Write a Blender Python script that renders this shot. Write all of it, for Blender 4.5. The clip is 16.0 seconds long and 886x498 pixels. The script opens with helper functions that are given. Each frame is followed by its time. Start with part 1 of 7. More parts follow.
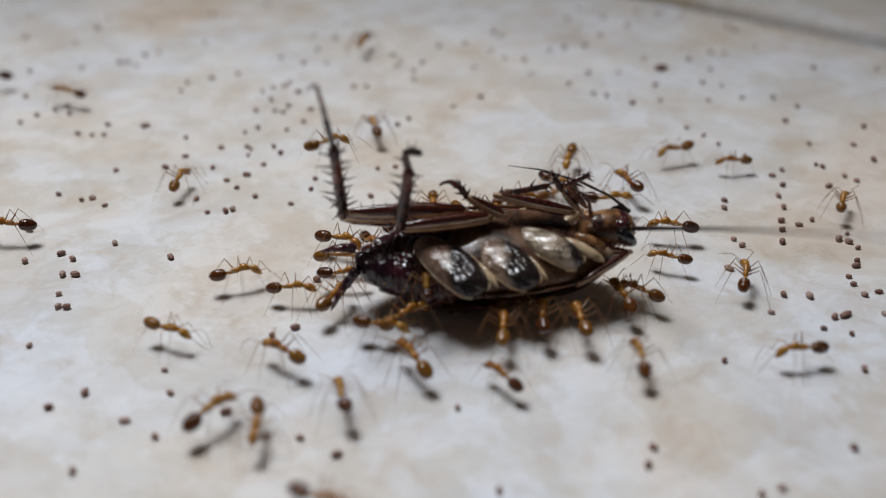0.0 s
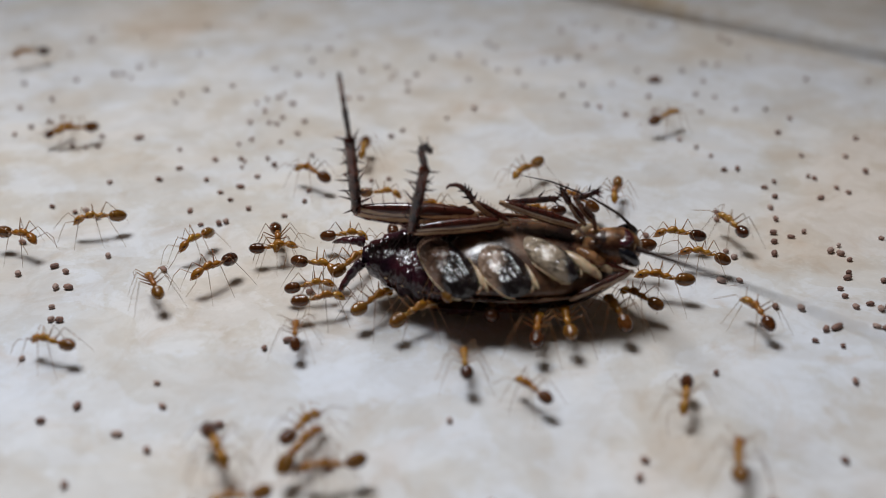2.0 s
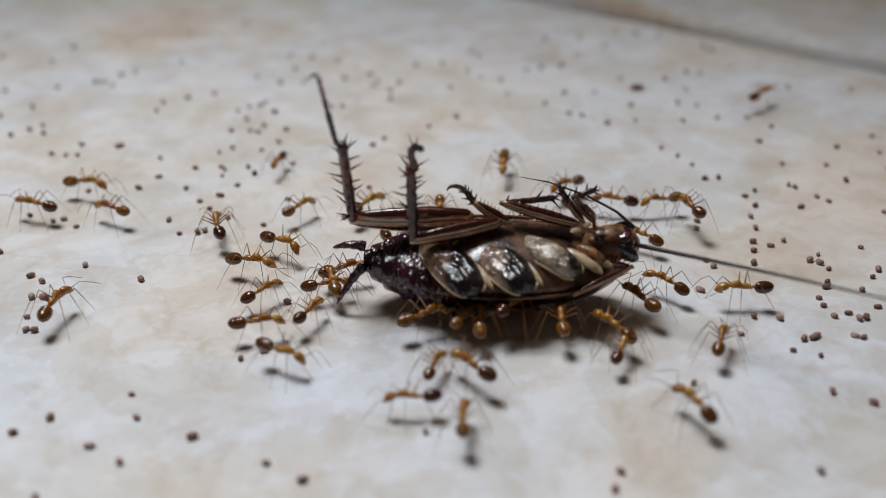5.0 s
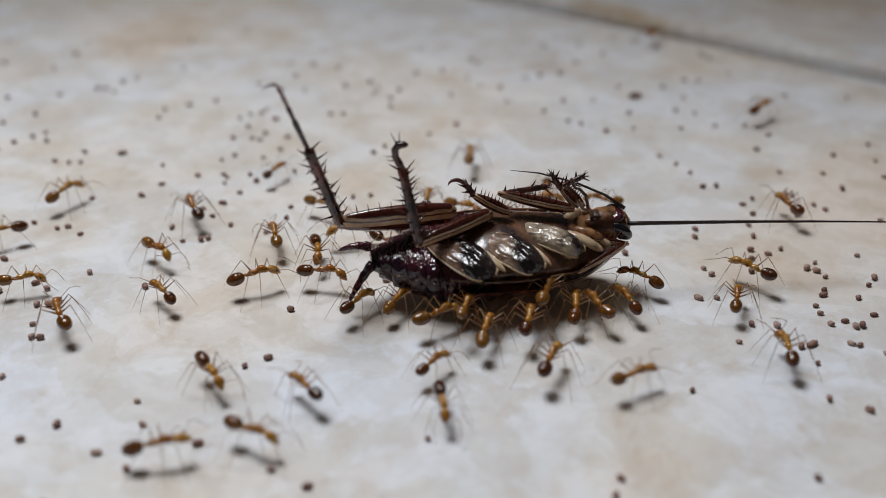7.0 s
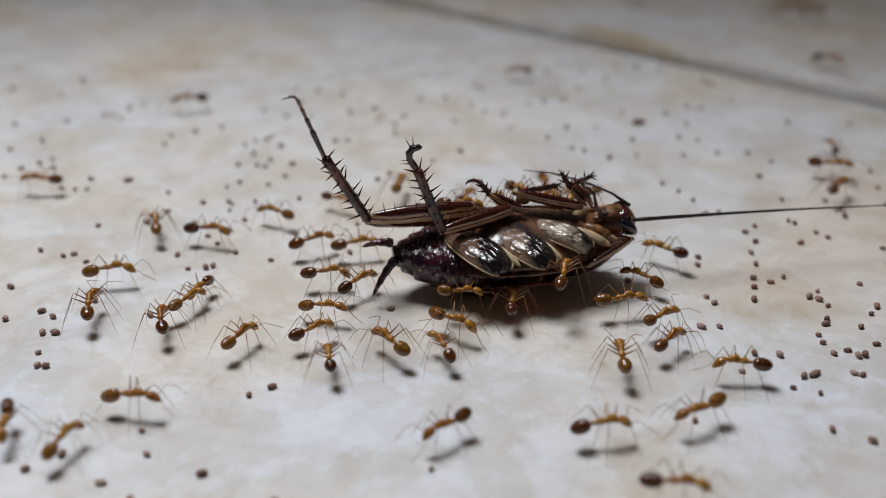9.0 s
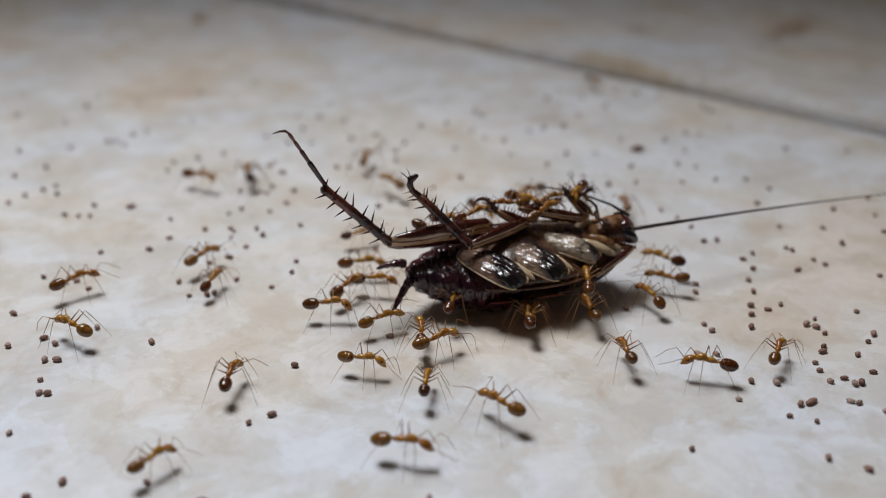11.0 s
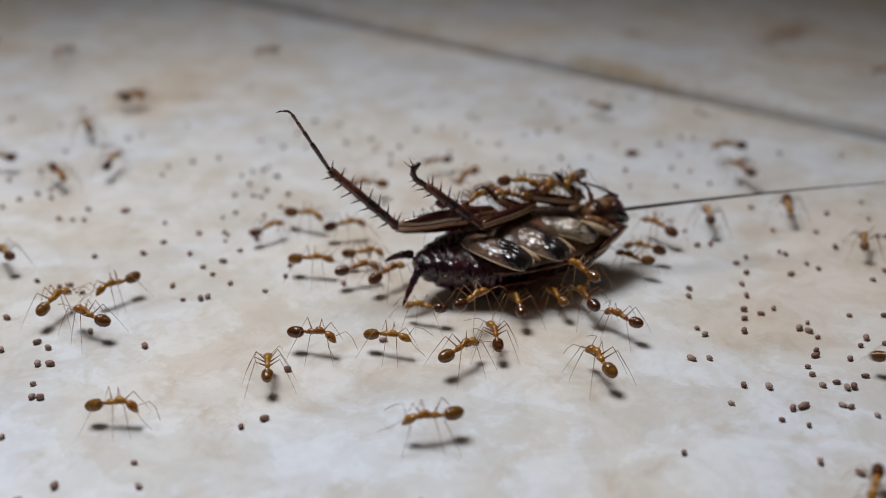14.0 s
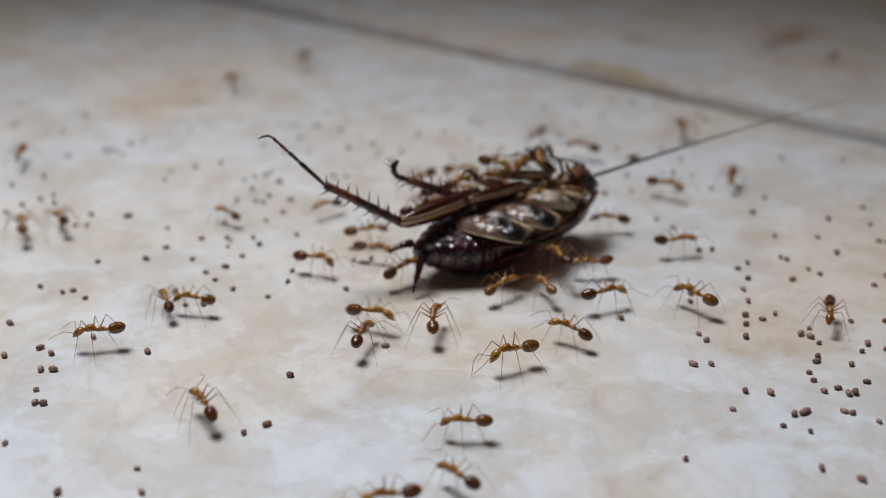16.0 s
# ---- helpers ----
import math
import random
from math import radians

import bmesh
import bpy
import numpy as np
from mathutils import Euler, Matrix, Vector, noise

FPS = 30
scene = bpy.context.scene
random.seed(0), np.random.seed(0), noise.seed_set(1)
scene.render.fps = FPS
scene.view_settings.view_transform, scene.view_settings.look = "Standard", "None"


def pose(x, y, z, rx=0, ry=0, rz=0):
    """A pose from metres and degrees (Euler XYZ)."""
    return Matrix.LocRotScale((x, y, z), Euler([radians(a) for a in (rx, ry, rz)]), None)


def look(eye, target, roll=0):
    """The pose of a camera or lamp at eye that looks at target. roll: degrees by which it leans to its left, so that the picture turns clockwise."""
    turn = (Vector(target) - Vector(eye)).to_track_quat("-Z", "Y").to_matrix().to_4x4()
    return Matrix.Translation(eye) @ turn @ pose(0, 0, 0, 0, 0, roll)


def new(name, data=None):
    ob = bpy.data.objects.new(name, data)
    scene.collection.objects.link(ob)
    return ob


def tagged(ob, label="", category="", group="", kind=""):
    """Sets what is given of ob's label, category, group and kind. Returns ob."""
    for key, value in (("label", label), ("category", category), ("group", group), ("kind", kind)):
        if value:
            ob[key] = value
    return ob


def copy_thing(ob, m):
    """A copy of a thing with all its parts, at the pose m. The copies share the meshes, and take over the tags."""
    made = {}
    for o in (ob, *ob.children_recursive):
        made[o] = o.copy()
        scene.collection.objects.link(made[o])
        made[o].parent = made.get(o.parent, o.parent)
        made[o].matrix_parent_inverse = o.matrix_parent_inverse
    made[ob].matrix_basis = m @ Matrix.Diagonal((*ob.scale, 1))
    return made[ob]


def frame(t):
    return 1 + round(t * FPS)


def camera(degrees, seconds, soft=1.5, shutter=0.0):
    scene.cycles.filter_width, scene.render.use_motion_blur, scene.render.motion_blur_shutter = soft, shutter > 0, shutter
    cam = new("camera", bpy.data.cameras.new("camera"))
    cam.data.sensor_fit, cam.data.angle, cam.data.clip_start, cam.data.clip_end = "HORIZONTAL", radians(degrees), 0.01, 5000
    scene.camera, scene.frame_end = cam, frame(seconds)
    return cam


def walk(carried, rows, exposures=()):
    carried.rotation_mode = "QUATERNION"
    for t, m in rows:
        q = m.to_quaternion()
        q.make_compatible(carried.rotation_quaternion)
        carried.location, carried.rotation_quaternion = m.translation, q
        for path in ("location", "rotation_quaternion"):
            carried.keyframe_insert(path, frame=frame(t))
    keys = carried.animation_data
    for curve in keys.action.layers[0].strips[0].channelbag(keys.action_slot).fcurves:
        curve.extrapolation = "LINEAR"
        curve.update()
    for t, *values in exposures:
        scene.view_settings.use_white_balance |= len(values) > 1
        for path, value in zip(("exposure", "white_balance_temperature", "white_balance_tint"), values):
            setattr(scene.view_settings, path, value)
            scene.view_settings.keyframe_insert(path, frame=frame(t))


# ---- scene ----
cam = camera(46.0, 16.0, soft=0.7, shutter=0.4)
PATH = [
    (0.0, look((-0.00086, -0.07401, 0.03805), (-0.00223, -0.00005, -0.00382), -0.52)),
    (0.5, look((-0.00065, -0.07392, 0.03838), (-0.00211, 0.00006, -0.00345), -0.68)),
    (1.0, look((-0.00065, -0.07400, 0.03822), (-0.00194, 0.00009, -0.00343), -0.63)),
    (1.5, look((-0.00055, -0.07394, 0.03836), (-0.00182, 0.00018, -0.00322), -0.58)),
    (2.0, look((-0.00057, -0.07402, 0.03833), (-0.00168, 0.00031, -0.00289), -0.47)),
    (2.5, look((-0.00053, -0.07396, 0.03823), (-0.00165, 0.00037, -0.00298), -0.47)),
    (3.0, look((-0.00029, -0.07389, 0.03823), (-0.00127, 0.00043, -0.00299), -0.42)),
    (3.5, look((-0.00021, -0.07375, 0.03815), (-0.00110, 0.00047, -0.00327), -0.37)),
    (4.0, look((-0.00025, -0.07374, 0.03822), (-0.00064, 0.00069, -0.00283), -0.14)),
    (4.2, look((0.00021, -0.07367, 0.03829), (-0.00021, 0.00080, -0.00270), -0.20)),
    (6.3, look((0.00035, -0.07381, 0.03865), (0.00013, 0.00085, -0.00197), -0.14)),
    (6.5, look((-0.00000, -0.07419, 0.03909), (-0.00007, 0.00041, -0.00167), -0.07)),
    (7.0, look((-0.00006, -0.07421, 0.03914), (-0.00013, 0.00047, -0.00147), -0.03)),
    (7.5, look((0.00008, -0.07417, 0.03921), (0.00004, 0.00058, -0.00125), -0.03)),
    (8.0, look((0.00000, -0.07413, 0.03941), (-0.00000, 0.00092, -0.00049), -0.00)),
    (8.5, look((-0.00012, -0.07417, 0.03949), (-0.00040, 0.00093, -0.00033), -0.11)),
    (9.0, look((0.00003, -0.07423, 0.03993), (-0.00043, 0.00118, 0.00071), -0.14)),
    (9.5, look((0.00009, -0.07428, 0.04015), (-0.00065, 0.00136, 0.00139), -0.21)),
    (9.7, look((-0.00014, -0.07457, 0.04062), (-0.00093, 0.00136, 0.00241), -0.22)),
    (11.8, look((0.00060, -0.07455, 0.04077), (-0.00001, 0.00166, 0.00315), -0.15)),
    (12.0, look((0.00041, -0.07461, 0.04080), (-0.00006, 0.00164, 0.00323), -0.06)),
    (12.5, look((0.00064, -0.07461, 0.04078), (0.00021, 0.00174, 0.00343), -0.04)),
    (13.0, look((0.00065, -0.07459, 0.04084), (0.00014, 0.00173, 0.00343), -0.09)),
    (13.5, look((0.00066, -0.07456, 0.04071), (0.00020, 0.00174, 0.00325), -0.04)),
    (14.0, look((0.00072, -0.07462, 0.04073), (0.00014, 0.00170, 0.00331), -0.14)),
    (14.5, look((0.00077, -0.07465, 0.04073), (0.00019, 0.00170, 0.00337), -0.11)),
    (15.0, look((0.00082, -0.07469, 0.04076), (0.00025, 0.00167, 0.00342), -0.10)),
    (15.5, look((0.00087, -0.07461, 0.04086), (0.00024, 0.00177, 0.00356), -0.15)),
    (16.0, look((0.00071, -0.07467, 0.04104), (-0.00002, 0.00173, 0.00379), -0.20)),
]
walk(cam, PATH)
cam.data.dof.use_dof = True
cam.data.dof.focus_distance = 0.0748
cam.data.dof.aperture_fstop = 23.0

MM = 0.001

# ---- light: a hand torch held high beyond the insect, in a dim room at night ----
world = bpy.data.worlds.new("night_room_air")
scene.world = world
world.use_nodes = True
world.node_tree.nodes["Background"].inputs[0].default_value = (0.80, 0.88, 1.0, 1)
world.node_tree.nodes["Background"].inputs[1].default_value = 0.12

torch = bpy.data.lights.new("torch_beam", "SPOT")
torch.energy = 3.45
torch.color = (0.915, 0.955, 1.0)
torch.spot_size = radians(65)
torch.spot_blend = 1.0
torch.shadow_soft_size = 0.060
new("torch_beam", torch).matrix_world = look((-0.085, 0.074, 0.290), (-0.026, -0.053, 0))
# added fill light, overhead and unseen: lightens and warms the torch's shadows
fill_lamp = bpy.data.lights.new("ceiling_lamp_glow", "AREA")
fill_lamp.shape, fill_lamp.size, fill_lamp.size_y = "RECTANGLE", 1.2, 0.5
fill_lamp.energy = 3.0
fill_lamp.color = (1.0, 0.88, 0.76)
new("ceiling_lamp_glow", fill_lamp).matrix_world = look((0.1, 0.5, 2.3), (0.0, 0.0, 0))
scene.view_settings.exposure = 0.0


# ---- materials ----
class Nodes:
    """A short way to wire a node material."""

    def __init__(self, name):
        self.mat = bpy.data.materials.new(name)
        self.mat.use_nodes = True
        self.tree = self.mat.node_tree
        self.bsdf = self.tree.nodes["Principled BSDF"]

    def add(self, kind, **values):
        node = self.tree.nodes.new(kind)
        for key, value in values.items():
            if key in node.inputs:
                node.inputs[key].default_value = value
            elif key == "operation":
                node.operation = value
            elif key == "data_type":
                node.data_type = value
            elif key == "blend_type":
                node.blend_type = value
        return node

    def link(self, a, b):
        self.tree.links.new(a, b)

    def noise(self, scale, detail=4.0, rough=0.55, coord="Object", stretch=(1, 1, 1), distort=0.0):
        tc = self.add("ShaderNodeTexCoord")
        mp = self.add("ShaderNodeMapping")
        mp.inputs["Scale"].default_value = stretch
        self.link(tc.outputs[coord], mp.inputs["Vector"])
        n = self.add("ShaderNodeTexNoise", Scale=scale, Detail=detail, Roughness=rough, Distortion=distort)
        self.link(mp.outputs[0], n.inputs["Vector"])
        return n.outputs["Fac"]

    def ramp(self, fac, stops, ease="LINEAR"):
        r = self.add("ShaderNodeValToRGB")
        r.color_ramp.interpolation = ease
        while len(r.color_ramp.elements) < len(stops):
            r.color_ramp.elements.new(0.5)
        for e, (at, colour) in zip(r.color_ramp.elements, stops):
            e.position, e.color = at, (*colour, 1)
        self.link(fac, r.inputs[0])
        return r.outputs[0]

    def mix(self, fac, a, b, blend="MIX"):
        m = self.add("ShaderNodeMix", data_type="RGBA", blend_type=blend)
        for socket, value in ((m.inputs[0], fac), (m.inputs[6], a), (m.inputs[7], b)):
            if isinstance(value, (int, float)):
                socket.default_value = value
            elif isinstance(value, tuple):
                socket.default_value = (*value, 1)
            else:
                self.link(value, socket)
        return m.outputs[2]

    def maths(self, op, a, b=0.0):
        m = self.add("ShaderNodeMath", operation=op)
        for socket, value in zip(m.inputs, (a, b)):
            if isinstance(value, (int, float)):
                socket.default_value = value
            else:
                self.link(value, socket)
        return m.outputs[0]

    def bump(self, height, strength, distance):
        b = self.add("ShaderNodeBump", Strength=strength, Distance=distance)
        self.link(height, b.inputs["Height"])
        self.link(b.outputs[0], self.bsdf.inputs["Normal"])

    def done(self, colour=None, rough=0.5, **more):
        if isinstance(colour, tuple):
            self.bsdf.inputs["Base Color"].default_value = (*colour, 1)
        elif colour is not None:
            self.link(colour, self.bsdf.inputs["Base Color"])
        if isinstance(rough, (int, float)):
            self.bsdf.inputs["Roughness"].default_value = rough
        else:
            self.link(rough, self.bsdf.inputs["Roughness"])
        for key, value in more.items():
            self.bsdf.inputs[key.replace("_", " ")].default_value = value
        return self.mat


def ceramic():
    n = Nodes("marbled_ceramic")
    broad = n.noise(34, 4, 0.55, stretch=(1.2, 1.0, 1), distort=0.5)
    base = n.ramp(broad, [(0.34, (0.725, 0.655, 0.590)), (0.45, (0.725, 0.695, 0.664)), (0.52, (0.716, 0.709, 0.710)), (0.64, (0.695, 0.708, 0.742))])
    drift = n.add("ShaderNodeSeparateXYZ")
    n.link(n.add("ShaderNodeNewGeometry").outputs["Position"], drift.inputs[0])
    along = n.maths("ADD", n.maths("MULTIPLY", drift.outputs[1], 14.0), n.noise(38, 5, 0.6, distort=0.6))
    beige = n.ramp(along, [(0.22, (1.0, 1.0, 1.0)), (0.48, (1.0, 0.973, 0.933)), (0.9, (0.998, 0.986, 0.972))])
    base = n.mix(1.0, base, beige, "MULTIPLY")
    # printed marbling: pale cloud patches with ragged edges over cream, at two sizes
    patch = n.ramp(n.noise(105, 9, 0.66, stretch=(1.0, 1.25, 1), distort=0.35), [(0.36, (0.955, 0.905, 0.85)), (0.493, (0.985, 0.968, 0.947)), (0.503, (1.045, 1.045, 1.058)), (0.62, (1.075, 1.080, 1.105))])
    colour = n.mix(1.0, base, patch, "MULTIPLY")
    flake = n.ramp(n.noise(290, 8, 0.68, distort=0.5), [(0.42, (0.965, 0.952, 0.938)), (0.505, (1.0, 1.0, 1.0)), (0.522, (1.035, 1.04, 1.05)), (0.62, (1.05, 1.055, 1.065))])
    colour = n.mix(1.0, colour, flake, "MULTIPLY")
    streak = n.noise(190, 6, 0.66, stretch=(1.2, 0.7, 1), distort=1.2)
    veins = n.ramp(streak, [(0.33, (0.90, 0.835, 0.77)), (0.45, (0.99, 0.985, 0.98)), (0.60, (1.02, 1.025, 1.03))])
    colour = n.mix(0.7, colour, veins, "MULTIPLY")
    smear = n.ramp(n.noise(85, 3, 0.5, distort=2.2), [(0.64, (1, 1, 1)), (0.76, (0.87, 0.74, 0.63))])
    colour = n.mix(0.55, colour, smear, "MULTIPLY")
    # old brown stains of their own shape: a smear on the far tile, ochre dust by the joint, a few faint rings
    for (cx, cy), angle, long_, wide, tint in (
        ((0.0520, 0.0830), 49, 0.0125, 0.0036, (0.60, 0.47, 0.38)), ((0.0250, 0.0640), -43, 0.0150, 0.0024, (0.70, 0.55, 0.36)),
        ((0.0290, 0.0835), 20, 0.0024, 0.0030, (0.62, 0.50, 0.42)), ((0.0480, 0.0700), -20, 0.0090, 0.0030, (0.86, 0.77, 0.66)),
        ((-0.0330, 0.0520), 8, 0.0110, 0.0030, (0.88, 0.80, 0.72)), ((0.0120, 0.0420), 15, 0.0120, 0.0028, (0.90, 0.83, 0.76)),
    ):
        off = n.add("ShaderNodeVectorMath", operation="SUBTRACT")
        n.link(n.add("ShaderNodeNewGeometry").outputs["Position"], off.inputs[0])
        off.inputs[1].default_value = (cx, cy, 0)
        turned = n.add("ShaderNodeVectorRotate", Angle=-radians(angle))
        n.link(off.outputs[0], turned.inputs["Vector"])
        squeezed = n.add("ShaderNodeVectorMath", operation="MULTIPLY")
        n.link(turned.outputs[0], squeezed.inputs[0])
        squeezed.inputs[1].default_value = (1 / long_, 1 / wide, 0)
        far = n.add("ShaderNodeVectorMath", operation="LENGTH")
        n.link(squeezed.outputs[0], far.inputs[0])
        ragged = n.maths("ADD", far.outputs["Value"], n.maths("MULTIPLY", n.maths("SUBTRACT", n.noise(330, 6, 0.7), 0.5), 2.6))
        stain = n.ramp(ragged, [(0.30, tint), (0.62, tuple(0.5 + 0.5 * c for c in tint)), (1.0, (1, 1, 1))])
        colour = n.mix(0.9, colour, stain, "MULTIPLY")
    grain = n.noise(1500, 3, 0.6)
    colour = n.mix(0.3, colour, n.ramp(grain, [(0.3, (0.90, 0.90, 0.90)), (0.7, (1.04, 1.04, 1.04))]), "MULTIPLY")
    n.bump(n.noise(700, 4, 0.6), 0.06, 0.0002)
    return n.done(colour, n.ramp(streak, [(0.3, (0.42, 0.42, 0.42)), (0.7, (0.58, 0.58, 0.58))]), Specular_IOR_Level=0.3)


def grout():
    n = Nodes("dirty_grout")
    f = n.noise(300, 5, 0.6)
    n.bump(n.noise(900, 4), 0.5, 0.0005)
    return n.done(n.ramp(f, [(0.3, (0.045, 0.033, 0.026)), (0.7, (0.10, 0.075, 0.06))]), 0.9)


def painted_wall():
    n = Nodes("dim_wall_paint")
    n.bump(n.noise(60, 4), 0.2, 0.002)
    return n.done(n.ramp(n.noise(3, 5), [(0.3, (0.52, 0.51, 0.49)), (0.7, (0.60, 0.59, 0.58))]), 0.8)


def dropping():
    n = Nodes("dry_dropping")
    info = n.add("ShaderNodeObjectInfo")
    tone = n.ramp(info.outputs["Random"], [(0.0, (0.21, 0.105, 0.078)), (0.6, (0.38, 0.235, 0.19)), (1.0, (0.52, 0.39, 0.34))])
    spots = n.ramp(n.noise(2600, 4, 0.6), [(0.35, (0.55, 0.5, 0.5)), (0.65, (1.35, 1.3, 1.25))])
    n.bump(n.noise(3200, 4, 0.7), 0.7, 0.0002)
    return n.done(n.mix(1.0, tone, spots, "MULTIPLY"), 0.62)


def chitin_amber(name, low, mid, high, rough=0.26, sheer=0.25):
    """Shiny, slightly translucent ant cuticle; one ant is paler or darker than the next."""
    n = Nodes(name)
    info = n.add("ShaderNodeObjectInfo")
    tone = n.ramp(info.outputs["Random"], [(0.0, low), (0.5, mid), (1.0, high)])
    mottle = n.ramp(n.noise(1500, 3, 0.6), [(0.3, (0.72, 0.68, 0.62)), (0.7, (1.2, 1.2, 1.2))])
    colour = n.mix(1.0, tone, mottle, "MULTIPLY")
    n.bump(n.noise(5200, 3), 0.25, 0.00006)
    n.done(colour, rough, Specular_IOR_Level=0.5, Subsurface_Weight=sheer, Subsurface_Scale=0.0004, Coat_Weight=0.25, Coat_Roughness=0.2)
    n.bsdf.inputs["Subsurface Radius"].default_value = (1.0, 0.45, 0.12)
    return n.mat


def chitin_dark():
    n = Nodes("black_brown_chitin")
    f = n.noise(420, 4, 0.6, distort=0.5)
    colour = n.ramp(f, [(0.35, (0.012, 0.004, 0.013)), (0.54, (0.046, 0.007, 0.014)), (0.76, (0.110, 0.016, 0.016))])
    dents = n.maths("ADD", n.noise(850, 2, 0.5, stretch=(1.4, 0.8, 1)), n.maths("MULTIPLY", n.noise(2400, 2, 0.5), 0.12))
    n.bump(dents, 0.85, 0.0008)
    return n.done(colour, n.ramp(n.noise(700, 3), [(0.3, (0.09, 0.09, 0.09)), (0.7, (0.19, 0.19, 0.19))]), Specular_IOR_Level=0.7, Coat_Weight=0.3, Coat_Roughness=0.10)


def chitin_pale(name="pale_chitin", light=(0.40, 0.29, 0.195), dark=(0.16, 0.09, 0.05), amount=0.5, wet=0.1):
    n = Nodes(name)
    f = n.noise(330, 4, 0.6, distort=0.8)
    colour = n.ramp(f, [(amount - 0.17, dark), (amount + 0.04, light), (amount + 0.25, tuple(min(1, c * 1.25) for c in light))])
    speck = n.ramp(n.noise(1500, 4), [(0.3, (0.7, 0.62, 0.55)), (0.6, (1.05, 1.05, 1.05))])
    colour = n.mix(0.8, colour, speck, "MULTIPLY")
    n.bump(n.noise(1300, 4, 0.6), 0.25, 0.0002)
    return n.done(colour, n.ramp(n.noise(600, 3), [(0.3, (0.17, 0.17, 0.17)), (0.7, (0.36, 0.36, 0.36))]), Specular_IOR_Level=0.45, Coat_Weight=wet, Coat_Roughness=0.12,
                  Subsurface_Weight=0.15, Subsurface_Scale=0.0005)


def chitin_striped(name, axis, lines, wobble=0.05, light=(0.60, 0.395, 0.205), dark=(0.065, 0.013, 0.008), rough=0.26):
    """Cream chitin with dark bands across one axis of the piece's own box; lines: (from, to) of each band."""
    n = Nodes(name)
    tc = n.add("ShaderNodeTexCoord")
    sep = n.add("ShaderNodeSeparateXYZ")
    n.link(tc.outputs["Generated"], sep.inputs[0])
    shift = n.maths("MULTIPLY", n.maths("SUBTRACT", n.noise(260, 3), 0.5), wobble * 4)
    at = n.maths("ADD", sep.outputs["XYZ".index(axis)], shift)
    band = None
    for low, high in lines:
        inside = n.maths("MULTIPLY", n.maths("GREATER_THAN", at, low), n.maths("LESS_THAN", at, high))
        band = inside if band is None else n.maths("MAXIMUM", band, inside)
    mott = n.ramp(n.noise(700, 4), [(0.3, tuple(c * 0.6 for c in light)), (0.65, light)])
    n.bump(n.noise(1600, 3), 0.2, 0.0002)
    return n.done(n.mix(band, mott, dark), rough, Specular_IOR_Level=0.6, Coat_Weight=0.35, Coat_Roughness=0.10)


def plain(name, colour, rough, **more):
    n = Nodes(name)
    f = n.noise(900, 4)
    c = n.ramp(f, [(0.3, tuple(v * 0.75 for v in colour)), (0.7, tuple(min(1, v * 1.2) for v in colour))])
    return n.done(c, rough, **more)


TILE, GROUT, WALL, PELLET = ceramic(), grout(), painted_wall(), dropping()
ANT_BODY = chitin_amber("amber_cuticle", (0.30, 0.105, 0.012), (0.385, 0.165, 0.018), (0.44, 0.225, 0.030))
ANT_GASTER = chitin_amber("brown_gaster_cuticle", (0.050, 0.013, 0.006), (0.11, 0.034, 0.008), (0.23, 0.100, 0.015), 0.11, 0.15)
ANT_LIMB = chitin_amber("pale_amber_limb", (0.19, 0.078, 0.022), (0.27, 0.130, 0.045), (0.36, 0.210, 0.095), 0.4, 0.1)
ANT_EYE = plain("black_eye", (0.012, 0.010, 0.010), 0.2)
DARK = chitin_dark()
TAN = chitin_pale("tan_chitin", (0.17, 0.085, 0.048), (0.025, 0.009, 0.008), 0.52, 0.4)
CREAM = chitin_pale("cream_spot", (0.56, 0.42, 0.27), (0.26, 0.16, 0.09), 0.42)
HEAD = chitin_pale("face_chitin", (0.40, 0.20, 0.085), (0.040, 0.013, 0.008), 0.50)
FEMUR = chitin_striped("striped_femur_chitin", "Z", [(-1, 0.44), (0.61, 0.67), (0.77, 2)], 0.09, (0.56, 0.35, 0.20), rough=0.15)
RIM = chitin_striped("striped_rim_chitin", "Y", [(-1, 0.010), (0.040, 0.960), (0.990, 2)], 0.004, (0.46, 0.31, 0.18), (0.07, 0.016, 0.009), 0.40)
BACK = chitin_pale("maroon_back_chitin", (0.28, 0.065, 0.028), (0.09, 0.018, 0.010), 0.46)


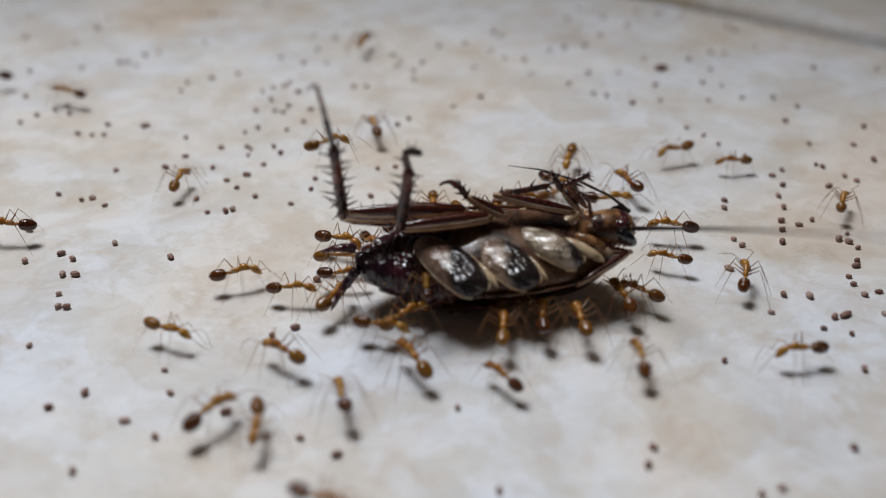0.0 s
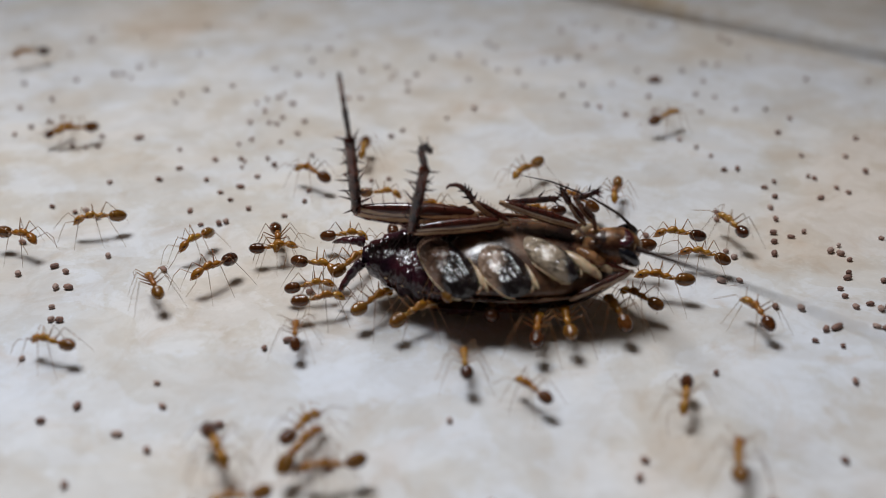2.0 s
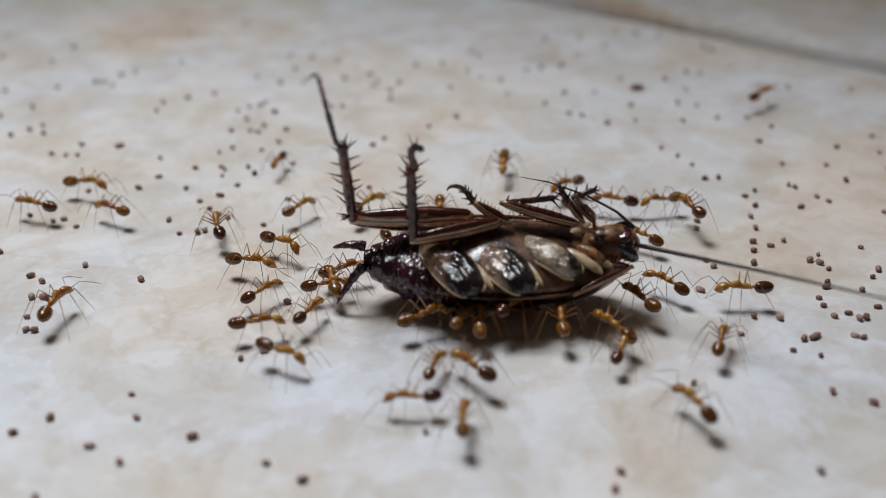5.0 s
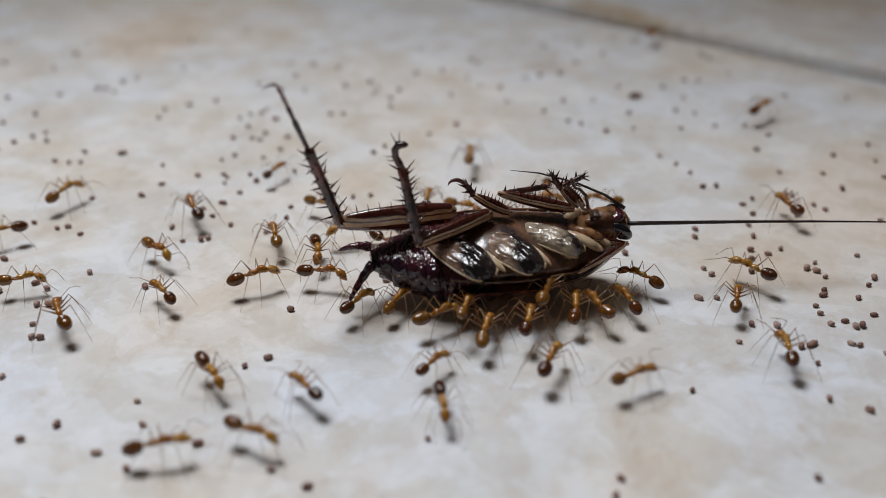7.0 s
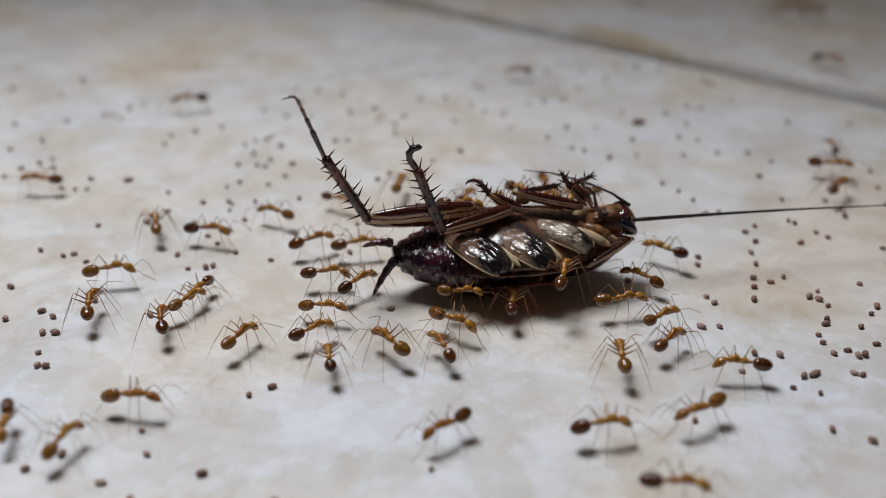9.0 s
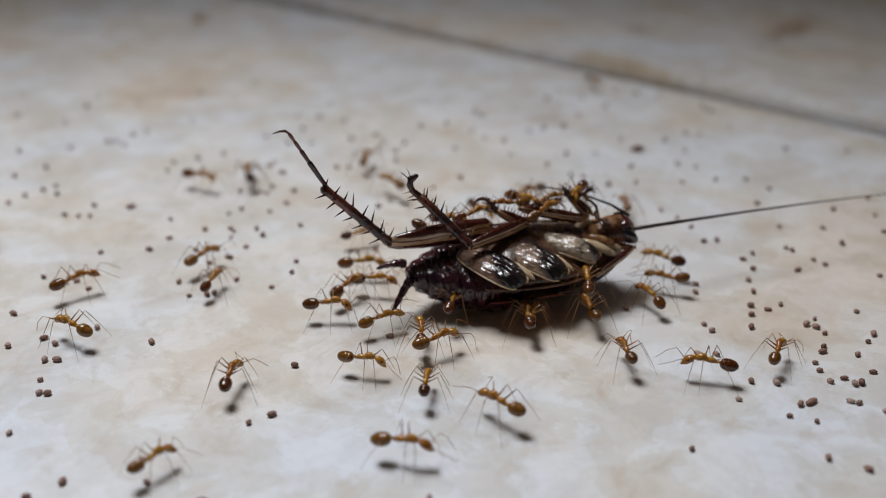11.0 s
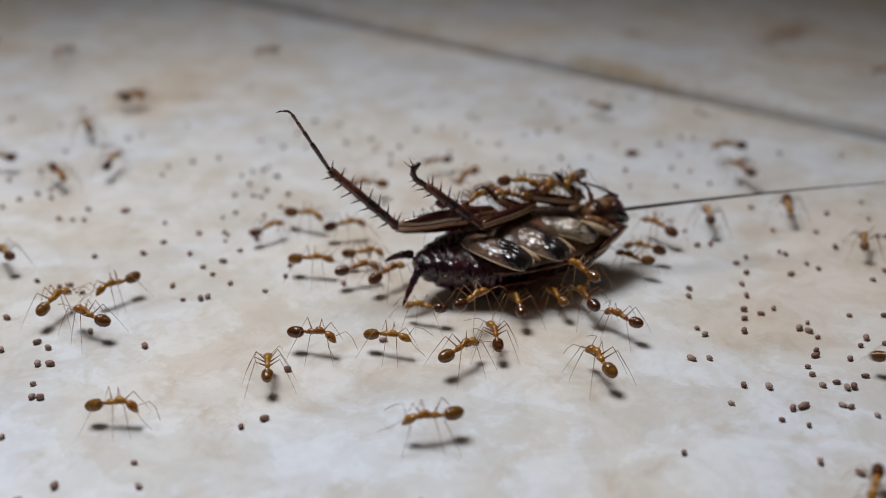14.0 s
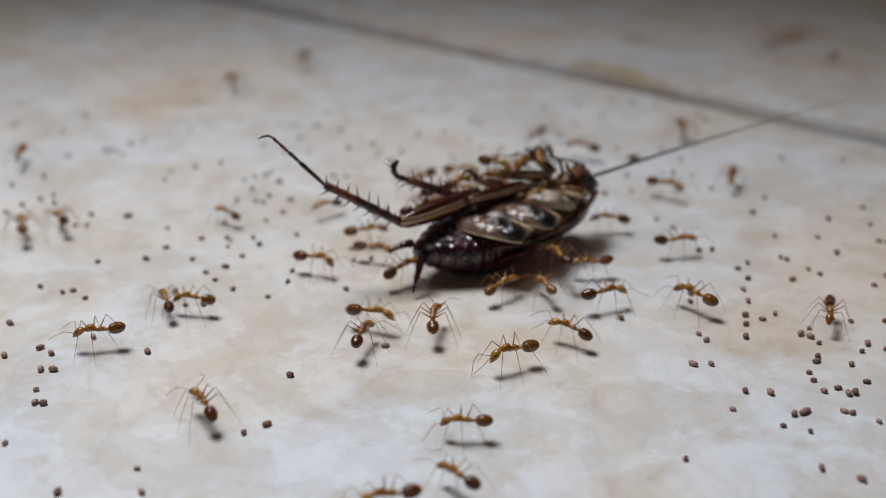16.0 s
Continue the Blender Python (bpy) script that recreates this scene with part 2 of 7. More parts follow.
def hip_chitin(name, tan, split, front):
    """Tan lobe that turns black towards its outer end and ends in a pale, thin rim."""
    n = Nodes(name)
    tc = n.add("ShaderNodeTexCoord")
    sep = n.add("ShaderNodeSeparateXYZ")
    n.link(tc.outputs["Generated"], sep.inputs[0])
    shift = n.maths("MULTIPLY", n.maths("SUBTRACT", n.noise(420, 3), 0.5), 0.40)
    at = n.maths("ADD", sep.outputs[0], shift)
    side = n.maths("ADD", sep.outputs[1], n.maths("MULTIPLY", shift, 0.7))
    body = n.ramp(n.noise(380, 4, 0.6, distort=0.8), [(0.36, tuple(c * 0.14 for c in tan)), (0.43, tuple(c * 0.62 for c in tan)), (0.56, tan), (0.75, tuple(c * 1.35 for c in tan))])
    slant = n.maths("ADD", n.maths("MULTIPLY", side, 0.55), n.maths("MULTIPLY", at, 0.70))
    black = n.ramp(slant, [(split - 0.07, (0, 0, 0)), (split + 0.05, (1, 1, 1))])
    colour = n.mix(black, body, (0.010, 0.006, 0.008))
    rim = n.maths("GREATER_THAN", sep.outputs[1], front)
    colour = n.mix(rim, colour, (0.42, 0.32, 0.23))
    creases = n.maths("ADD", n.noise(1050, 2, 0.5, stretch=(0.6, 1.3, 1)), n.maths("MULTIPLY", n.noise(3000, 2, 0.5), 0.14))
    n.bump(creases, 0.9, 0.0008)
    return n.done(colour, n.ramp(n.noise(500, 3), [(0.3, (0.09, 0.09, 0.09)), (0.7, (0.20, 0.20, 0.20))]), Specular_IOR_Level=0.9, Coat_Weight=0.25, Coat_Roughness=0.10)


HIP_DARK = hip_chitin("tan_and_black_hip_chitin", (0.25, 0.145, 0.10), 0.62, 0.97)
HIP_MIXED = hip_chitin("buff_and_black_hip_chitin", (0.34, 0.225, 0.16), 0.68, 0.97)
HIP_PALE = hip_chitin("cream_hip_chitin", (0.46, 0.36, 0.26), 0.86, 0.98)
TIBIA = chitin_pale("mottled_tibia_chitin", (0.16, 0.050, 0.030), (0.018, 0.006, 0.008), 0.57, 0.6)
EYE = plain("glossy_black_eye", (0.006, 0.007, 0.012), 0.08, Coat_Weight=1.0)
ANTENNA = plain("dark_antenna_chitin", (0.030, 0.018, 0.015), 0.4)


# ---- mesh helpers, in millimetres ----
def part(name, bm, material, parent, label="", smooth=True):
    me = bpy.data.meshes.new(name)
    for f in bm.faces:
        f.smooth = smooth
    bm.to_mesh(me)
    bm.free()
    me.materials.append(material)
    ob = new(name, me)
    ob.parent = parent
    return tagged(ob, label)


def same_part(ob, parent, m=None):
    """Another object on the same mesh, under parent."""
    twin = ob.copy()
    scene.collection.objects.link(twin)
    twin.parent = parent
    if m is not None:
        twin.matrix_basis = m
    return twin


def tube(bm, rings, sides=8, up=(0, 0, 1)):
    """A closed, tapered body through rings of (point, half width, half height), in millimetres."""
    pts = [Vector(r[0]) * MM for r in rings]
    loops = []
    for i, p in enumerate(pts):
        way = (pts[min(i + 1, len(pts) - 1)] - pts[max(i - 1, 0)]).normalized()
        side = way.cross(Vector(up))
        if side.length < 0.05:
            side = way.cross(Vector((0, 1, 0)))
        side.normalize()
        top = side.cross(way).normalized()
        w, h = rings[i][1] * MM, rings[i][2] * MM
        loops.append([bm.verts.new(p + side * w * math.cos(a) + top * h * math.sin(a)) for a in (2 * math.pi * k / sides for k in range(sides))])
    for a, b in zip(loops, loops[1:]):
        for k in range(sides):
            bm.faces.new((a[k], a[(k + 1) % sides], b[(k + 1) % sides], b[k]))
    bm.faces.new(loops[0][::-1])
    bm.faces.new(loops[-1])
    return bm


def egg(bm, centre, size, steps=8, sides=12, axis=(1, 0, 0), blunt=1.0, up=(0, 0, 1)):
    """An egg-shaped body: size is half length, half width, half height; blunt over 1 squares its ends."""
    c, d, rings = Vector(centre), Vector(axis).normalized(), []
    for i in range(steps + 1):
        a = math.pi * i / steps
        s = max(math.sin(a), 0.03) ** (1 / blunt)
        rings.append((c - d * size[0] * math.cos(a), size[1] * s, size[2] * s))
    return tube(bm, rings, sides, up)


def spike(bm, base, tip, radius):
    b, t = Vector(base), Vector(tip)
    return tube(bm, [(b, radius, radius), (b.lerp(t, 0.55), radius * 0.6, radius * 0.6), (t, radius * 0.08, radius * 0.08)], 5, (0.3, 0.2, 1))


# ---- floor: glazed tiles with one open joint ----
JOINT_TURN = -39.0
floor = tagged(new("floor"), "cream marbled glazed ceramic tile floor", "floor", kind="structure")


def tile_mesh(size, thick):
    bm = bmesh.new()
    e, r = size / 2, 0.0016
    ring = [(-e, -e), (e, -e), (e, e), (-e, e)]
    low = [bm.verts.new((x, y, -thick)) for x, y in ring]
    edge = [bm.verts.new((x, y, -r)) for x, y in ring]
    mid = [bm.verts.new((x - math.copysign(r * 0.35, x), y - math.copysign(r * 0.35, y), -r * 0.35)) for x, y in ring]
    top = [bm.verts.new((x - math.copysign(r * 1.3, x), y - math.copysign(r * 1.3, y), 0)) for x, y in ring]
    for a, b in ((low, edge), (edge, mid), (mid, top)):
        for k in range(4):
            bm.faces.new((a[k], a[(k + 1) % 4], b[(k + 1) % 4], b[k]))
    bm.faces.new(top)
    bm.faces.new(low[::-1])
    return bm


TILE_SIZE, JOINT = 0.40, 0.0034
turn = pose(0, 0, 0, 0, 0, JOINT_TURN)
joint_point = Vector((0.0200, 0.0642, 0))
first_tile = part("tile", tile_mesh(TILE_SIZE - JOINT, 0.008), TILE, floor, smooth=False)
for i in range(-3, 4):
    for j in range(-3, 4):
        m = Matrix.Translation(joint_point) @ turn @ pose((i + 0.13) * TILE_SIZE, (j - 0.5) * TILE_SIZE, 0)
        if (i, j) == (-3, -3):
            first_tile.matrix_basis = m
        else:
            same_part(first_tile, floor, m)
bm = bmesh.new()
bmesh.ops.create_grid(bm, x_segments=4, y_segments=4, size=1.5)
bed = part("grout", bm, GROUT, floor, "dirty grey grout in the joint")
bed.location = (0, 0, -0.0022)

# plain walls and ceiling that close the dim room, square with the tiles
room = Matrix.Translation(joint_point) @ turn @ pose(0.13 * TILE_SIZE, -0.5 * TILE_SIZE, 0)
for name, m in (("wall_north", pose(0, 1.4, 1.2, 90)), ("wall_south", pose(0, -1.4, 1.2, 90)), ("wall_east", pose(1.4, 0, 1.2, 90, 0, 90)), ("wall_west", pose(-1.4, 0, 1.2, 90, 0, 90)), ("ceiling", pose(0, 0, 2.4))):
    bm = bmesh.new()
    bmesh.ops.create_cube(bm, size=1, matrix=Matrix.Diagonal((2.9, 2.9 if name == "ceiling" else 2.5, 0.08, 1)))
    wall = part(name, bm, WALL, None, smooth=False)
    wall.matrix_basis = room @ m
    tagged(wall, "plain off-white painted " + ("ceiling" if name == "ceiling" else "room wall"), "ceiling" if name == "ceiling" else "wall", kind="structure")


# ---- the ant, built once ----
def ant_template():
    global MM
    MM = 0.00092
    ant = tagged(new("ant"), "slender amber yellow ant with a dark brown gaster, long-legged", "ant", "ants swarming the cockroach")
    bm = bmesh.new()
    tube(bm, [((0.64, 0, 1.50), 0.06, 0.06), ((0.70, 0, 1.51), 0.17, 0.15), ((0.86, 0, 1.50), 0.28, 0.25), ((1.05, 0, 1.45), 0.335, 0.28), ((1.26, 0, 1.36), 0.32, 0.265),
              ((1.44, 0, 1.26), 0.26, 0.21), ((1.57, 0, 1.18), 0.14, 0.12), ((1.63, 0, 1.15), 0.04, 0.04)], 10)
    for s in (-1, 1):
        spike(bm, (1.54, s * 0.14, 1.20), (1.76, s * 0.02, 1.12), 0.055)
    head = part("head", bm, ANT_BODY, ant)
    head.location.z = 0.32 * MM
    bm = bmesh.new()
    egg(bm, (0, 0, 0), (0.095, 0.06, 0.075), 5, 8)
    eye = part("eye", bm, ANT_EYE, head, "black eye")
    eye.location = Vector((1.20, 0.285, 1.50)) * MM
    same_part(eye, head, pose(1.20 * MM, -0.285 * MM, 1.50 * MM))

    bm = bmesh.new()
    tube(bm, [((0.66, 0, 1.50), 0.094, 0.092), ((0.52, 0, 1.52), 0.201, 0.196), ((0.30, 0, 1.60), 0.271, 0.287), ((0.08, 0, 1.60), 0.248, 0.287), ((-0.10, 0, 1.48), 0.165, 0.172),
              ((-0.28, 0, 1.44), 0.201, 0.196), ((-0.48, 0, 1.46), 0.224, 0.230), ((-0.66, 0, 1.38), 0.177, 0.172), ((-0.78, 0, 1.28), 0.083, 0.081)], 10)
    part("thorax", bm, ANT_BODY, ant).location.z = 0.32 * MM
    bm = bmesh.new()
    tube(bm, [((-0.72, 0, 1.27), 0.05, 0.05), ((-0.84, 0, 1.30), 0.10, 0.10), ((-0.92, 0, 1.44), 0.13, 0.07), ((-0.97, 0, 1.36), 0.11, 0.09), ((-1.06, 0, 1.30), 0.06, 0.06)], 8)
    part("petiole", bm, ANT_BODY, ant).location.z = 0.32 * MM
    bm = bmesh.new()
    rings = []
    for x, r in ((-1.00, 0.08), (-1.07, 0.25), (-1.18, 0.38), (-1.38, 0.475), (-1.41, 0.462), (-1.60, 0.505), (-1.82, 0.50), (-1.85, 0.485), (-2.04, 0.455), (-2.20, 0.37), (-2.23, 0.358), (-2.35, 0.24), (-2.42, 0.12), (-2.45, 0.03)):
        rings.append(((-1.02 + (x + 1.02) * 0.90, 0, 1.36 + 0.05 * math.sin((x + 1) * 2.2)), r * 0.91, r * 0.89))
    tube(bm, rings, 14)
    part("gaster", bm, ANT_GASTER, ant, "glossy dark brown gaster").location.z = 0.32 * MM

    # legs: hip, knee, ankle and claw of each pair, in millimetres from the ant's middle
    for hip, knee, ankle, toe in (
        ((0.38, 0.16, 1.74), (0.90, 0.80, 2.20), (1.30, 1.38, 0.90), (1.55, 1.72, 0.02)),
        ((0.05, 0.16, 1.70), (-0.02, 1.00, 2.32), (-0.10, 1.65, 1.00), (-0.18, 2.05, 0.02)),
        ((-0.38, 0.16, 1.66), (-0.90, 0.90, 2.42), (-1.60, 1.50, 1.10), (-2.10, 1.90, 0.02)),
    ):
        for s in (1, -1):
            h, k, a, e = (Vector((p[0], p[1] * s, p[2])) - Vector((hip[0], hip[1] * s, hip[2])) for p in (hip, knee, ankle, toe))
            bm = bmesh.new()
            tube(bm, [(h, 0.06, 0.06), (h.lerp(k, 0.12), 0.064, 0.064), (h.lerp(k, 0.6), 0.040, 0.040), (k, 0.028, 0.028), (k.lerp(a, 0.15), 0.028, 0.028), (k.lerp(a, 0.6), 0.022, 0.022),
                      (a, 0.016, 0.016), (a.lerp(e, 0.5), 0.012, 0.012), (e, 0.008, 0.008)], 5, (0.2, 0.1, 1))
            leg = part("leg", bm, ANT_LIMB, ant)
            leg.location = Vector((hip[0], hip[1] * s, hip[2])) * MM
    for s in (1, -1):
        bm = bmesh.new()
        root, elbow, bend, tip = Vector((0, 0, 0)), Vector((0.45, 0.72 * s, 0.42)), Vector((0.95, 0.95 * s, 0.10)), Vector((1.75, 0.85 * s, -0.55))
        tube(bm, [(root, 0.032, 0.032), (root.lerp(elbow, 0.5), 0.024, 0.024), (elbow, 0.025, 0.025), (bend, 0.022, 0.022), (bend.lerp(tip, 0.6), 0.022, 0.022), (tip, 0.012, 0.012)], 5, (0.2, 0.1, 1))
        feeler = part("antenna", bm, ANT_LIMB, ant)
        feeler.location = Vector((1.34, 0.14 * s, 1.74)) * MM
    MM = 0.001
    return ant


# ---- the cockroach: on its back, head towards +x, belly up ----
roach = tagged(new("cockroach"), "dead cockroach on its back, black abdomen and cream striped legs", "cockroach")

# abdomen: overlapping rings of plates
STATIONS = [(-9.75, 0.5, 1.2, 2.45), (-9.3, 1.05, 0.75, 2.6), (-8.4, 1.75, 0.15, 2.75), (-7.3, 2.4, -0.4, 2.9), (-6.1, 3.0, -0.85, 3.0), (-5.0, 3.4, -1.15, 3.05), (-4.0, 3.7, -1.3, 3.1), (-3.0, 3.85, -1.35, 3.1), (-1.6, 3.8, -1.35, 3.0)]


def plate_ring(x0, x1, s0, s1, lip):
    """One abdomen segment: a shallow boat below, a flatter shield above, meeting in a sharp side margin."""
    bm = bmesh.new()
    loops = []
    for k, f in ((0, 0.0), (1, 0.15), (2, 0.5), (3, 0.85), (4, 1.0)):
        x = x0 + (x1 - x0) * f
        w, lo, hi = (s0[i] + (s1[i] - s0[i]) * f for i in (1, 2, 3))
        swell = lip * (1.0, 1.0, 0.6, 0.2, -0.7)[k]
        edge = 1.95 + 0.12 * (hi - 3.6)
        loop = []
        for a in range(20):
            ang = 2 * math.pi * a / 20
            c, s = math.cos(ang), math.sin(ang)
            # flat belly side, round back
            y = (w + swell) * math.copysign(abs(c) ** (0.72 if s > 0 else 0.66), c) * (0.82 if c > 0 else 1.0)
            top = hi - edge if s > 0 else edge - lo
            z = edge + math.copysign(abs(s) ** (0.80 if s > 0 else 0.78), s) * (top + swell * 0.8)
            loop.append(bm.verts.new(Vector((x + 0.12 * abs(s), y, z)) * MM))
        loops.append(loop)
    for a, b in zip(loops, loops[1:]):
        for k in range(20):
            bm.faces.new((a[k], a[(k + 1) % 20], b[(k + 1) % 20], b[k]))
    bm.faces.new(loops[0][::-1])
    bm.faces.new(loops[-1])
    return bm


# the abdomen hangs a little, and leans less than the thorax
TAIL_DROOP = Matrix.Translation((-3 * MM, 0, 2.4 * MM)) @ pose(0, 0, 0, 0, -3) @ Matrix.Translation((3 * MM, 0, -2.4 * MM))
for s0, s1 in zip(STATIONS, STATIONS[1:]):
    seg = part("abdomen_segment", plate_ring(s0[0], s1[0] + 0.25, s0, s1, 0.13), DARK, roach, "glossy black-brown abdomen plate")
    seg.matrix_basis = TAIL_DROOP
    if s0[0] > -8.6 and s0[0] < -3.5:
        for s in (1, -1):
            bm = bmesh.new()
            mid = 0.5 * (s0[0] + s1[0])
            egg(bm, (mid, s * (0.5 * (s0[1] + s1[1]) * (0.82 if s > 0 else 1) - 0.10), 2.02), (0.20, 0.13, 0.16), 6, 8)
            part("margin_spot", bm, CREAM, seg, "cream spot on the plate's margin")
# tail plates and the two cerci
for s, tip in ((1, (-11.9, 0.9, 2.2)), (-1, (-11.6, -2.5, 0.3))):
    bm = bmesh.new()
    b, t = Vector((-9.6, 0.85 * s, 2.3)), Vector(tip)
    rings = []
    for i in range(9):
        f = i / 8
        r = 0.34 * (1 - f) ** 0.6 + 0.05
        rings.append((b.lerp(t, f) + Vector((0, 0, 0.25 * math.sin(f * 3.1))), r * (1.12 if i % 2 else 0.9), r * (1.0 if i % 2 else 0.85)))
    tube(bm, rings, 8)
    part("cercus", bm, DARK, roach, "dark ringed tail feeler").matrix_basis = TAIL_DROOP


# thorax: three back plates below, each with a striped margin
def back_plate(x0, x1, w, low, name, nose=0.0, material=None):
    bm = bmesh.new()
    rows_, cols = 8, 18
    grid = []
    for i in range(rows_ + 1):
        f = i / rows_
        x = x0 + (x1 - x0) * f
        ww = w(f)
        line = []
        for j in range(cols + 1):
            g = -1 + 2 * j / cols
            z = low - 1.3 + (2.05 - low + 1.3) * abs(g) ** 2.2 + 0.15 * (1 - f) + (nose * f * f)
            line.append(bm.verts.new(Vector((x, g * ww * (0.70 if g > 0 else 1.0), z)) * MM))
        grid.append(line)
    for a, b in zip(grid, grid[1:]):
        for k in range(cols):
            bm.faces.new((a[k], a[k + 1], b[k + 1], b[k]))
    bmesh.ops.solidify(bm, geom=bm.faces[:], thickness=-0.22 * MM)
    return part(name, bm, material or BACK, roach, "cream back plate with dark stripes along its rim" if material else "dark maroon back plate")


back_plate(-4.4, -0.7, lambda f: 4.6 + 0.1 * f, 0.0, "metathorax_plate")
back_plate(-1.1, 2.4, lambda f: 4.75 - 0.1 * f, 0.02, "mesothorax_plate")
back_plate(1.9, 7.5, lambda f: 4.25 * max(0.0, 1 - max(0, f - 0.1) ** 2.2 * 0.86) ** 0.7 + 0.1, 0.10, "pronotum", 0.9, RIM)
# belly side of the thorax
bm = bmesh.new()
tube(bm, [((-3.6, -0.3, 2.3), 1.6, 0.9), ((-3.0, -0.5, 2.5), 2.7, 1.15), ((-1.6, -0.7, 2.7), 3.3, 1.3), ((1.0, -0.7, 2.65), 3.3, 1.25), ((3.6, -0.6, 2.5), 3.0, 1.15), ((5.6, -0.4, 2.35), 2.4, 1.0), ((7.2, 0, 2.2), 1.6, 0.7)], 18)
part("thorax_belly", bm, TAN, roach, "tan glossy belly of the thorax")


# hip plates: long shining lobes in pairs, slanting back to the middle and overlapping
def hip_lobe(centre, size, turn_deg, lift, material, parent=roach):
    """A smooth lobe, blunt and bent down at its outer end, with a thick pale rim round its hind edge and end."""
    sag = lambda u: -0.48 * max(0.0, u + 0.1) ** 2
    bm = bmesh.new()
    rings, rear, fore = [], [], []
    for i in range(19):
        a = math.pi * i / 18
        s = max(math.sin(a), 0.04) ** 0.55
        fat = min(0.76 + 0.24 * (1 - math.cos(a)) / 2 * 1.6, 1.0)
        u = -math.cos(a)
        rings.append(((size[0] * u, 0, sag(u)), size[1] * s * fat, size[2] * s * 0.8))
        if 1 <= i <= 17:
            rear.append(((size[0] * u * 1.01, size[1] * s * fat * 1.02, sag(u) - 0.04), 0.07 + 0.06 * max(0, u), 0.10))
            fore.append(((size[0] * u, -size[1] * s * fat, sag(u) - 0.06), 0.06, 0.08))
    tube(bm, rings, 22)
    lobe = part("hip_lobe", bm, material, parent)
    rim = bmesh.new()
    tube(rim, fore + fore[-1:], 7)
    tube(rim, rear, 7)
    part("rim", rim, CREAM, lobe, "pale translucent rim")
    fold = bmesh.new()
    tube(fold, [((p[0] * 0.9, p[1] * 0.90, p[2] - 0.22), 0.20, 0.12) for p, w, h in rear], 7)
    part("under_fold", fold, DARK, lobe, "dark fold under the rim")
    lobe.matrix_basis = pose(centre[0] * MM, centre[1] * MM, centre[2] * MM, lift, -13 if centre[1] < 0 else 0, turn_deg)
    return lobe


for s in (-1, 1):
    low = 0 if s < 0 else 1.25
    out = 1.0 if s < 0 else 0.72
    hip_lobe((-3.75, 2.0 * s * out, 3.56 - low), (3.05 * out, 1.52, 0.86), 58 * s, 4 * s, HIP_DARK)
    hip_lobe((-0.40, 1.9 * s * out, 3.60 - low), (3.0 * out, 1.48, 0.88), 56 * s, 4 * s, HIP_MIXED if s < 0 else HIP_PALE)
    hip_lobe((2.75, 1.30 * s * out, 3.72 - low), (2.55 * out, 1.12, 0.90), 44 * s, 4 * s, HIP_PALE)
    # glossy folds and small side plates between the lobes
    for cx, cy, sx in ((-2.2, 2.35, 1.6), (1.05, 2.2, 1.55), (3.9, 1.7, 1.2)):
        bm = bmesh.new()
        egg(bm, (0, 0, 0), (sx, 0.24, 0.36), 8, 10)
        fold = part("membrane_fold", bm, DARK, roach, "black glossy fold between the hip lobes")
        fold.matrix_basis = pose(cx * MM, cy * s * out * MM, (3.62 - low) * MM, 0, 0, 58 * s)
    for cx, cy, sx in ((-1.85, 2.75, 1.45), (1.4, 2.55, 1.4), (-1.45, 3.2, 1.2), (1.8, 2.95, 1.15), (3.3, 2.5, 1.1), (4.2, 2.1, 1.0), (5.0, 1.7, 0.8)):
        bm = bmesh.new()
        egg(bm, (0, 0, 0), (sx, 0.19, 0.30), 8, 10)
        fold = part("side_plate", bm, CREAM, roach, "narrow cream side plate")
        fold.matrix_basis = pose(cx * MM, cy * s * out * MM, (3.66 - low) * MM, 0, 0, 64 * s)
    for cx, cy, cz, sx, sy, tint, ang in ((4.9, 1.75, 3.75, 1.35, 0.42, CREAM, 40), (5.6, 1.25, 3.8, 1.1, 0.40, HEAD, 34), (5.7, 2.1, 3.45, 0.9, 0.30, CREAM, 48), (6.4, 1.7, 3.4, 0.8, 0.30, CREAM, 40)):
        bm = bmesh.new()
        egg(bm, (0, 0, 0), (sx, sy, 0.36), 8, 10)
        neck = part("neck_plate", bm, tint, roach, "pale glossy plate beside the mouth")
        neck.matrix_basis = pose(cx * MM, cy * s * out * MM, (cz - low * 0.6) * MM, 0, 0, ang * s)
    # pale ledge of the body's edge below the lobes
    bm = bmesh.new()
    tube(bm, [((x, y * s * out, z), w, w * 1.25) for x, y, z, w in ((-4.6, 3.75, 2.75, 0.06), (-2.5, 4.2, 2.7, 0.10), (0, 4.25, 2.65, 0.11), (2.4, 4.05, 2.55, 0.10), (4.6, 3.6, 2.5, 0.08), (6.4, 2.8, 2.5, 0.05))], 8)
    part("edge_ledge", bm, TAN, roach, "tan ledge along the body's edge")


# legs
SPINES = {}


def spine(parent, base, tip, radius):
    """One thorn, on a shared mesh along +x."""
    b, t = Vector(base), Vector(tip)
    long_ = round((t - b).length, 1)
    if (long_, radius) not in SPINES:
        bm = bmesh.new()
        spike(bm, (0, 0, 0), (long_, 0, 0), radius)
        SPINES[long_, radius] = part("spine", bm, TIBIA, parent)
        ob = SPINES[long_, radius]
    else:
        ob = same_part(SPINES[long_, radius], parent)
    ob.matrix_basis = aim(b, t)


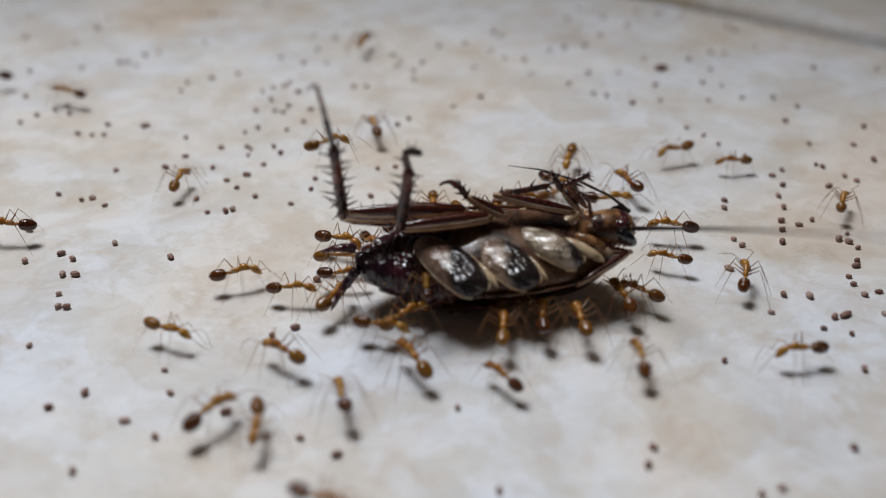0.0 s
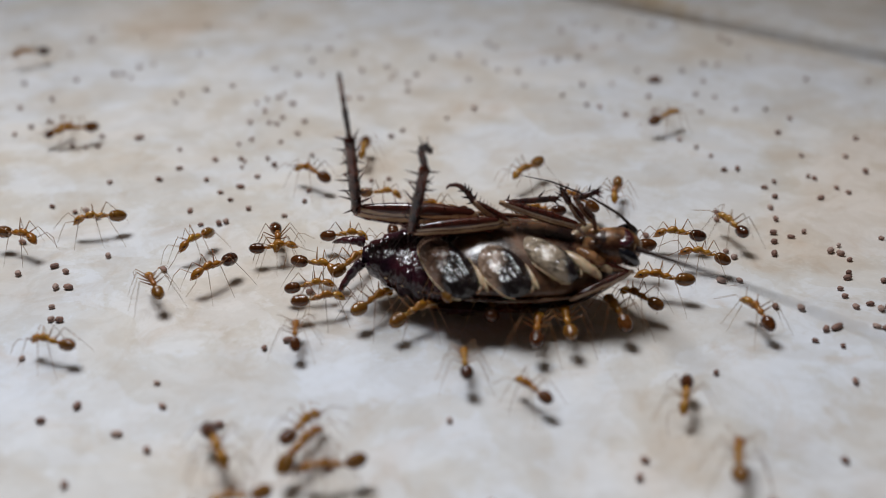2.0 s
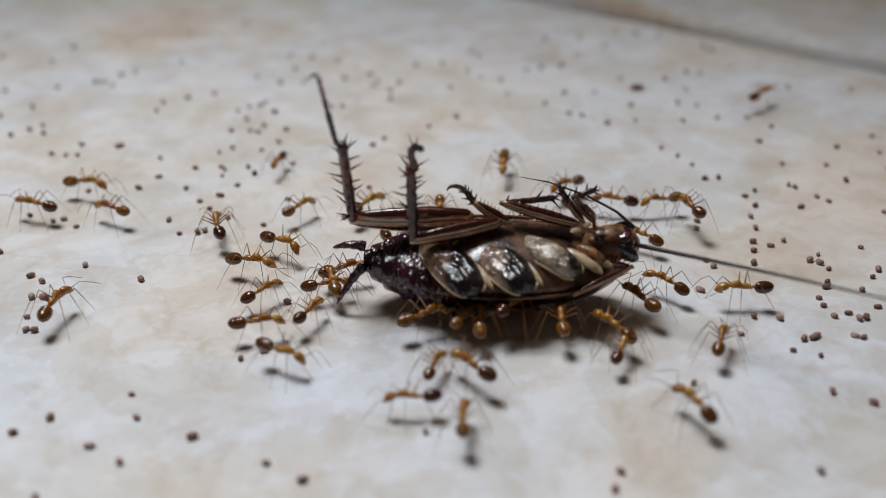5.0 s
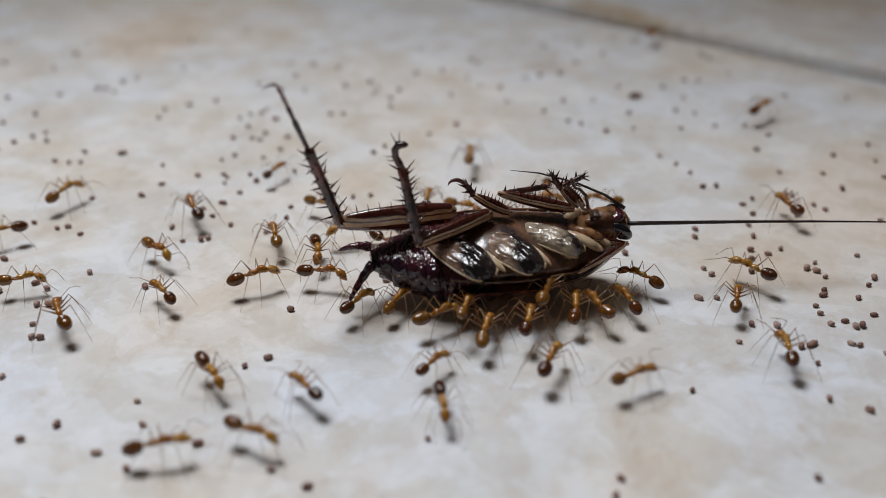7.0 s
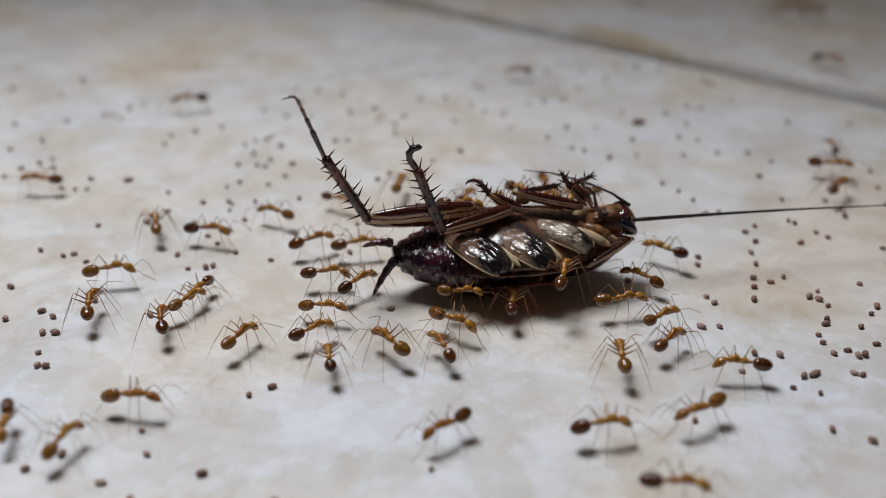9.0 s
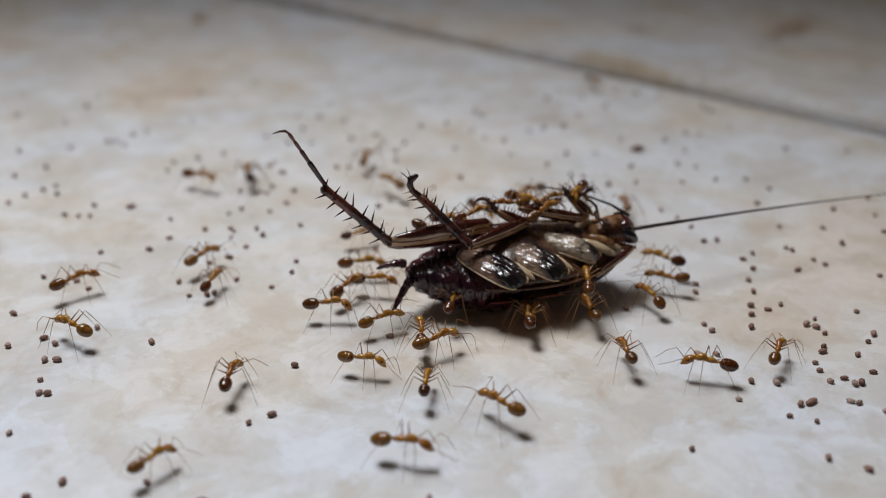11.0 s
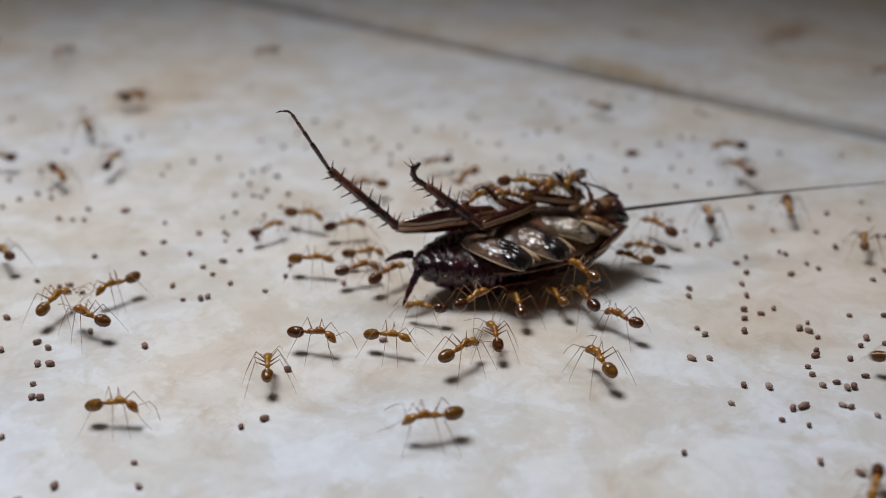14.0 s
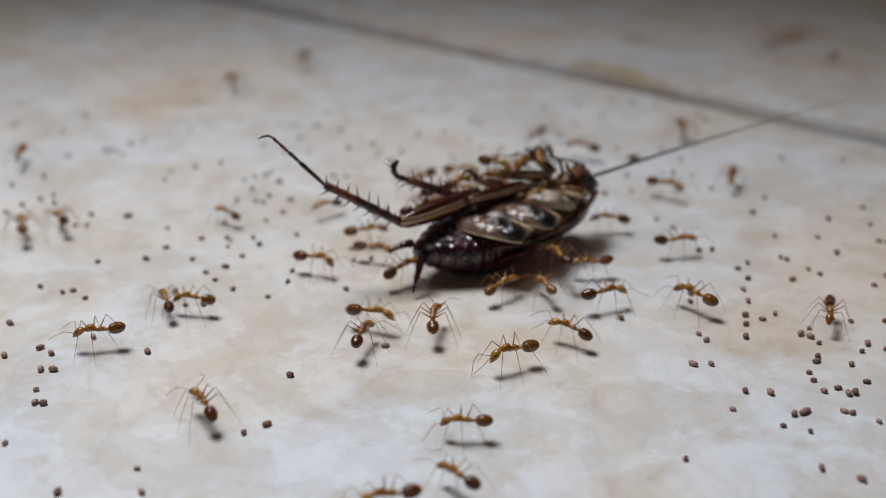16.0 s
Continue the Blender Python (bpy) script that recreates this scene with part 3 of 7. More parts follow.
def spiny_tibia(length, r, spines, seed, stump=False, scale=1.0):
    """Shin along +x from its knee, with thorns."""
    rng = random.Random(seed)
    bm = bmesh.new()
    tube(bm, [((-0.15, 0, 0), r * 0.6, r * 0.6), ((0.25, 0, 0), r * 1.1, r * 1.2), ((length * 0.12, 0, 0), r * 0.85, r * 0.95), *(((length * f, 0, 0), r * w, r * w * 1.08) for f, w in ((0.2, 1.0), (0.28, 0.9), (0.38, 1.04), (0.47, 0.9), (0.57, 1.02), (0.66, 0.88), (0.75, 0.98), (0.84, 0.86))), ((length - 0.2, 0, 0), r * 1.0, r * 1.05), ((length, 0, 0), r * 0.6, r * 0.6)], 9)
    shin = part("tibia", bm, TIBIA, roach, "dark spiny shin")
    for i in range(spines):
        f = (i + 0.6) / spines
        a = (i % 4) * math.pi / 2 + rng.uniform(-0.5, 0.5) + 0.6
        side = Vector((0, math.cos(a), math.sin(a)))
        b = Vector((length * f, 0, 0)) + side * r * 0.7
        spine(shin, b, b + side * rng.uniform(0.65, 1.05) * scale + Vector((rng.uniform(0.2, 0.6), 0, 0)), 0.09)
    if stump:
        for i in range(4):
            a = i * math.pi / 2 + 0.3
            spine(shin, (length - 0.1, 0, 0), (length + 0.4, 0.32 * math.cos(a), 0.32 * math.sin(a)), 0.075)
    return shin


def femur(length, w, h):
    """Thigh along +x from its hip joint, flat and striped."""
    bm = bmesh.new()
    tube(bm, [((-0.2, 0, 0), w * 0.4, h * 0.4), ((0.3, 0, 0), w * 0.85, h * 0.85), ((length * 0.35, 0, 0), w * 1.08, h * 1.1), ((length * 0.7, 0, 0), w * 0.92, h * 0.95), ((length * 0.93, 0, 0), w * 0.66, h * 0.7), ((length + 0.25, 0, 0), w * 0.35, h * 0.35)], 12)
    thigh = part("femur", bm, FEMUR, roach, "cream thigh with dark stripes")
    for i in range(7):
        x = length * (0.25 + 0.1 * i)
        spine(thigh, (x, 0.15, h * 0.8), (x + 0.12, 0.1, h * 0.9 + 0.75), 0.06)
    return thigh


def aim(start, to, roll=0.0):
    """A pose at start (mm) whose +x points to the other place."""
    a, b = Vector(start), Vector(to)
    x = (b - a).normalized()
    y = Vector((0, 0, 1)).cross(x)
    y = y.normalized() if y.length > 0.05 else Vector((0, 1, 0))
    z = x.cross(y)
    m = Matrix((x, y, z)).transposed().to_4x4()
    return Matrix.Translation(a * MM) @ m @ pose(0, 0, 0, roll, 0, 0)


HIND_HIP, SECOND_HIP, FEELER_ROOT = Vector((-3.2, 1.3, 4.3)), Vector((-1.2, 0.6, 4.5)), Vector((8.6, -0.35, 3.6))
hind_leg = femur(8.0, 0.58, 1.02)
hind_tibia = spiny_tibia(7.0, 0.37, 30, 3)


def foot(length):
    """Slender foot along +x: four joints, then a bent claw."""
    bm = bmesh.new()
    at = 0.0
    for f, r in ((0.42, 0.20), (0.18, 0.17), (0.14, 0.15), (0.12, 0.14)):
        tube(bm, [((at, 0, 0), r * 0.55, r * 0.55), ((at + 0.1, 0, 0), r * 0.85, r * 0.85), ((at + f * length - 0.12, 0, 0), r, r), ((at + f * length, 0, 0), r * 0.6, r * 0.6)], 8)
        at += f * length
    tube(bm, [((at, 0, 0), 0.09, 0.09), ((at + 0.35, 0.02, -0.12), 0.10, 0.10), ((at + 0.58, 0.05, -0.50), 0.08, 0.08), ((at + 0.66, 0.08, -0.95), 0.03, 0.03)], 6)
    return part("tarsus", bm, TIBIA, roach, "slender dark jointed foot")


hind_foot = foot(6.8)
second_leg = femur(5.9, 0.45, 0.72)
second_tibia = spiny_tibia(5.4, 0.37, 28, 5)
bm = bmesh.new()
tube(bm, [((-0.1, 0, 0), 0.20, 0.20), ((0.4, 0.05, 0), 0.27, 0.27), ((0.9, 0.10, 0.05), 0.24, 0.24), ((1.3, 0.05, 0.30), 0.27, 0.27), ((1.5, -0.1, 0.75), 0.30, 0.30), ((1.35, -0.3, 1.15), 0.22, 0.22), ((1.25, -0.35, 1.3), 0.08, 0.08)], 9)
spike(bm, (1.5, 0.0, 0.7), (2.5, 0.2, 1.0), 0.07)
spike(bm, (1.45, -0.1, 0.8), (2.35, -0.3, 1.25), 0.06)
spike(bm, (0.6, 0.1, -0.2), (0.9, 0.3, -0.9), 0.06)
spike(bm, (0.9, 0.2, 0.1), (1.3, 0.9, 0.0), 0.05)
second_foot = part("tarsus", bm, TIBIA, roach, "dark arched foot with small claws")

# folded legs on the far side of the belly
def still_leg(hip, knee, ankle, w, h, seed, spines=7):
    femur((Vector(knee) - Vector(hip)).length, w, h).matrix_basis = aim(hip, knee)
    spiny_tibia((Vector(ankle) - Vector(knee)).length, 0.22, spines, seed, True, 0.6).matrix_basis = aim(knee, ankle)


still_leg((0.2, 0.8, 4.4), (-2.1, 2.0, 5.1), (-2.7, 2.5, 5.8), 0.32, 0.46, 8, 9)
bm = bmesh.new()
tube(bm, [((-2.7, 2.5, 5.8), 0.16, 0.16), ((-3.0, 2.5, 6.1), 0.16, 0.16), ((-3.35, 2.45, 6.3), 0.15, 0.15), ((-3.7, 2.4, 6.3), 0.12, 0.12), ((-3.9, 2.4, 6.1), 0.07, 0.07), ((-3.95, 2.4, 5.85), 0.02, 0.02)], 7)
part("tarsus", bm, TIBIA, roach, "slender hooked foot")
still_leg((4.8, 0.9, 4.2), (-0.2, 1.9, 5.2), (3.4, 2.7, 4.9), 0.34, 0.48, 9)
still_leg((5.2, 1.1, 4.3), (4.2, 2.1, 5.1), (3.6, 2.6, 6.0), 0.24, 0.32, 10)
still_leg((5.8, 1.4, 4.1), (4.6, 2.6, 5.0), (6.0, 2.9, 5.5), 0.22, 0.30, 12)
femur((Vector((8.2, -1.9, 3.1)) - Vector((5.0, -1.6, 3.7))).length, 0.24, 0.34).matrix_basis = aim((5.0, -1.6, 3.7), (8.2, -1.9, 3.1))
femur((Vector((4.5, -3.9, 2.75)) - Vector((8.2, -1.9, 3.1))).length, 0.26, 0.36).matrix_basis = aim((8.2, -1.9, 3.1), (4.5, -3.9, 2.75))

# head, tucked against the front plate, face towards the belly side
bm = bmesh.new()
tube(bm, [((5.3, 0, 3.1), 0.6, 0.55), ((5.8, 0, 3.3), 0.95, 0.9), ((6.7, 0, 3.5), 1.2, 1.1), ((7.6, 0, 3.45), 1.35, 1.15), ((8.3, 0, 3.25), 1.1, 1.0), ((8.8, 0, 3.05), 0.65, 0.6), ((9.0, 0, 3.0), 0.2, 0.2)], 14)
head = part("head", bm, HEAD, roach, "brown and cream mottled face")
for s in (-1, 1):
    bm = bmesh.new()
    egg(bm, (0, 0, 0), (1.02, 0.48, 0.74), 8, 12)
    e = part("eye", bm, EYE, head, "glossy black eye")
    e.matrix_basis = pose(7.95 * MM, 0.96 * s * MM, 3.50 * MM, -15 * s, 24, 24 * s)
    bm = bmesh.new()
    tube(bm, [((5.9, 0.5 * s, 4.5), 0.14, 0.14), ((5.7, 0.9 * s, 5.4), 0.12, 0.12), ((5.2, 1.1 * s, 5.9), 0.11, 0.11), ((4.9, 1.1 * s, 6.0), 0.10, 0.10), ((4.6, 1.15 * s, 6.6), 0.17, 0.17), ((4.5, 1.15 * s, 6.9), 0.07, 0.07)], 7)
    part("palp", bm, TAN, head, "pale bent mouth feeler")
    bm = bmesh.new()
    egg(bm, (5.9, 0.5 * s, 4.2), (0.5, 0.3, 0.26), 6, 10)
    part("jaw", bm, HEAD, head, "brown jaw")
bm = bmesh.new()
egg(bm, (6.6, 0, 4.42), (0.75, 0.5, 0.14), 8, 12)
part("mouth_plate", bm, TAN, head, "tan plate over the mouth")
bm = bmesh.new()
egg(bm, (7.8, -0.1, 4.35), (0.6, 0.75, 0.22), 8, 12)
part("brow", bm, DARK, head, "black brow")

# feelers, each out of a pale socket
for s in (-1, 1):
    bm = bmesh.new()
    ring = [(8.35 + 0.10 * math.sin(a), 0.42 * s + 0.36 * math.cos(a), 3.72 + 0.36 * math.sin(a)) for a in (2 * math.pi * k / 12 for k in range(13))]
    tube(bm, [(p, 0.10, 0.10) for p in ring], 6, (1, 0.2, 0.1))
    part("antenna_socket", bm, CREAM, head, "pale ring round the feeler's root")
bm = bmesh.new()
rings = []
for i in range(26):
    f = i / 25
    r = 0.15 * (1 - f) ** 1.5 + 0.022
    rings.append(((32.0 * f, 0, 0.5 * math.sin(f * 3.14) * 0.6), r * (1.08 if i % 2 else 0.95), r))
tube(bm, rings, 7)
feeler = part("antenna", bm, ANTENNA, roach, "long thread-like dark feeler")
bm = bmesh.new()
tube(bm, [((8.6, 0.5, 4.3), 0.15, 0.15), ((7.5, 1.8, 4.5), 0.10, 0.10), ((5.6, 3.0, 4.8), 0.08, 0.08), ((3.0, 4.0, 5.1), 0.06, 0.06), ((1.0, 4.5, 5.1), 0.02, 0.02)], 6)
part("antenna", bm, ANTENNA, roach, "second feeler bent back along the body")

# ---- pellets strewn over the tile ----
def pellet_mesh(seed):
    rng = random.Random(seed)
    bm = bmesh.new()
    a, b, c = rng.uniform(0.30, 0.40), rng.uniform(0.22, 0.27), rng.uniform(0.20, 0.25)
    egg(bm, (0, 0, c * 0.96), (a, b, c), 6, 8, blunt=1.3)
    for v in bm.verts:
        v.co *= 1 + rng.uniform(-0.07, 0.07)
    me = bpy.data.meshes.new("pellet")
    for f in bm.faces:
        f.smooth = True
    bm.to_mesh(me)
    bm.free()
    me.materials.append(PELLET)
    return me


PELLETS = [pellet_mesh(k) for k in range(6)]
strew = random.Random(21)


def scatter(places):
    for x, y in places:
        ob = new("pellet", strew.choice(PELLETS))
        ob.matrix_basis = pose(x * MM, y * MM, 0, 0, 0, strew.uniform(0, 180)) @ Matrix.Scale(strew.uniform(0.66, 0.93), 4)
        tagged(ob, "small dry brown pellet lying on the tile", "pellet", "pellets strewn on the tile")


scatter([(14.8, -32.9), (1.2, -32.6), (16.0, -32.4), (-21.7, -31.3), (9.3, -30.6), (-7.6, -29.9), (20.8, -29.2), (9.8, -29.2), (-9.8, -28.5), (-18.0, -28.4), (-20.1, -27.0), (-14.4, -26.2), (-24.9, -25.8), (-1.0, -25.7), (-23.2, -24.4), (-18.1, -24.4), (25.9, -23.0), (-19.0, -22.1), (23.8, -21.9), (15.5, -21.0), (-28.3, -19.5), (-13.0, -18.3), (24.3, -18.0), (-11.6, -17.4), (22.7, -17.4), (29.2, -16.9), (23.8, -16.1), (27.8, -15.9), (27.3, -15.7), (19.8, -15.5), (-27.4, -15.0), (-28.0, -14.9), (28.3, -13.6), (28.8, -13.5), (22.9, -13.5), (21.2, -13.3), (-28.5, -13.3), (26.7, -13.3), (27.8, -12.9), (30.1, -12.1)])
scatter([(26.4, -11.9), (-10.9, -11.4), (26.4, -10.9), (-29.1, -10.7), (-28.2, -10.7), (18.3, -9.8), (19.6, -9.8), (29.8, -9.8), (27.4, -9.4), (-32.5, -8.8), (27.7, -8.7), (-29.1, -8.5), (-22.0, -8.2), (31.2, -8.0), (-30.2, -7.7), (33.1, -7.7), (-4.3, -7.3), (32.0, -6.9), (28.4, -6.8), (20.0, -6.4), (-26.7, -6.1), (28.0, -5.9), (23.1, -5.9), (19.6, -5.5), (27.4, -5.5), (28.3, -4.6), (23.6, -4.0), (-33.9, -4.0), (31.9, -3.5), (34.6, -3.5), (25.1, -3.2), (14.0, -3.1), (23.9, -2.6), (26.3, -2.4), (-20.8, -1.1), (-19.4, -0.9), (-18.9, -0.6), (20.0, -0.4), (24.7, -0.3), (-29.3, 0.1)])
scatter([(-14.4, 0.4), (20.3, 0.9), (-31.5, 1.1), (-22.2, 1.3), (-30.7, 1.4), (-17.5, 1.7), (-8.1, 1.7), (24.8, 1.7), (-33.7, 2.1), (35.9, 2.5), (-13.1, 3.0), (-19.3, 3.3), (29.4, 3.5), (25.7, 3.7), (37.5, 4.1), (32.0, 4.5), (-20.4, 4.7), (-13.0, 5.0), (31.3, 5.4), (25.3, 5.5), (-18.9, 5.8), (26.4, 6.6), (-30.3, 6.7), (-7.9, 7.0), (30.0, 7.2), (-22.1, 7.2), (-6.4, 7.3), (-26.2, 7.3), (29.6, 7.7), (-17.8, 7.8), (34.8, 8.6), (22.7, 9.0), (23.9, 9.2), (-25.0, 9.6), (-19.5, 9.8), (-16.7, 10.2), (40.1, 10.8), (39.4, 11.0), (-19.5, 11.1), (-22.2, 11.4)])
scatter([(-19.9, 11.6), (-17.5, 11.6), (34.1, 11.8), (22.2, 12.0), (30.3, 12.1), (-13.6, 12.3), (-25.9, 13.7), (21.3, 14.0), (-34.7, 14.3), (-33.6, 14.3), (-36.1, 14.6), (39.9, 14.6), (-20.7, 14.9), (-16.9, 15.4), (20.1, 15.8), (36.4, 15.9), (-19.7, 16.0), (-30.5, 16.3), (-30.2, 16.5), (-6.7, 16.6), (-34.0, 16.8), (29.6, 17.3), (-15.6, 17.4), (-42.5, 17.4), (-5.7, 18.1), (40.6, 18.5), (-41.5, 19.1), (-38.5, 19.5), (-17.9, 19.8), (-18.7, 20.1), (-20.6, 20.3), (-15.3, 20.4), (-40.2, 20.5), (31.7, 20.9), (-1.5, 21.2), (-17.6, 21.4), (-39.3, 21.6), (16.0, 22.0), (18.8, 22.6), (23.5, 22.6)])
scatter([(-19.6, 23.2), (27.0, 23.3), (30.0, 23.3), (1.2, 23.7), (13.7, 24.0), (-44.4, 24.1), (12.5, 24.6), (-17.1, 25.1), (-20.8, 25.4), (-29.1, 25.6), (-42.0, 26.5), (-19.9, 26.5), (-11.7, 26.6), (25.7, 26.7), (-10.4, 26.7), (19.0, 26.8), (-18.8, 27.0), (10.3, 27.4), (23.9, 27.5), (-29.0, 27.9), (-18.4, 28.0), (-5.6, 28.7), (-26.7, 29.2), (6.6, 30.2), (12.6, 30.4), (-24.2, 30.4), (15.8, 30.7), (-5.7, 31.2), (25.5, 31.3), (42.9, 31.3), (-46.6, 31.3), (36.5, 32.0), (0.7, 32.2), (-41.3, 32.2), (-7.6, 32.9), (-35.7, 33.1), (-17.7, 33.7), (-15.2, 33.7), (-4.9, 33.7), (-37.8, 34.2)])
scatter([(-36.9, 34.2), (-7.2, 34.3), (6.1, 34.5), (23.9, 34.6), (19.1, 34.9), (-10.9, 35.0), (4.0, 35.4), (-20.5, 35.7), (-35.6, 36.3), (-8.2, 36.4), (28.2, 36.7), (26.7, 36.9), (-34.3, 37.3), (2.6, 37.6), (9.1, 37.8), (-16.7, 38.3), (10.8, 38.6), (13.1, 39.1), (32.2, 39.2), (-3.2, 39.3), (-0.3, 40.2), (-44.9, 41.1), (-30.0, 41.1), (-12.2, 41.2), (-15.2, 42.4), (3.9, 42.8), (-17.8, 43.0), (-51.3, 43.1), (15.3, 43.1), (3.1, 44.3), (31.2, 44.6), (30.6, 46.0), (-43.9, 46.2), (18.9, 46.4), (-38.0, 47.3), (-14.5, 48.0), (-2.8, 48.5), (12.1, 49.2), (16.4, 49.7), (26.0, 50.6)])
scatter([(-43.8, 50.6), (23.4, 51.5), (-53.8, 51.7), (-31.3, 51.8), (20.9, 52.6), (13.9, 53.1), (-25.3, 56.3)])

big = new("crumb", pellet_mesh(99))
big.matrix_basis = pose(0.0204, 0.0316, 0, 0, 0, 20) @ Matrix.Diagonal((2.2, 1.8, 1.5, 1))
tagged(big, "larger dark crumb lying on the tile", "crumb")

husk = new("husk", pellet_mesh(57))
husk.matrix_basis = pose(0.02462, -0.01581, 0, 0, 0, 35) @ Matrix.Diagonal((1.75, 1.0, 0.9, 1))
tagged(husk, "longish brown husk lying on the tile", "husk")

# ---- the swarm ----
SIZES = [0.97, 1.05, 1.12, 1.02, 1.04, 1.12, 0.92, 1.03, 0.98, 1.02, 0.97, 1.03, 1.10, 1.02, 0.98, 1.14, 1.05, 1.14, 0.98, 1.14, 1.12, 1.14, 1.14, 1.14, 1.02, 0.90, 1.09, 1.04, 1.14, 1.02, 1.14, 1.05, 1.09, 1.14, 1.05, 1.14, 1.14, 1.10, 1.01, 0.90, 1.11, 0.97, 1.03, 1.14, 1.14, 1.07, 1.13, 1.11, 1.09, 1.08, 1.11, 1.14, 0.99, 1.14, 1.14, 1.14, 0.91, 0.90, 1.14, 1.09, 0.90, 0.90, 1.10, 1.09, 1.10, 0.95, 1.12, 1.14, 1.14, 1.14, 0.90, 0.90, 1.09, 1.14, 0.90, 0.90, 0.90, 1.14, 1.00, 1.06, 0.97, 1.08, 1.02, 0.95, 1.04, 1.10]
# ants that stay on the far flank of the insect: place and heading on its body early and late
FLANK = [
    ((-6.5, 4.9, -2.6, -70), (-5.2, 2.8, 3.9, -40)),
    ((-3.6, 6.0, -2.6, -95), (-3.4, 3.3, 4.1, 20)),
    ((-1.2, 6.2, -2.6, -80), (-1.0, 2.2, 5.0, 160)),
    ((1.0, 6.4, -2.6, -110), (0.8, 3.6, 4.6, -60)),
    ((3.0, 5.8, -2.6, -75), (2.2, 2.0, 5.2, 35)),
    ((4.8, 5.4, -2.6, -100), (3.6, 3.4, 4.4, 190)),
    ((-8.2, 4.0, -2.6, -60), (-6.8, 2.6, 3.4, -10)),
    ((6.4, 4.2, -2.6, -120), (5.0, 2.6, 4.8, -140)),
]
ANT_COUNT = len(SIZES)
ants = [ant_template()]
for k in range(1, ANT_COUNT):
    ants.append(copy_thing(ants[0], pose(0, 0, 0)))
posture = random.Random(5)


def about(point, m):
    """A turn m round a point, in the ant's own millimetres."""
    p = Matrix.Translation(Vector(point) * 0.00092)
    return p @ m @ p.inverted()


for ant, size in zip(ants, SIZES):
    ant.scale = (size, size, size)
    # every ant holds its head, feelers and gaster a little differently
    nod = about((0.66, 0, 1.82), pose(0, 0, 0, posture.uniform(-10, 10), posture.uniform(-6, 22), posture.uniform(-20, 20)))
    droop = about((-0.98, 0, 1.66), pose(0, 0, 0, 0, posture.uniform(-16, 14), posture.uniform(-10, 10)))
    for p in ant.children:
        kind = p.name.split(".")[0]
        if kind == "head":
            p.matrix_basis = nod @ p.matrix_basis
        elif kind == "antenna":
            p.matrix_basis = nod @ p.matrix_basis @ pose(0, 0, 0, 0, posture.uniform(-25, 15), posture.uniform(-20, 20))
        elif kind == "gaster":
            p.matrix_basis = droop @ p.matrix_basis


def crawl(rows):
    """Rows of (seconds, x, y in mm, heading in degrees, height in mm, tilt) as poses."""
    return [(t, pose(x * MM, y * MM, z * MM, 0, tilt, h)) for t, x, y, h, z, tilt in ((*r, 0, 0)[:6] if len(r) < 6 else r for r in rows)]


def stride(ant, rows, seed):
    """Swing the legs in two alternating tripods while the ant gets along, slowly while it stays."""
    rng = random.Random(seed)
    legs = [c for c in ant.children if c.name.startswith("leg")]
    phase, t, keys = rng.uniform(0, 6.28), 0.0, []
    while t < 16.01:
        i = max(k for k in range(len(rows)) if rows[k][0] <= t + 1e-6)
        j = min(i + 1, len(rows) - 1)
        dt = max(rows[j][0] - rows[i][0], 0.1)
        pace = math.hypot(rows[j][1] - rows[i][1], rows[j][2] - rows[i][2]) / dt
        keys.append((t, math.sin(phase), min(1.0, 0.25 + pace / 6)))
        phase += (0.5 + min(pace, 9) * 0.26)
        t += 0.2
    for n, leg in enumerate(legs):
        side = 1 if n % 2 == 0 else -1
        tri = 1 if n in (0, 3, 4) else -1
        at = leg.location.copy()
        walk(leg, [(s, Matrix.Translation(at) @ pose(0, 0, 0, 3 * side * tri * g * u, 0, 15 * side * tri * g * u)) for s, g, u in keys])


def cling(place, early, late, seed):
    """Rows for an ant on the body: it shifts from its early place to its late one, fidgeting."""
    rng = random.Random(seed)
    rows = []
    for t, m in place:
        f = min(1.0, max(0.0, (t - 4.2) / 7.6))
        f = f * f * (3 - 2 * f)
        x, y, z, h = (a + (b - a) * f for a, b in zip(early, late))
        spot = m @ (Vector((x + rng.uniform(-0.3, 0.3), y + rng.uniform(-0.2, 0.2), z)) * MM)
        turn_z = math.degrees(math.atan2(m[1][0], m[0][0]))
        rows.append((t, spot.x / MM, spot.y / MM, h + turn_z + rng.uniform(-12, 12), max(0.0, spot.z / MM - 1.2), rng.uniform(-14, 14)))
    return rows


def jointed(leg, hip, length, shin, foot_, rows):
    """Key a thigh, its shin and its foot by the places of knee, ankle and toe on the body."""
    thigh, low, end = [], [], []
    for t, knee, ankle, *toe in rows:
        thigh.append((t, aim(Vector(knee) + (hip - Vector(knee)).normalized() * length, knee)))
        low.append((t, aim(knee, ankle)))
        end.append((t, aim(ankle, toe[0] if toe else Vector(ankle) + (Vector(ankle) - Vector(knee)) * 0.3 + Vector((-0.6, 0.5, 0.2)))))
    walk(leg, thigh)
    walk(shin, low)
    walk(foot_, end)


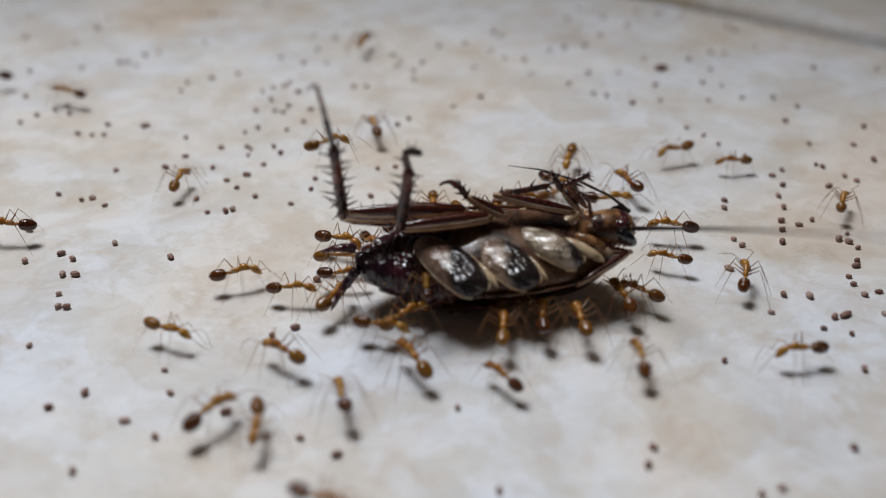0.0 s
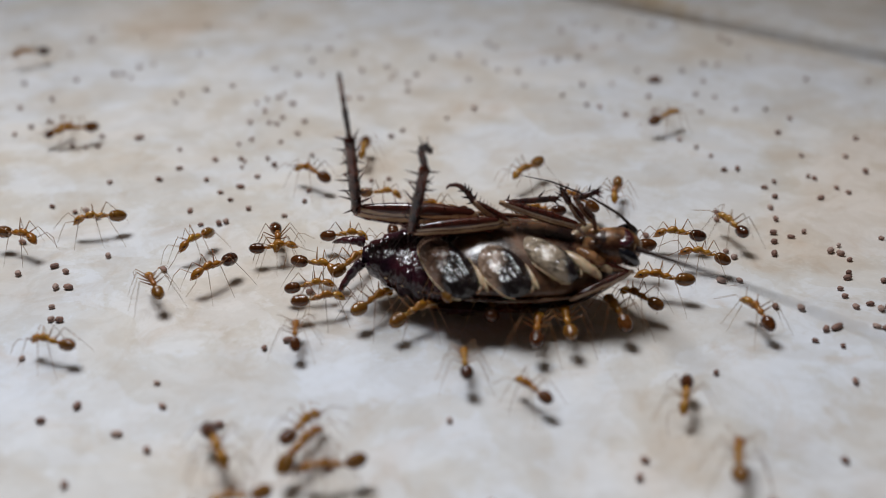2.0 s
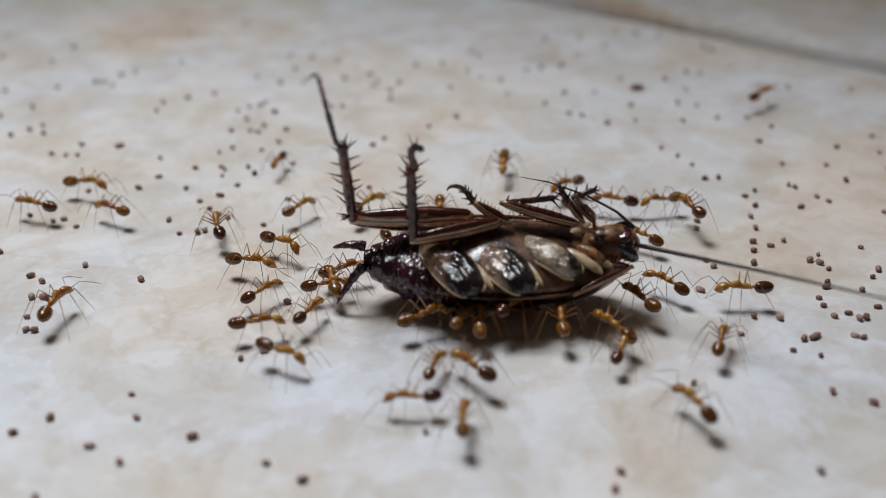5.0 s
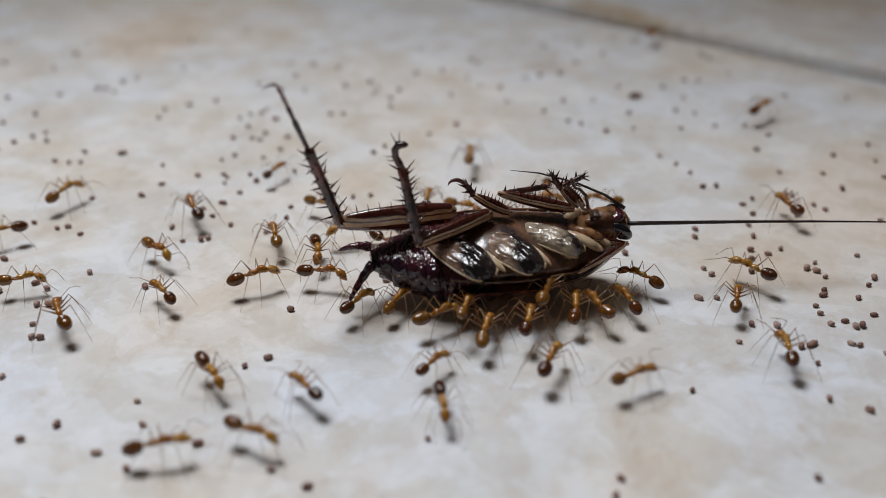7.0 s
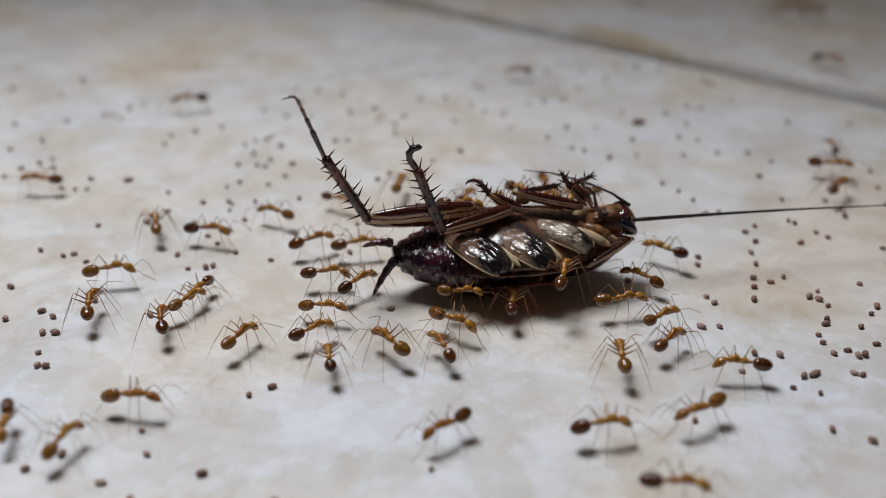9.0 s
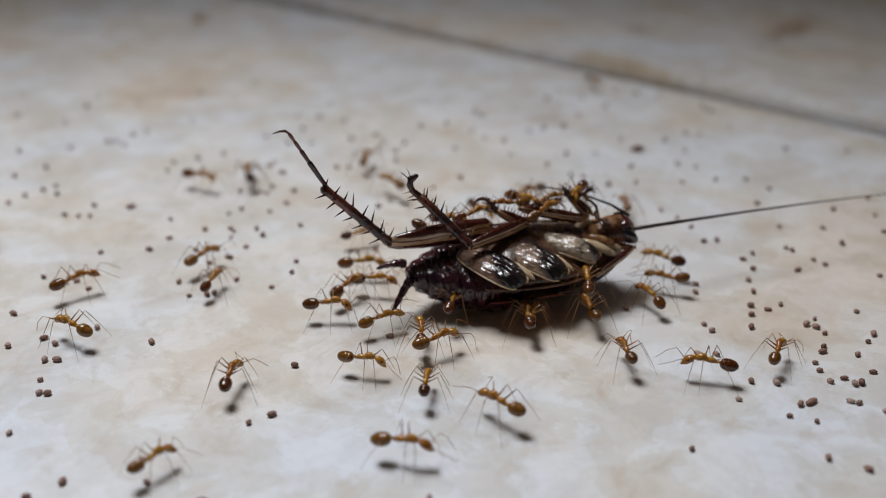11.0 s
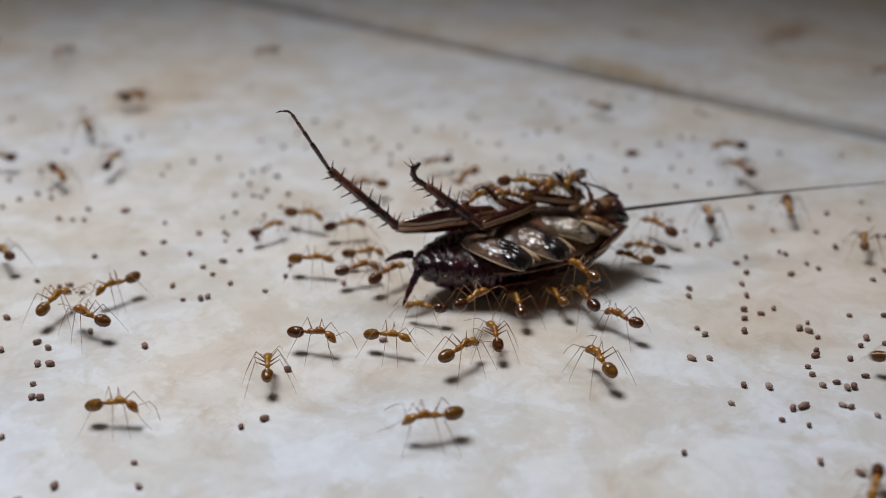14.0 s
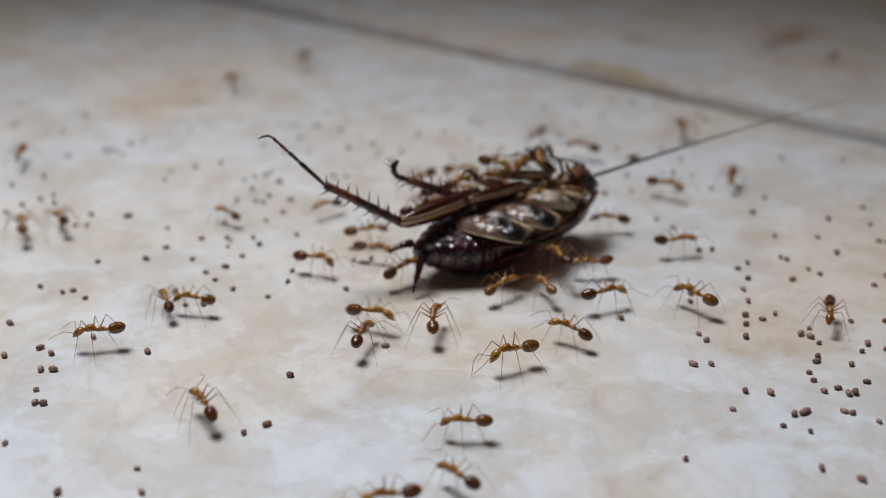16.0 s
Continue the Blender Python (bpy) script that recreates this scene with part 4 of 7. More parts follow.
def motions():
    lie = [
        (0.0, pose(0.00170, -0.01254, 0.00195, 24.0, -0.0, 8.4)),
        (0.5, pose(0.00176, -0.01201, 0.00195, 23.8, -0.0, 6.0)),
        (1.0, pose(0.00181, -0.01214, 0.00194, 23.5, -0.0, 3.7)),
        (1.5, pose(0.00203, -0.01208, 0.00193, 23.3, -0.0, 0.8)),
        (2.0, pose(0.00271, -0.01184, 0.00193, 23.0, -0.0, -3.5)),
        (2.5, pose(0.00333, -0.01156, 0.00193, 22.8, -0.0, -8.0)),
        (3.0, pose(0.00380, -0.01160, 0.00192, 22.6, -0.0, -9.2)),
        (3.5, pose(0.00398, -0.01145, 0.00191, 22.3, -0.0, -7.2)),
        (4.0, pose(0.00413, -0.01111, 0.00190, 22.1, -0.0, -4.4)),
        (4.2, pose(0.00417, -0.01115, 0.00190, 22.0, -0.0, -4.0)),
        (6.3, pose(0.00425, -0.00883, 0.00180, 17.5, -0.0, 6.2)),
        (6.5, pose(0.00418, -0.00863, 0.00180, 17.1, -0.0, 6.6)),
        (7.0, pose(0.00425, -0.00787, 0.00178, 16.0, -0.0, 8.8)),
        (7.5, pose(0.00449, -0.00676, 0.00178, 16.6, -0.0, 11.3)),
        (8.0, pose(0.00481, -0.00512, 0.00178, 17.3, -0.0, 13.5)),
        (8.5, pose(0.00519, -0.00400, 0.00180, 17.9, -0.0, 11.2)),
        (9.0, pose(0.00526, -0.00254, 0.00181, 18.3, -0.1, 9.9)),
        (9.5, pose(0.00563, -0.00206, 0.00181, 18.8, 0.0, 10.9)),
        (9.7, pose(0.00567, -0.00202, 0.00181, 19.0, 0.0, 10.9)),
        (11.8, pose(0.00613, 0.00091, 0.00184, 18.0, -0.4, 19.5)),
        (12.0, pose(0.00610, 0.00105, 0.00184, 17.9, -0.6, 19.5)),
        (12.5, pose(0.00605, 0.00132, 0.00188, 17.6, -1.8, 19.6)),
        (13.0, pose(0.00588, 0.00197, 0.00188, 17.3, -2.0, 21.0)),
        (13.5, pose(0.00622, 0.00270, 0.00184, 17.0, -1.3, 21.8)),
        (14.0, pose(0.00664, 0.00319, 0.00181, 16.8, -0.5, 23.2)),
        (14.5, pose(0.00712, 0.00436, 0.00179, 16.5, 0.1, 28.3)),
        (15.0, pose(0.00699, 0.00551, 0.00178, 15.7, -0.0, 30.5)),
        (15.5, pose(0.00652, 0.00730, 0.00182, 14.8, -1.7, 32.4)),
        (16.0, pose(0.00552, 0.00871, 0.00187, 14.0, -2.9, 35.0)),
    ]
    walk(roach, lie)
    jointed(hind_leg, HIND_HIP, 8.0, hind_tibia, hind_foot, [
        (0.0, (-10.23, 1.72, 4.37), (-10.65, 1.38, 11.35), (-11.47, 0.54, 18.05)),
        (0.5, (-10.30, 1.57, 4.37), (-10.70, 1.36, 11.36), (-11.55, 0.30, 18.02)),
        (1.0, (-10.20, 1.23, 4.37), (-10.52, 1.12, 11.36), (-11.21, 0.33, 18.08)),
        (1.5, (-10.23, 1.29, 4.37), (-10.39, 1.13, 11.37), (-10.88, 0.49, 18.12)),
        (2.0, (-9.96, 1.55, 4.36), (-9.76, 1.62, 11.36), (-9.63, 0.83, 18.11)),
        (2.5, (-9.98, 1.84, 4.36), (-9.54, 1.78, 11.35), (-9.24, 0.90, 18.08)),
        (3.0, (-10.11, 1.70, 4.36), (-9.81, 1.85, 11.35), (-9.53, 1.07, 18.10)),
        (3.5, (-9.96, 1.77, 4.36), (-9.80, 1.45, 11.35), (-9.93, 0.99, 18.13)),
        (4.0, (-10.35, 1.56, 4.36), (-10.27, 1.43, 11.36), (-10.51, 0.61, 18.10)),
        (4.2, (-10.24, 1.24, 4.36), (-10.40, 1.45, 11.36), (-10.63, 0.75, 18.12)),
        (6.3, (-10.97, 1.13, 4.38), (-12.44, 0.63, 11.21), (-13.87, -0.22, 17.80)),
        (6.5, (-11.26, 1.18, 4.39), (-12.86, 0.92, 11.20), (-14.27, -0.13, 17.77)),
        (7.0, (-11.67, 0.93, 4.40), (-13.56, 0.81, 11.14), (-15.36, -0.17, 17.62)),
        (7.5, (-11.31, 1.62, 4.37), (-13.81, 1.53, 10.91), (-15.64, 0.62, 17.39)),
        (8.0, (-11.51, 1.33, 4.36), (-14.61, 1.15, 10.63), (-17.03, 0.27, 16.92)),
        (8.5, (-11.26, 1.32, 4.32), (-14.33, 1.67, 10.60), (-16.59, 1.14, 16.98)),
        (9.0, (-11.39, 1.08, 4.32), (-14.40, 1.08, 10.63), (-16.31, 0.46, 17.14)),
        (9.5, (-11.47, 1.26, 4.29), (-14.86, 1.64, 10.40), (-16.97, 1.04, 16.84)),
        (9.7, (-11.19, 1.27, 4.29), (-14.93, 2.87, 9.98), (-17.01, 2.09, 16.41)),
        (11.8, (-10.83, 0.77, 4.31), (-15.76, 2.81, 8.85), (-19.06, 3.42, 14.77)),
        (12.0, (-10.94, 0.86, 4.29), (-15.83, 2.70, 8.94), (-19.06, 3.19, 14.90)),
        (12.5, (-10.87, 1.22, 4.23), (-15.69, 2.50, 9.15), (-18.96, 3.12, 15.07)),
        (13.0, (-10.90, 1.11, 4.25), (-15.81, 2.92, 8.90), (-19.05, 3.18, 14.87)),
        (13.5, (-10.59, 1.85, 4.12), (-15.48, 4.05, 8.63), (-18.73, 4.71, 14.57)),
        (14.0, (-10.55, 1.90, 4.12), (-14.96, 6.17, 7.50), (-18.18, 7.23, 13.38)),
        (14.5, (-10.13, 1.63, 4.17), (-14.40, 6.25, 7.26), (-18.05, 8.43, 12.56)),
        (15.0, (-10.02, 2.48, 4.01), (-14.95, 5.80, 7.71), (-18.74, 7.45, 13.10)),
        (15.5, (-10.83, 1.16, 4.28), (-15.96, 4.41, 7.75), (-19.84, 6.15, 13.06)),
        (16.0, (-10.61, 1.06, 4.31), (-15.26, 5.73, 6.66), (-19.26, 8.32, 11.52)),
    ])
    jointed(second_leg, SECOND_HIP, 5.9, second_tibia, second_foot, [
        (0.0, (-6.71, 0.15, 4.67), (-6.21, 0.47, 10.04)),
        (0.5, (-6.51, -0.09, 4.67), (-6.06, 0.14, 10.05)),
        (1.0, (-6.34, -0.21, 4.67), (-5.87, 0.29, 10.03)),
        (1.5, (-6.34, -0.18, 4.67), (-5.72, 0.46, 10.00)),
        (2.0, (-6.13, -0.27, 4.66), (-5.06, 0.78, 9.85)),
        (2.5, (-6.22, -0.59, 4.66), (-4.84, 0.76, 9.70)),
        (3.0, (-6.24, -0.55, 4.66), (-5.04, 0.86, 9.73)),
        (3.5, (-6.31, -0.62, 4.66), (-5.21, 0.74, 9.77)),
        (4.0, (-6.32, -0.60, 4.66), (-5.41, 0.66, 9.83)),
        (4.2, (-6.23, -0.59, 4.66), (-5.47, 0.82, 9.82)),
        (6.3, (-6.18, -1.69, 4.68), (-6.90, 0.00, 9.76)),
        (6.5, (-6.38, -1.80, 4.69), (-7.08, 0.16, 9.67)),
        (7.0, (-6.55, -2.01, 4.70), (-7.49, 0.36, 9.46)),
        (7.5, (-6.36, -1.48, 4.73), (-7.70, 0.56, 9.55)),
        (8.0, (-6.45, -1.73, 4.76), (-8.43, 0.05, 9.46)),
        (8.5, (-5.97, -1.46, 4.76), (-7.95, 0.48, 9.40)),
        (9.0, (-6.22, -1.14, 4.77), (-8.03, 0.38, 9.63)),
        (9.5, (-5.94, -1.09, 4.78), (-8.32, 0.18, 9.45)),
        (9.7, (-5.89, -1.39, 4.82), (-8.10, 2.18, 8.22)),
        (11.8, (-4.80, -0.87, 4.87), (-8.44, 2.48, 7.03)),
        (12.0, (-4.86, -1.00, 4.89), (-8.52, 2.35, 7.04)),
        (12.5, (-4.65, -0.86, 4.89), (-8.29, 2.46, 7.09)),
        (13.0, (-4.78, -1.09, 4.95), (-8.50, 2.24, 7.02)),
        (13.5, (-4.69, -0.83, 4.93), (-8.25, 2.59, 7.12)),
        (14.0, (-4.52, -0.44, 4.88), (-8.08, 3.03, 6.98)),
        (14.5, (-4.51, 0.19, 4.77), (-8.07, 3.87, 6.51)),
        (15.0, (-4.37, -0.13, 4.87), (-8.03, 3.55, 6.36)),
        (15.5, (-4.81, -0.33, 4.92), (-8.60, 3.31, 6.18)),
        (16.0, (-4.26, 0.65, 4.71), (-8.11, 4.29, 5.75)),
    ])
    walk(feeler, [(t, aim(FEELER_ROOT, tip)) for t, tip in [
        (0.0, (11.77, -11.29, 16.57)),
        (0.5, (12.33, -10.90, 16.73)),
        (1.0, (15.22, -10.63, 15.84)),
        (1.5, (15.48, -11.45, 14.92)),
        (2.0, (14.45, -12.38, 14.48)),
        (2.5, (15.58, -12.99, 13.04)),
        (3.0, (15.40, -12.88, 13.30)),
        (3.5, (15.96, -12.69, 13.16)),
        (4.0, (15.84, -12.73, 13.20)),
        (4.2, (16.80, -12.49, 12.78)),
        (6.3, (26.75, -2.57, 3.11)),
        (6.5, (27.40, -1.85, 2.88)),
        (7.0, (28.20, -1.63, 2.78)),
        (7.5, (29.78, -0.74, 2.54)),
        (8.0, (31.94, 0.92, 2.04)),
        (8.5, (29.86, -0.40, 2.41)),
        (9.0, (30.35, 0.09, 2.24)),
        (9.5, (30.24, 0.14, 2.26)),
        (9.7, (29.77, -0.40, 2.44)),
        (11.8, (35.90, 1.10, 2.73)),
        (12.0, (35.38, 0.39, 2.87)),
        (12.5, (38.26, 2.61, 1.32)),
        (13.0, (41.15, 4.34, 0.62)),
        (13.5, (36.15, -1.19, 3.14)),
        (14.0, (32.65, -4.85, 4.94)),
        (14.5, (33.43, -5.74, 5.66)),
        (15.0, (35.03, -6.28, 6.82)),
        (15.5, (38.42, -5.90, 6.60)),
        (16.0, (44.20, -4.89, 6.27)),
    ]])
    for k, rows in enumerate([
        [(0, -19.0, -19.7, -25), (0.5, -14.8, -20.9, -34), (1.44, -14.8, -40.0, -90), (1.53, -13.9, -40.0, -150), (1.61, -13.0, -40.0, -210), (1.7, -12.0, -40.0, -270), (1.85, -12.0, -36.8, -220), (2, -12.0, -33.7, -171), (2.5, -10.3, -32.4, -188), (3, -10.3, -27.8, -256), (3.5, -7.3, -24.4, -257), (4, 2.1, -19.2, -288), (6.5, 0.9, -14.8, -310, 1.0), (7, 1.5, -14.4, -286, 1.0), (7.5, 0.5, -12.7, -315), (8, 2.6, -13.1, -319), (8.5, 1.0, -11.6, -309, 1.0), (9, 1.2, -8.8, -361, 1.0), (9.5, 2.6, -8.1, -302), (9.7, 2.8, -8.5, -286), (11.8, 8.6, -3.8, -286), (12, 8.7, -3.6, -281), (12.5, 8.4, -3.6, -258), (13, 8.8, -3.5, -244), (13.5, 9.0, -2.6, -243), (14, 9.0, -2.6, -253), (14.5, 9.5, -0.0, -248), (15, 10.7, 0.7, -254), (15.5, 9.1, -2.4, -224), (16, 8.2, 0.2, -253)],
        [(0, -11.9, -21.8, 146), (0.25, -12.2, -22.3, 104), (0.5, -12.6, -22.8, 63), (1, -10.3, -20.9, 33), (1.25, -12.3, -19.0, 74), (1.5, -14.3, -17.1, 114), (2, -21.6, -12.4, 121), (2.5, -23.2, -10.8, 108), (3, -24.9, -5.4, 100), (3.5, -21.0, -9.2, 109), (4, -26.5, -3.2, 136), (6.5, -26.8, 1.8, 174), (6.75, -24.1, -1.6, 246), (7, -21.5, -5.1, 319), (7.5, -16.5, -6.7, 350), (8, -11.4, -12.9, 359), (8.5, -9.3, -17.1, 383), (9, -14.2, -12.9, 424), (9.5, -14.7, -12.6, 478), (9.99, -14.7, -21.7, 529), (10.47, -14.7, -30.9, 579), (10.96, -14.7, -40.0, 630), (16, -14.7, -40.0, 630)],
        [(0, -14.6, -27.6, 51), (0.5, -8.5, -22.4, 7), (1, -7.6, -24.3, -34), (1.5, -13.5, -27.9, -17), (2, -13.6, -29.9, -66), (2.5, -17.3, -33.5, -99), (2.67, -16.7, -33.1, -43), (2.83, -16.1, -32.7, 13), (3, -15.6, -32.3, 69), (3.1, -15.6, -34.9, 16), (3.2, -15.6, -37.4, -37), (3.3, -15.6, -40.0, -90), (4.73, -6.9, -40.0, -150), (6.16, 1.8, -40.0, -210), (7.59, 10.5, -40.0, -270), (8.04, 10.5, -30.7, -206), (8.5, 10.5, -21.4, -142), (8.75, 10.1, -22.3, -68), (9, 9.6, -23.3, 7), (9.5, 10.9, -24.7, -31), (9.7, 12.0, -26.1, -59), (10.32, 12.0, -40.0, -90), (16, 12.0, -40.0, -90)],
        [(0, -12.0, -29.1, -85), (0.5, -9.8, -32.6, -74), (0.75, -11.8, -33.3, -35), (1, -13.7, -34.0, 4), (1.17, -11.8, -34.0, -51), (1.33, -9.8, -33.9, -106), (1.5, -7.8, -33.9, -162), (2, -7.4, -31.4, -171), (2.5, -3.6, -33.6, -149), (2.75, -1.0, -30.4, -201), (3, 1.6, -27.2, -252), (3.5, 2.9, -27.2, -268), (4, 0.6, -26.7, -242), (5.25, 1.3, -26.0, -286), (6.5, 2.0, -25.3, -329), (7, 11.9, -21.1, -330), (7.5, 18.2, -20.2, -299), (8, 16.4, -14.0, -234), (8.5, 13.8, -12.4, -273), (9, 15.3, -10.5, -322), (9.5, 18.8, -0.2, -254), (9.6, 19.7, -1.3, -211), (9.7, 20.5, -2.4, -168), (11.8, 15.7, 1.3, -214), (12, 15.7, 1.6, -208), (12.5, 16.1, 2.4, -216), (13, 15.4, 3.5, -218), (13.5, 15.6, 4.5, -206), (14, 15.9, 3.8, -218), (14.5, 15.3, 1.1, -212), (15, 14.8, 3.2, -252), (15.5, 14.2, 3.2, -191), (16, 12.2, 3.8, -175)],
        [(0, -7.7, -26.0, 102), (0.5, -7.6, -25.9, 102), (1, -7.6, -25.6, 100), (1.5, -9.8, -25.9, 134), (2, -9.1, -27.8, 59), (2.5, -11.8, -24.3, 25), (3, -12.6, -29.7, -1), (3.5, -10.8, -26.3, -75), (4, -6.7, -23.3, -28), (6.5, -15.5, -17.8, -42), (7, -14.4, -21.1, -59), (7.17, -14.8, -19.4, -1), (7.33, -15.2, -17.6, 57), (7.5, -15.6, -15.9, 114), (8, -25.4, -14.8, 150), (8.5, -24.0, -18.1, 217), (9, -26.8, -23.3, 280), (9.31, -33.8, -23.3, 230), (9.62, -40.7, -23.3, 180), (10.37, -45.0, -14.3, 120), (11.11, -49.2, -5.2, 60), (11.86, -53.5, 3.8, 0), (12.43, -42.3, 3.8, 72), (13, -31.2, 3.8, 143), (13.5, -34.1, 2.8, 164), (14, -37.2, 4.8, 124), (14.25, -36.9, 3.5, 186), (14.5, -36.6, 2.1, 249), (14.67, -36.2, 4.0, 198), (14.83, -35.8, 6.0, 148), (15, -35.5, 7.9, 98), (15.25, -35.9, 13.2, 163), (15.5, -36.4, 18.5, 227), (15.75, -36.0, 15.9, 173), (16, -35.6, 13.3, 119)],
        [(0, -3.8, -22.5, 120), (0.5, -3.0, -22.7, 126), (1, -3.2, -24.2, 178), (1.5, -6.6, -23.8, 159), (1.75, -7.8, -26.8, 110), (2, -8.9, -29.7, 60), (2.13, -8.9, -33.1, 10), (2.26, -8.9, -36.6, -40), (2.39, -8.9, -40.0, -90), (4.02, -7.8, -40.0, -150), (5.65, -6.6, -40.0, -210), (7.28, -5.4, -40.0, -270), (8, -5.4, -24.5, -246), (8.5, -13.6, -19.2, -225), (8.75, -16.6, -19.9, -297), (9, -19.6, -20.6, -370), (9.17, -18.0, -22.7, -427), (9.33, -16.4, -24.7, -484), (9.5, -14.8, -26.7, -541), (9.7, -17.7, -27.1, -541), (9.98, -17.7, -33.6, -495), (10.25, -17.7, -40.0, -450), (16, -17.7, -40.0, -450)],
        [(0, 1.5, -24.0, 127), (0.5, -1.1, -22.4, 138), (1, -2.0, -21.8, 111), (1.5, -2.8, -20.5, 86), (2, -10.9, -18.2, 93), (2.17, -12.7, -19.6, 153), (2.33, -14.6, -21.0, 213), (2.5, -16.4, -22.4, 273), (2.75, -16.4, -23.6, 320), (3, -16.5, -24.9, 368), (3.25, -18.6, -24.9, 440), (3.5, -20.8, -24.8, 512), (3.85, -20.8, -32.4, 571), (4.2, -20.8, -40.0, 630), (4.86, -20.1, -40.0, 570), (5.52, -19.3, -40.0, 510), (6.18, -18.6, -40.0, 450), (6.34, -18.6, -35.4, 406), (6.5, -18.6, -30.9, 362), (6.66, -18.6, -35.4, 316), (6.82, -18.6, -40.0, 270), (16, -18.6, -40.0, 270)],
        [(0, 10.0, -22.2, 96), (0.5, 18.4, -16.4, 60), (0.75, 17.3, -15.8, 111), (1, 16.2, -15.2, 162), (1.5, 15.6, -18.8, 220), (2, 17.0, -8.4, 164), (2.5, 16.0, -8.9, 163), (3, 16.4, -6.3, 147), (3.5, 16.8, -4.9, 152), (4, 14.6, -3.8, 148), (6.5, 14.8, -5.7, 155), (7, 13.9, -8.9, 148), (7.5, 13.9, -9.2, 117), (8, 14.3, -6.4, 127), (8.5, 14.4, -5.5, 141), (9, 14.5, -4.6, 147), (9.5, 14.8, -3.6, 126), (9.7, 15.2, -2.7, 126), (11.8, 16.1, -3.2, 101), (12, 17.1, -2.9, 94), (12.5, 16.2, -1.2, 81), (13, 15.7, -0.2, 129), (13.5, 22.3, 4.9, 113), (14, 17.1, 5.8, 169), (14.5, 16.9, 6.9, 153), (15, 16.5, 7.6, 161), (15.5, 16.0, 11.4, 147), (16, 15.0, 13.0, 183)],
        [(0, 19.6, -21.7, -169), (0.5, 16.9, -21.1, -231), (0.75, 18.3, -20.9, -180), (1, 19.6, -20.7, -129), (1.5, 22.1, -23.3, -68), (2, 12.7, -25.1, -104), (2.17, 14.5, -25.1, -46), (2.33, 16.4, -25.2, 13), (2.5, 18.3, -25.3, 72), (3, 17.3, -25.0, 101), (3.5, 15.6, -25.7, 54), (4, 10.3, -18.0, 66), (6.5, 27.6, -20.1, 63), (7.16, 42.3, -20.1, 0), (9.23, 41.4, -21.9, -60), (11.3, 40.5, -23.8, -120), (13.37, 39.6, -25.7, -180), (14, 25.6, -25.7, -116), (14.31, 32.6, -25.7, -58), (14.63, 39.6, -25.7, 0), (16, 39.6, -25.7, 0)],
        [(0, 18.6, -12.7, 74), (0.5, 20.1, -8.9, 88), (0.75, 19.4, -9.8, 128), (1, 18.7, -10.6, 168), (1.5, 22.1, -15.5, 218), (1.75, 20.6, -15.7, 162), (2, 19.1, -15.9, 107), (2.5, 17.0, -12.1, 158), (3, 17.7, -18.8, 224), (3.17, 20.7, -18.7, 274), (3.33, 23.7, -18.6, 324), (3.5, 26.7, -18.5, 374), (3.75, 22.9, -15.8, 425), (4, 19.2, -13.2, 475), (6.5, 13.8, -10.1, 503), (7, 12.6, -11.8, 471), (7.5, 11.4, -12.4, 476), (8, 11.9, -11.8, 480), (8.5, 8.0, -14.0, 450), (9, -0.5, -14.2, 475), (9.5, -2.2, -9.5, 447), (9.7, -2.6, -7.7, 446), (11.8, 0.4, -11.1, 454), (12, 2.1, -12.5, 428), (12.5, 11.9, -9.2, 432), (13, 10.9, -7.6, 459), (13.5, 10.6, -3.5, 493), (14, 4.0, -8.6, 458), (14.5, 8.4, -9.0, 393), (14.75, 8.9, -6.5, 447), (15, 9.5, -4.0, 501), (15.5, 12.6, -7.8, 566), (16, 9.4, -6.9, 504)],
        [(0, -11.9, -14.6, -1), (0.5, -11.4, -15.7, -11), (1, -10.7, -13.9, 14), (1.5, -10.4, -12.9, 6), (2, -10.4, -12.6, 12), (2.5, -9.3, -18.3, 16), (3, -10.8, -15.9, 86), (3.5, -9.7, -12.4, 153), (4, -12.7, -11.5, 87), (6.5, -11.5, -12.4, 37), (6.75, -15.8, -11.6, 85), (7, -20.1, -10.8, 134), (7.25, -19.3, -10.5, 61), (7.5, -18.5, -10.1, -12), (8, -17.2, -8.9, -22), (8.5, -13.5, -5.7, -19), (8.75, -16.1, -6.2, -61), (9, -18.6, -6.6, -103), (9.17, -18.6, -4.6, -157), (9.33, -18.5, -2.6, -210), (9.5, -18.5, -0.6, -263), (9.7, -18.5, -1.7, -287), (11.8, -19.0, 0.2, -279), (12, -17.0, -4.5, -292), (12.5, -16.3, 1.4, -247), (13, -16.1, 10.3, -299), (13.5, -13.4, 11.2, -300), (14, -15.4, 10.0, -316), (14.5, -19.6, 8.1, -349), (14.75, -18.0, 5.5, -393), (15, -16.4, 2.9, -437), (15.17, -17.4, 2.6, -493), (15.33, -18.4, 2.3, -549), (15.5, -19.4, 2.0, -606), (16, -22.0, -2.3, -601)],
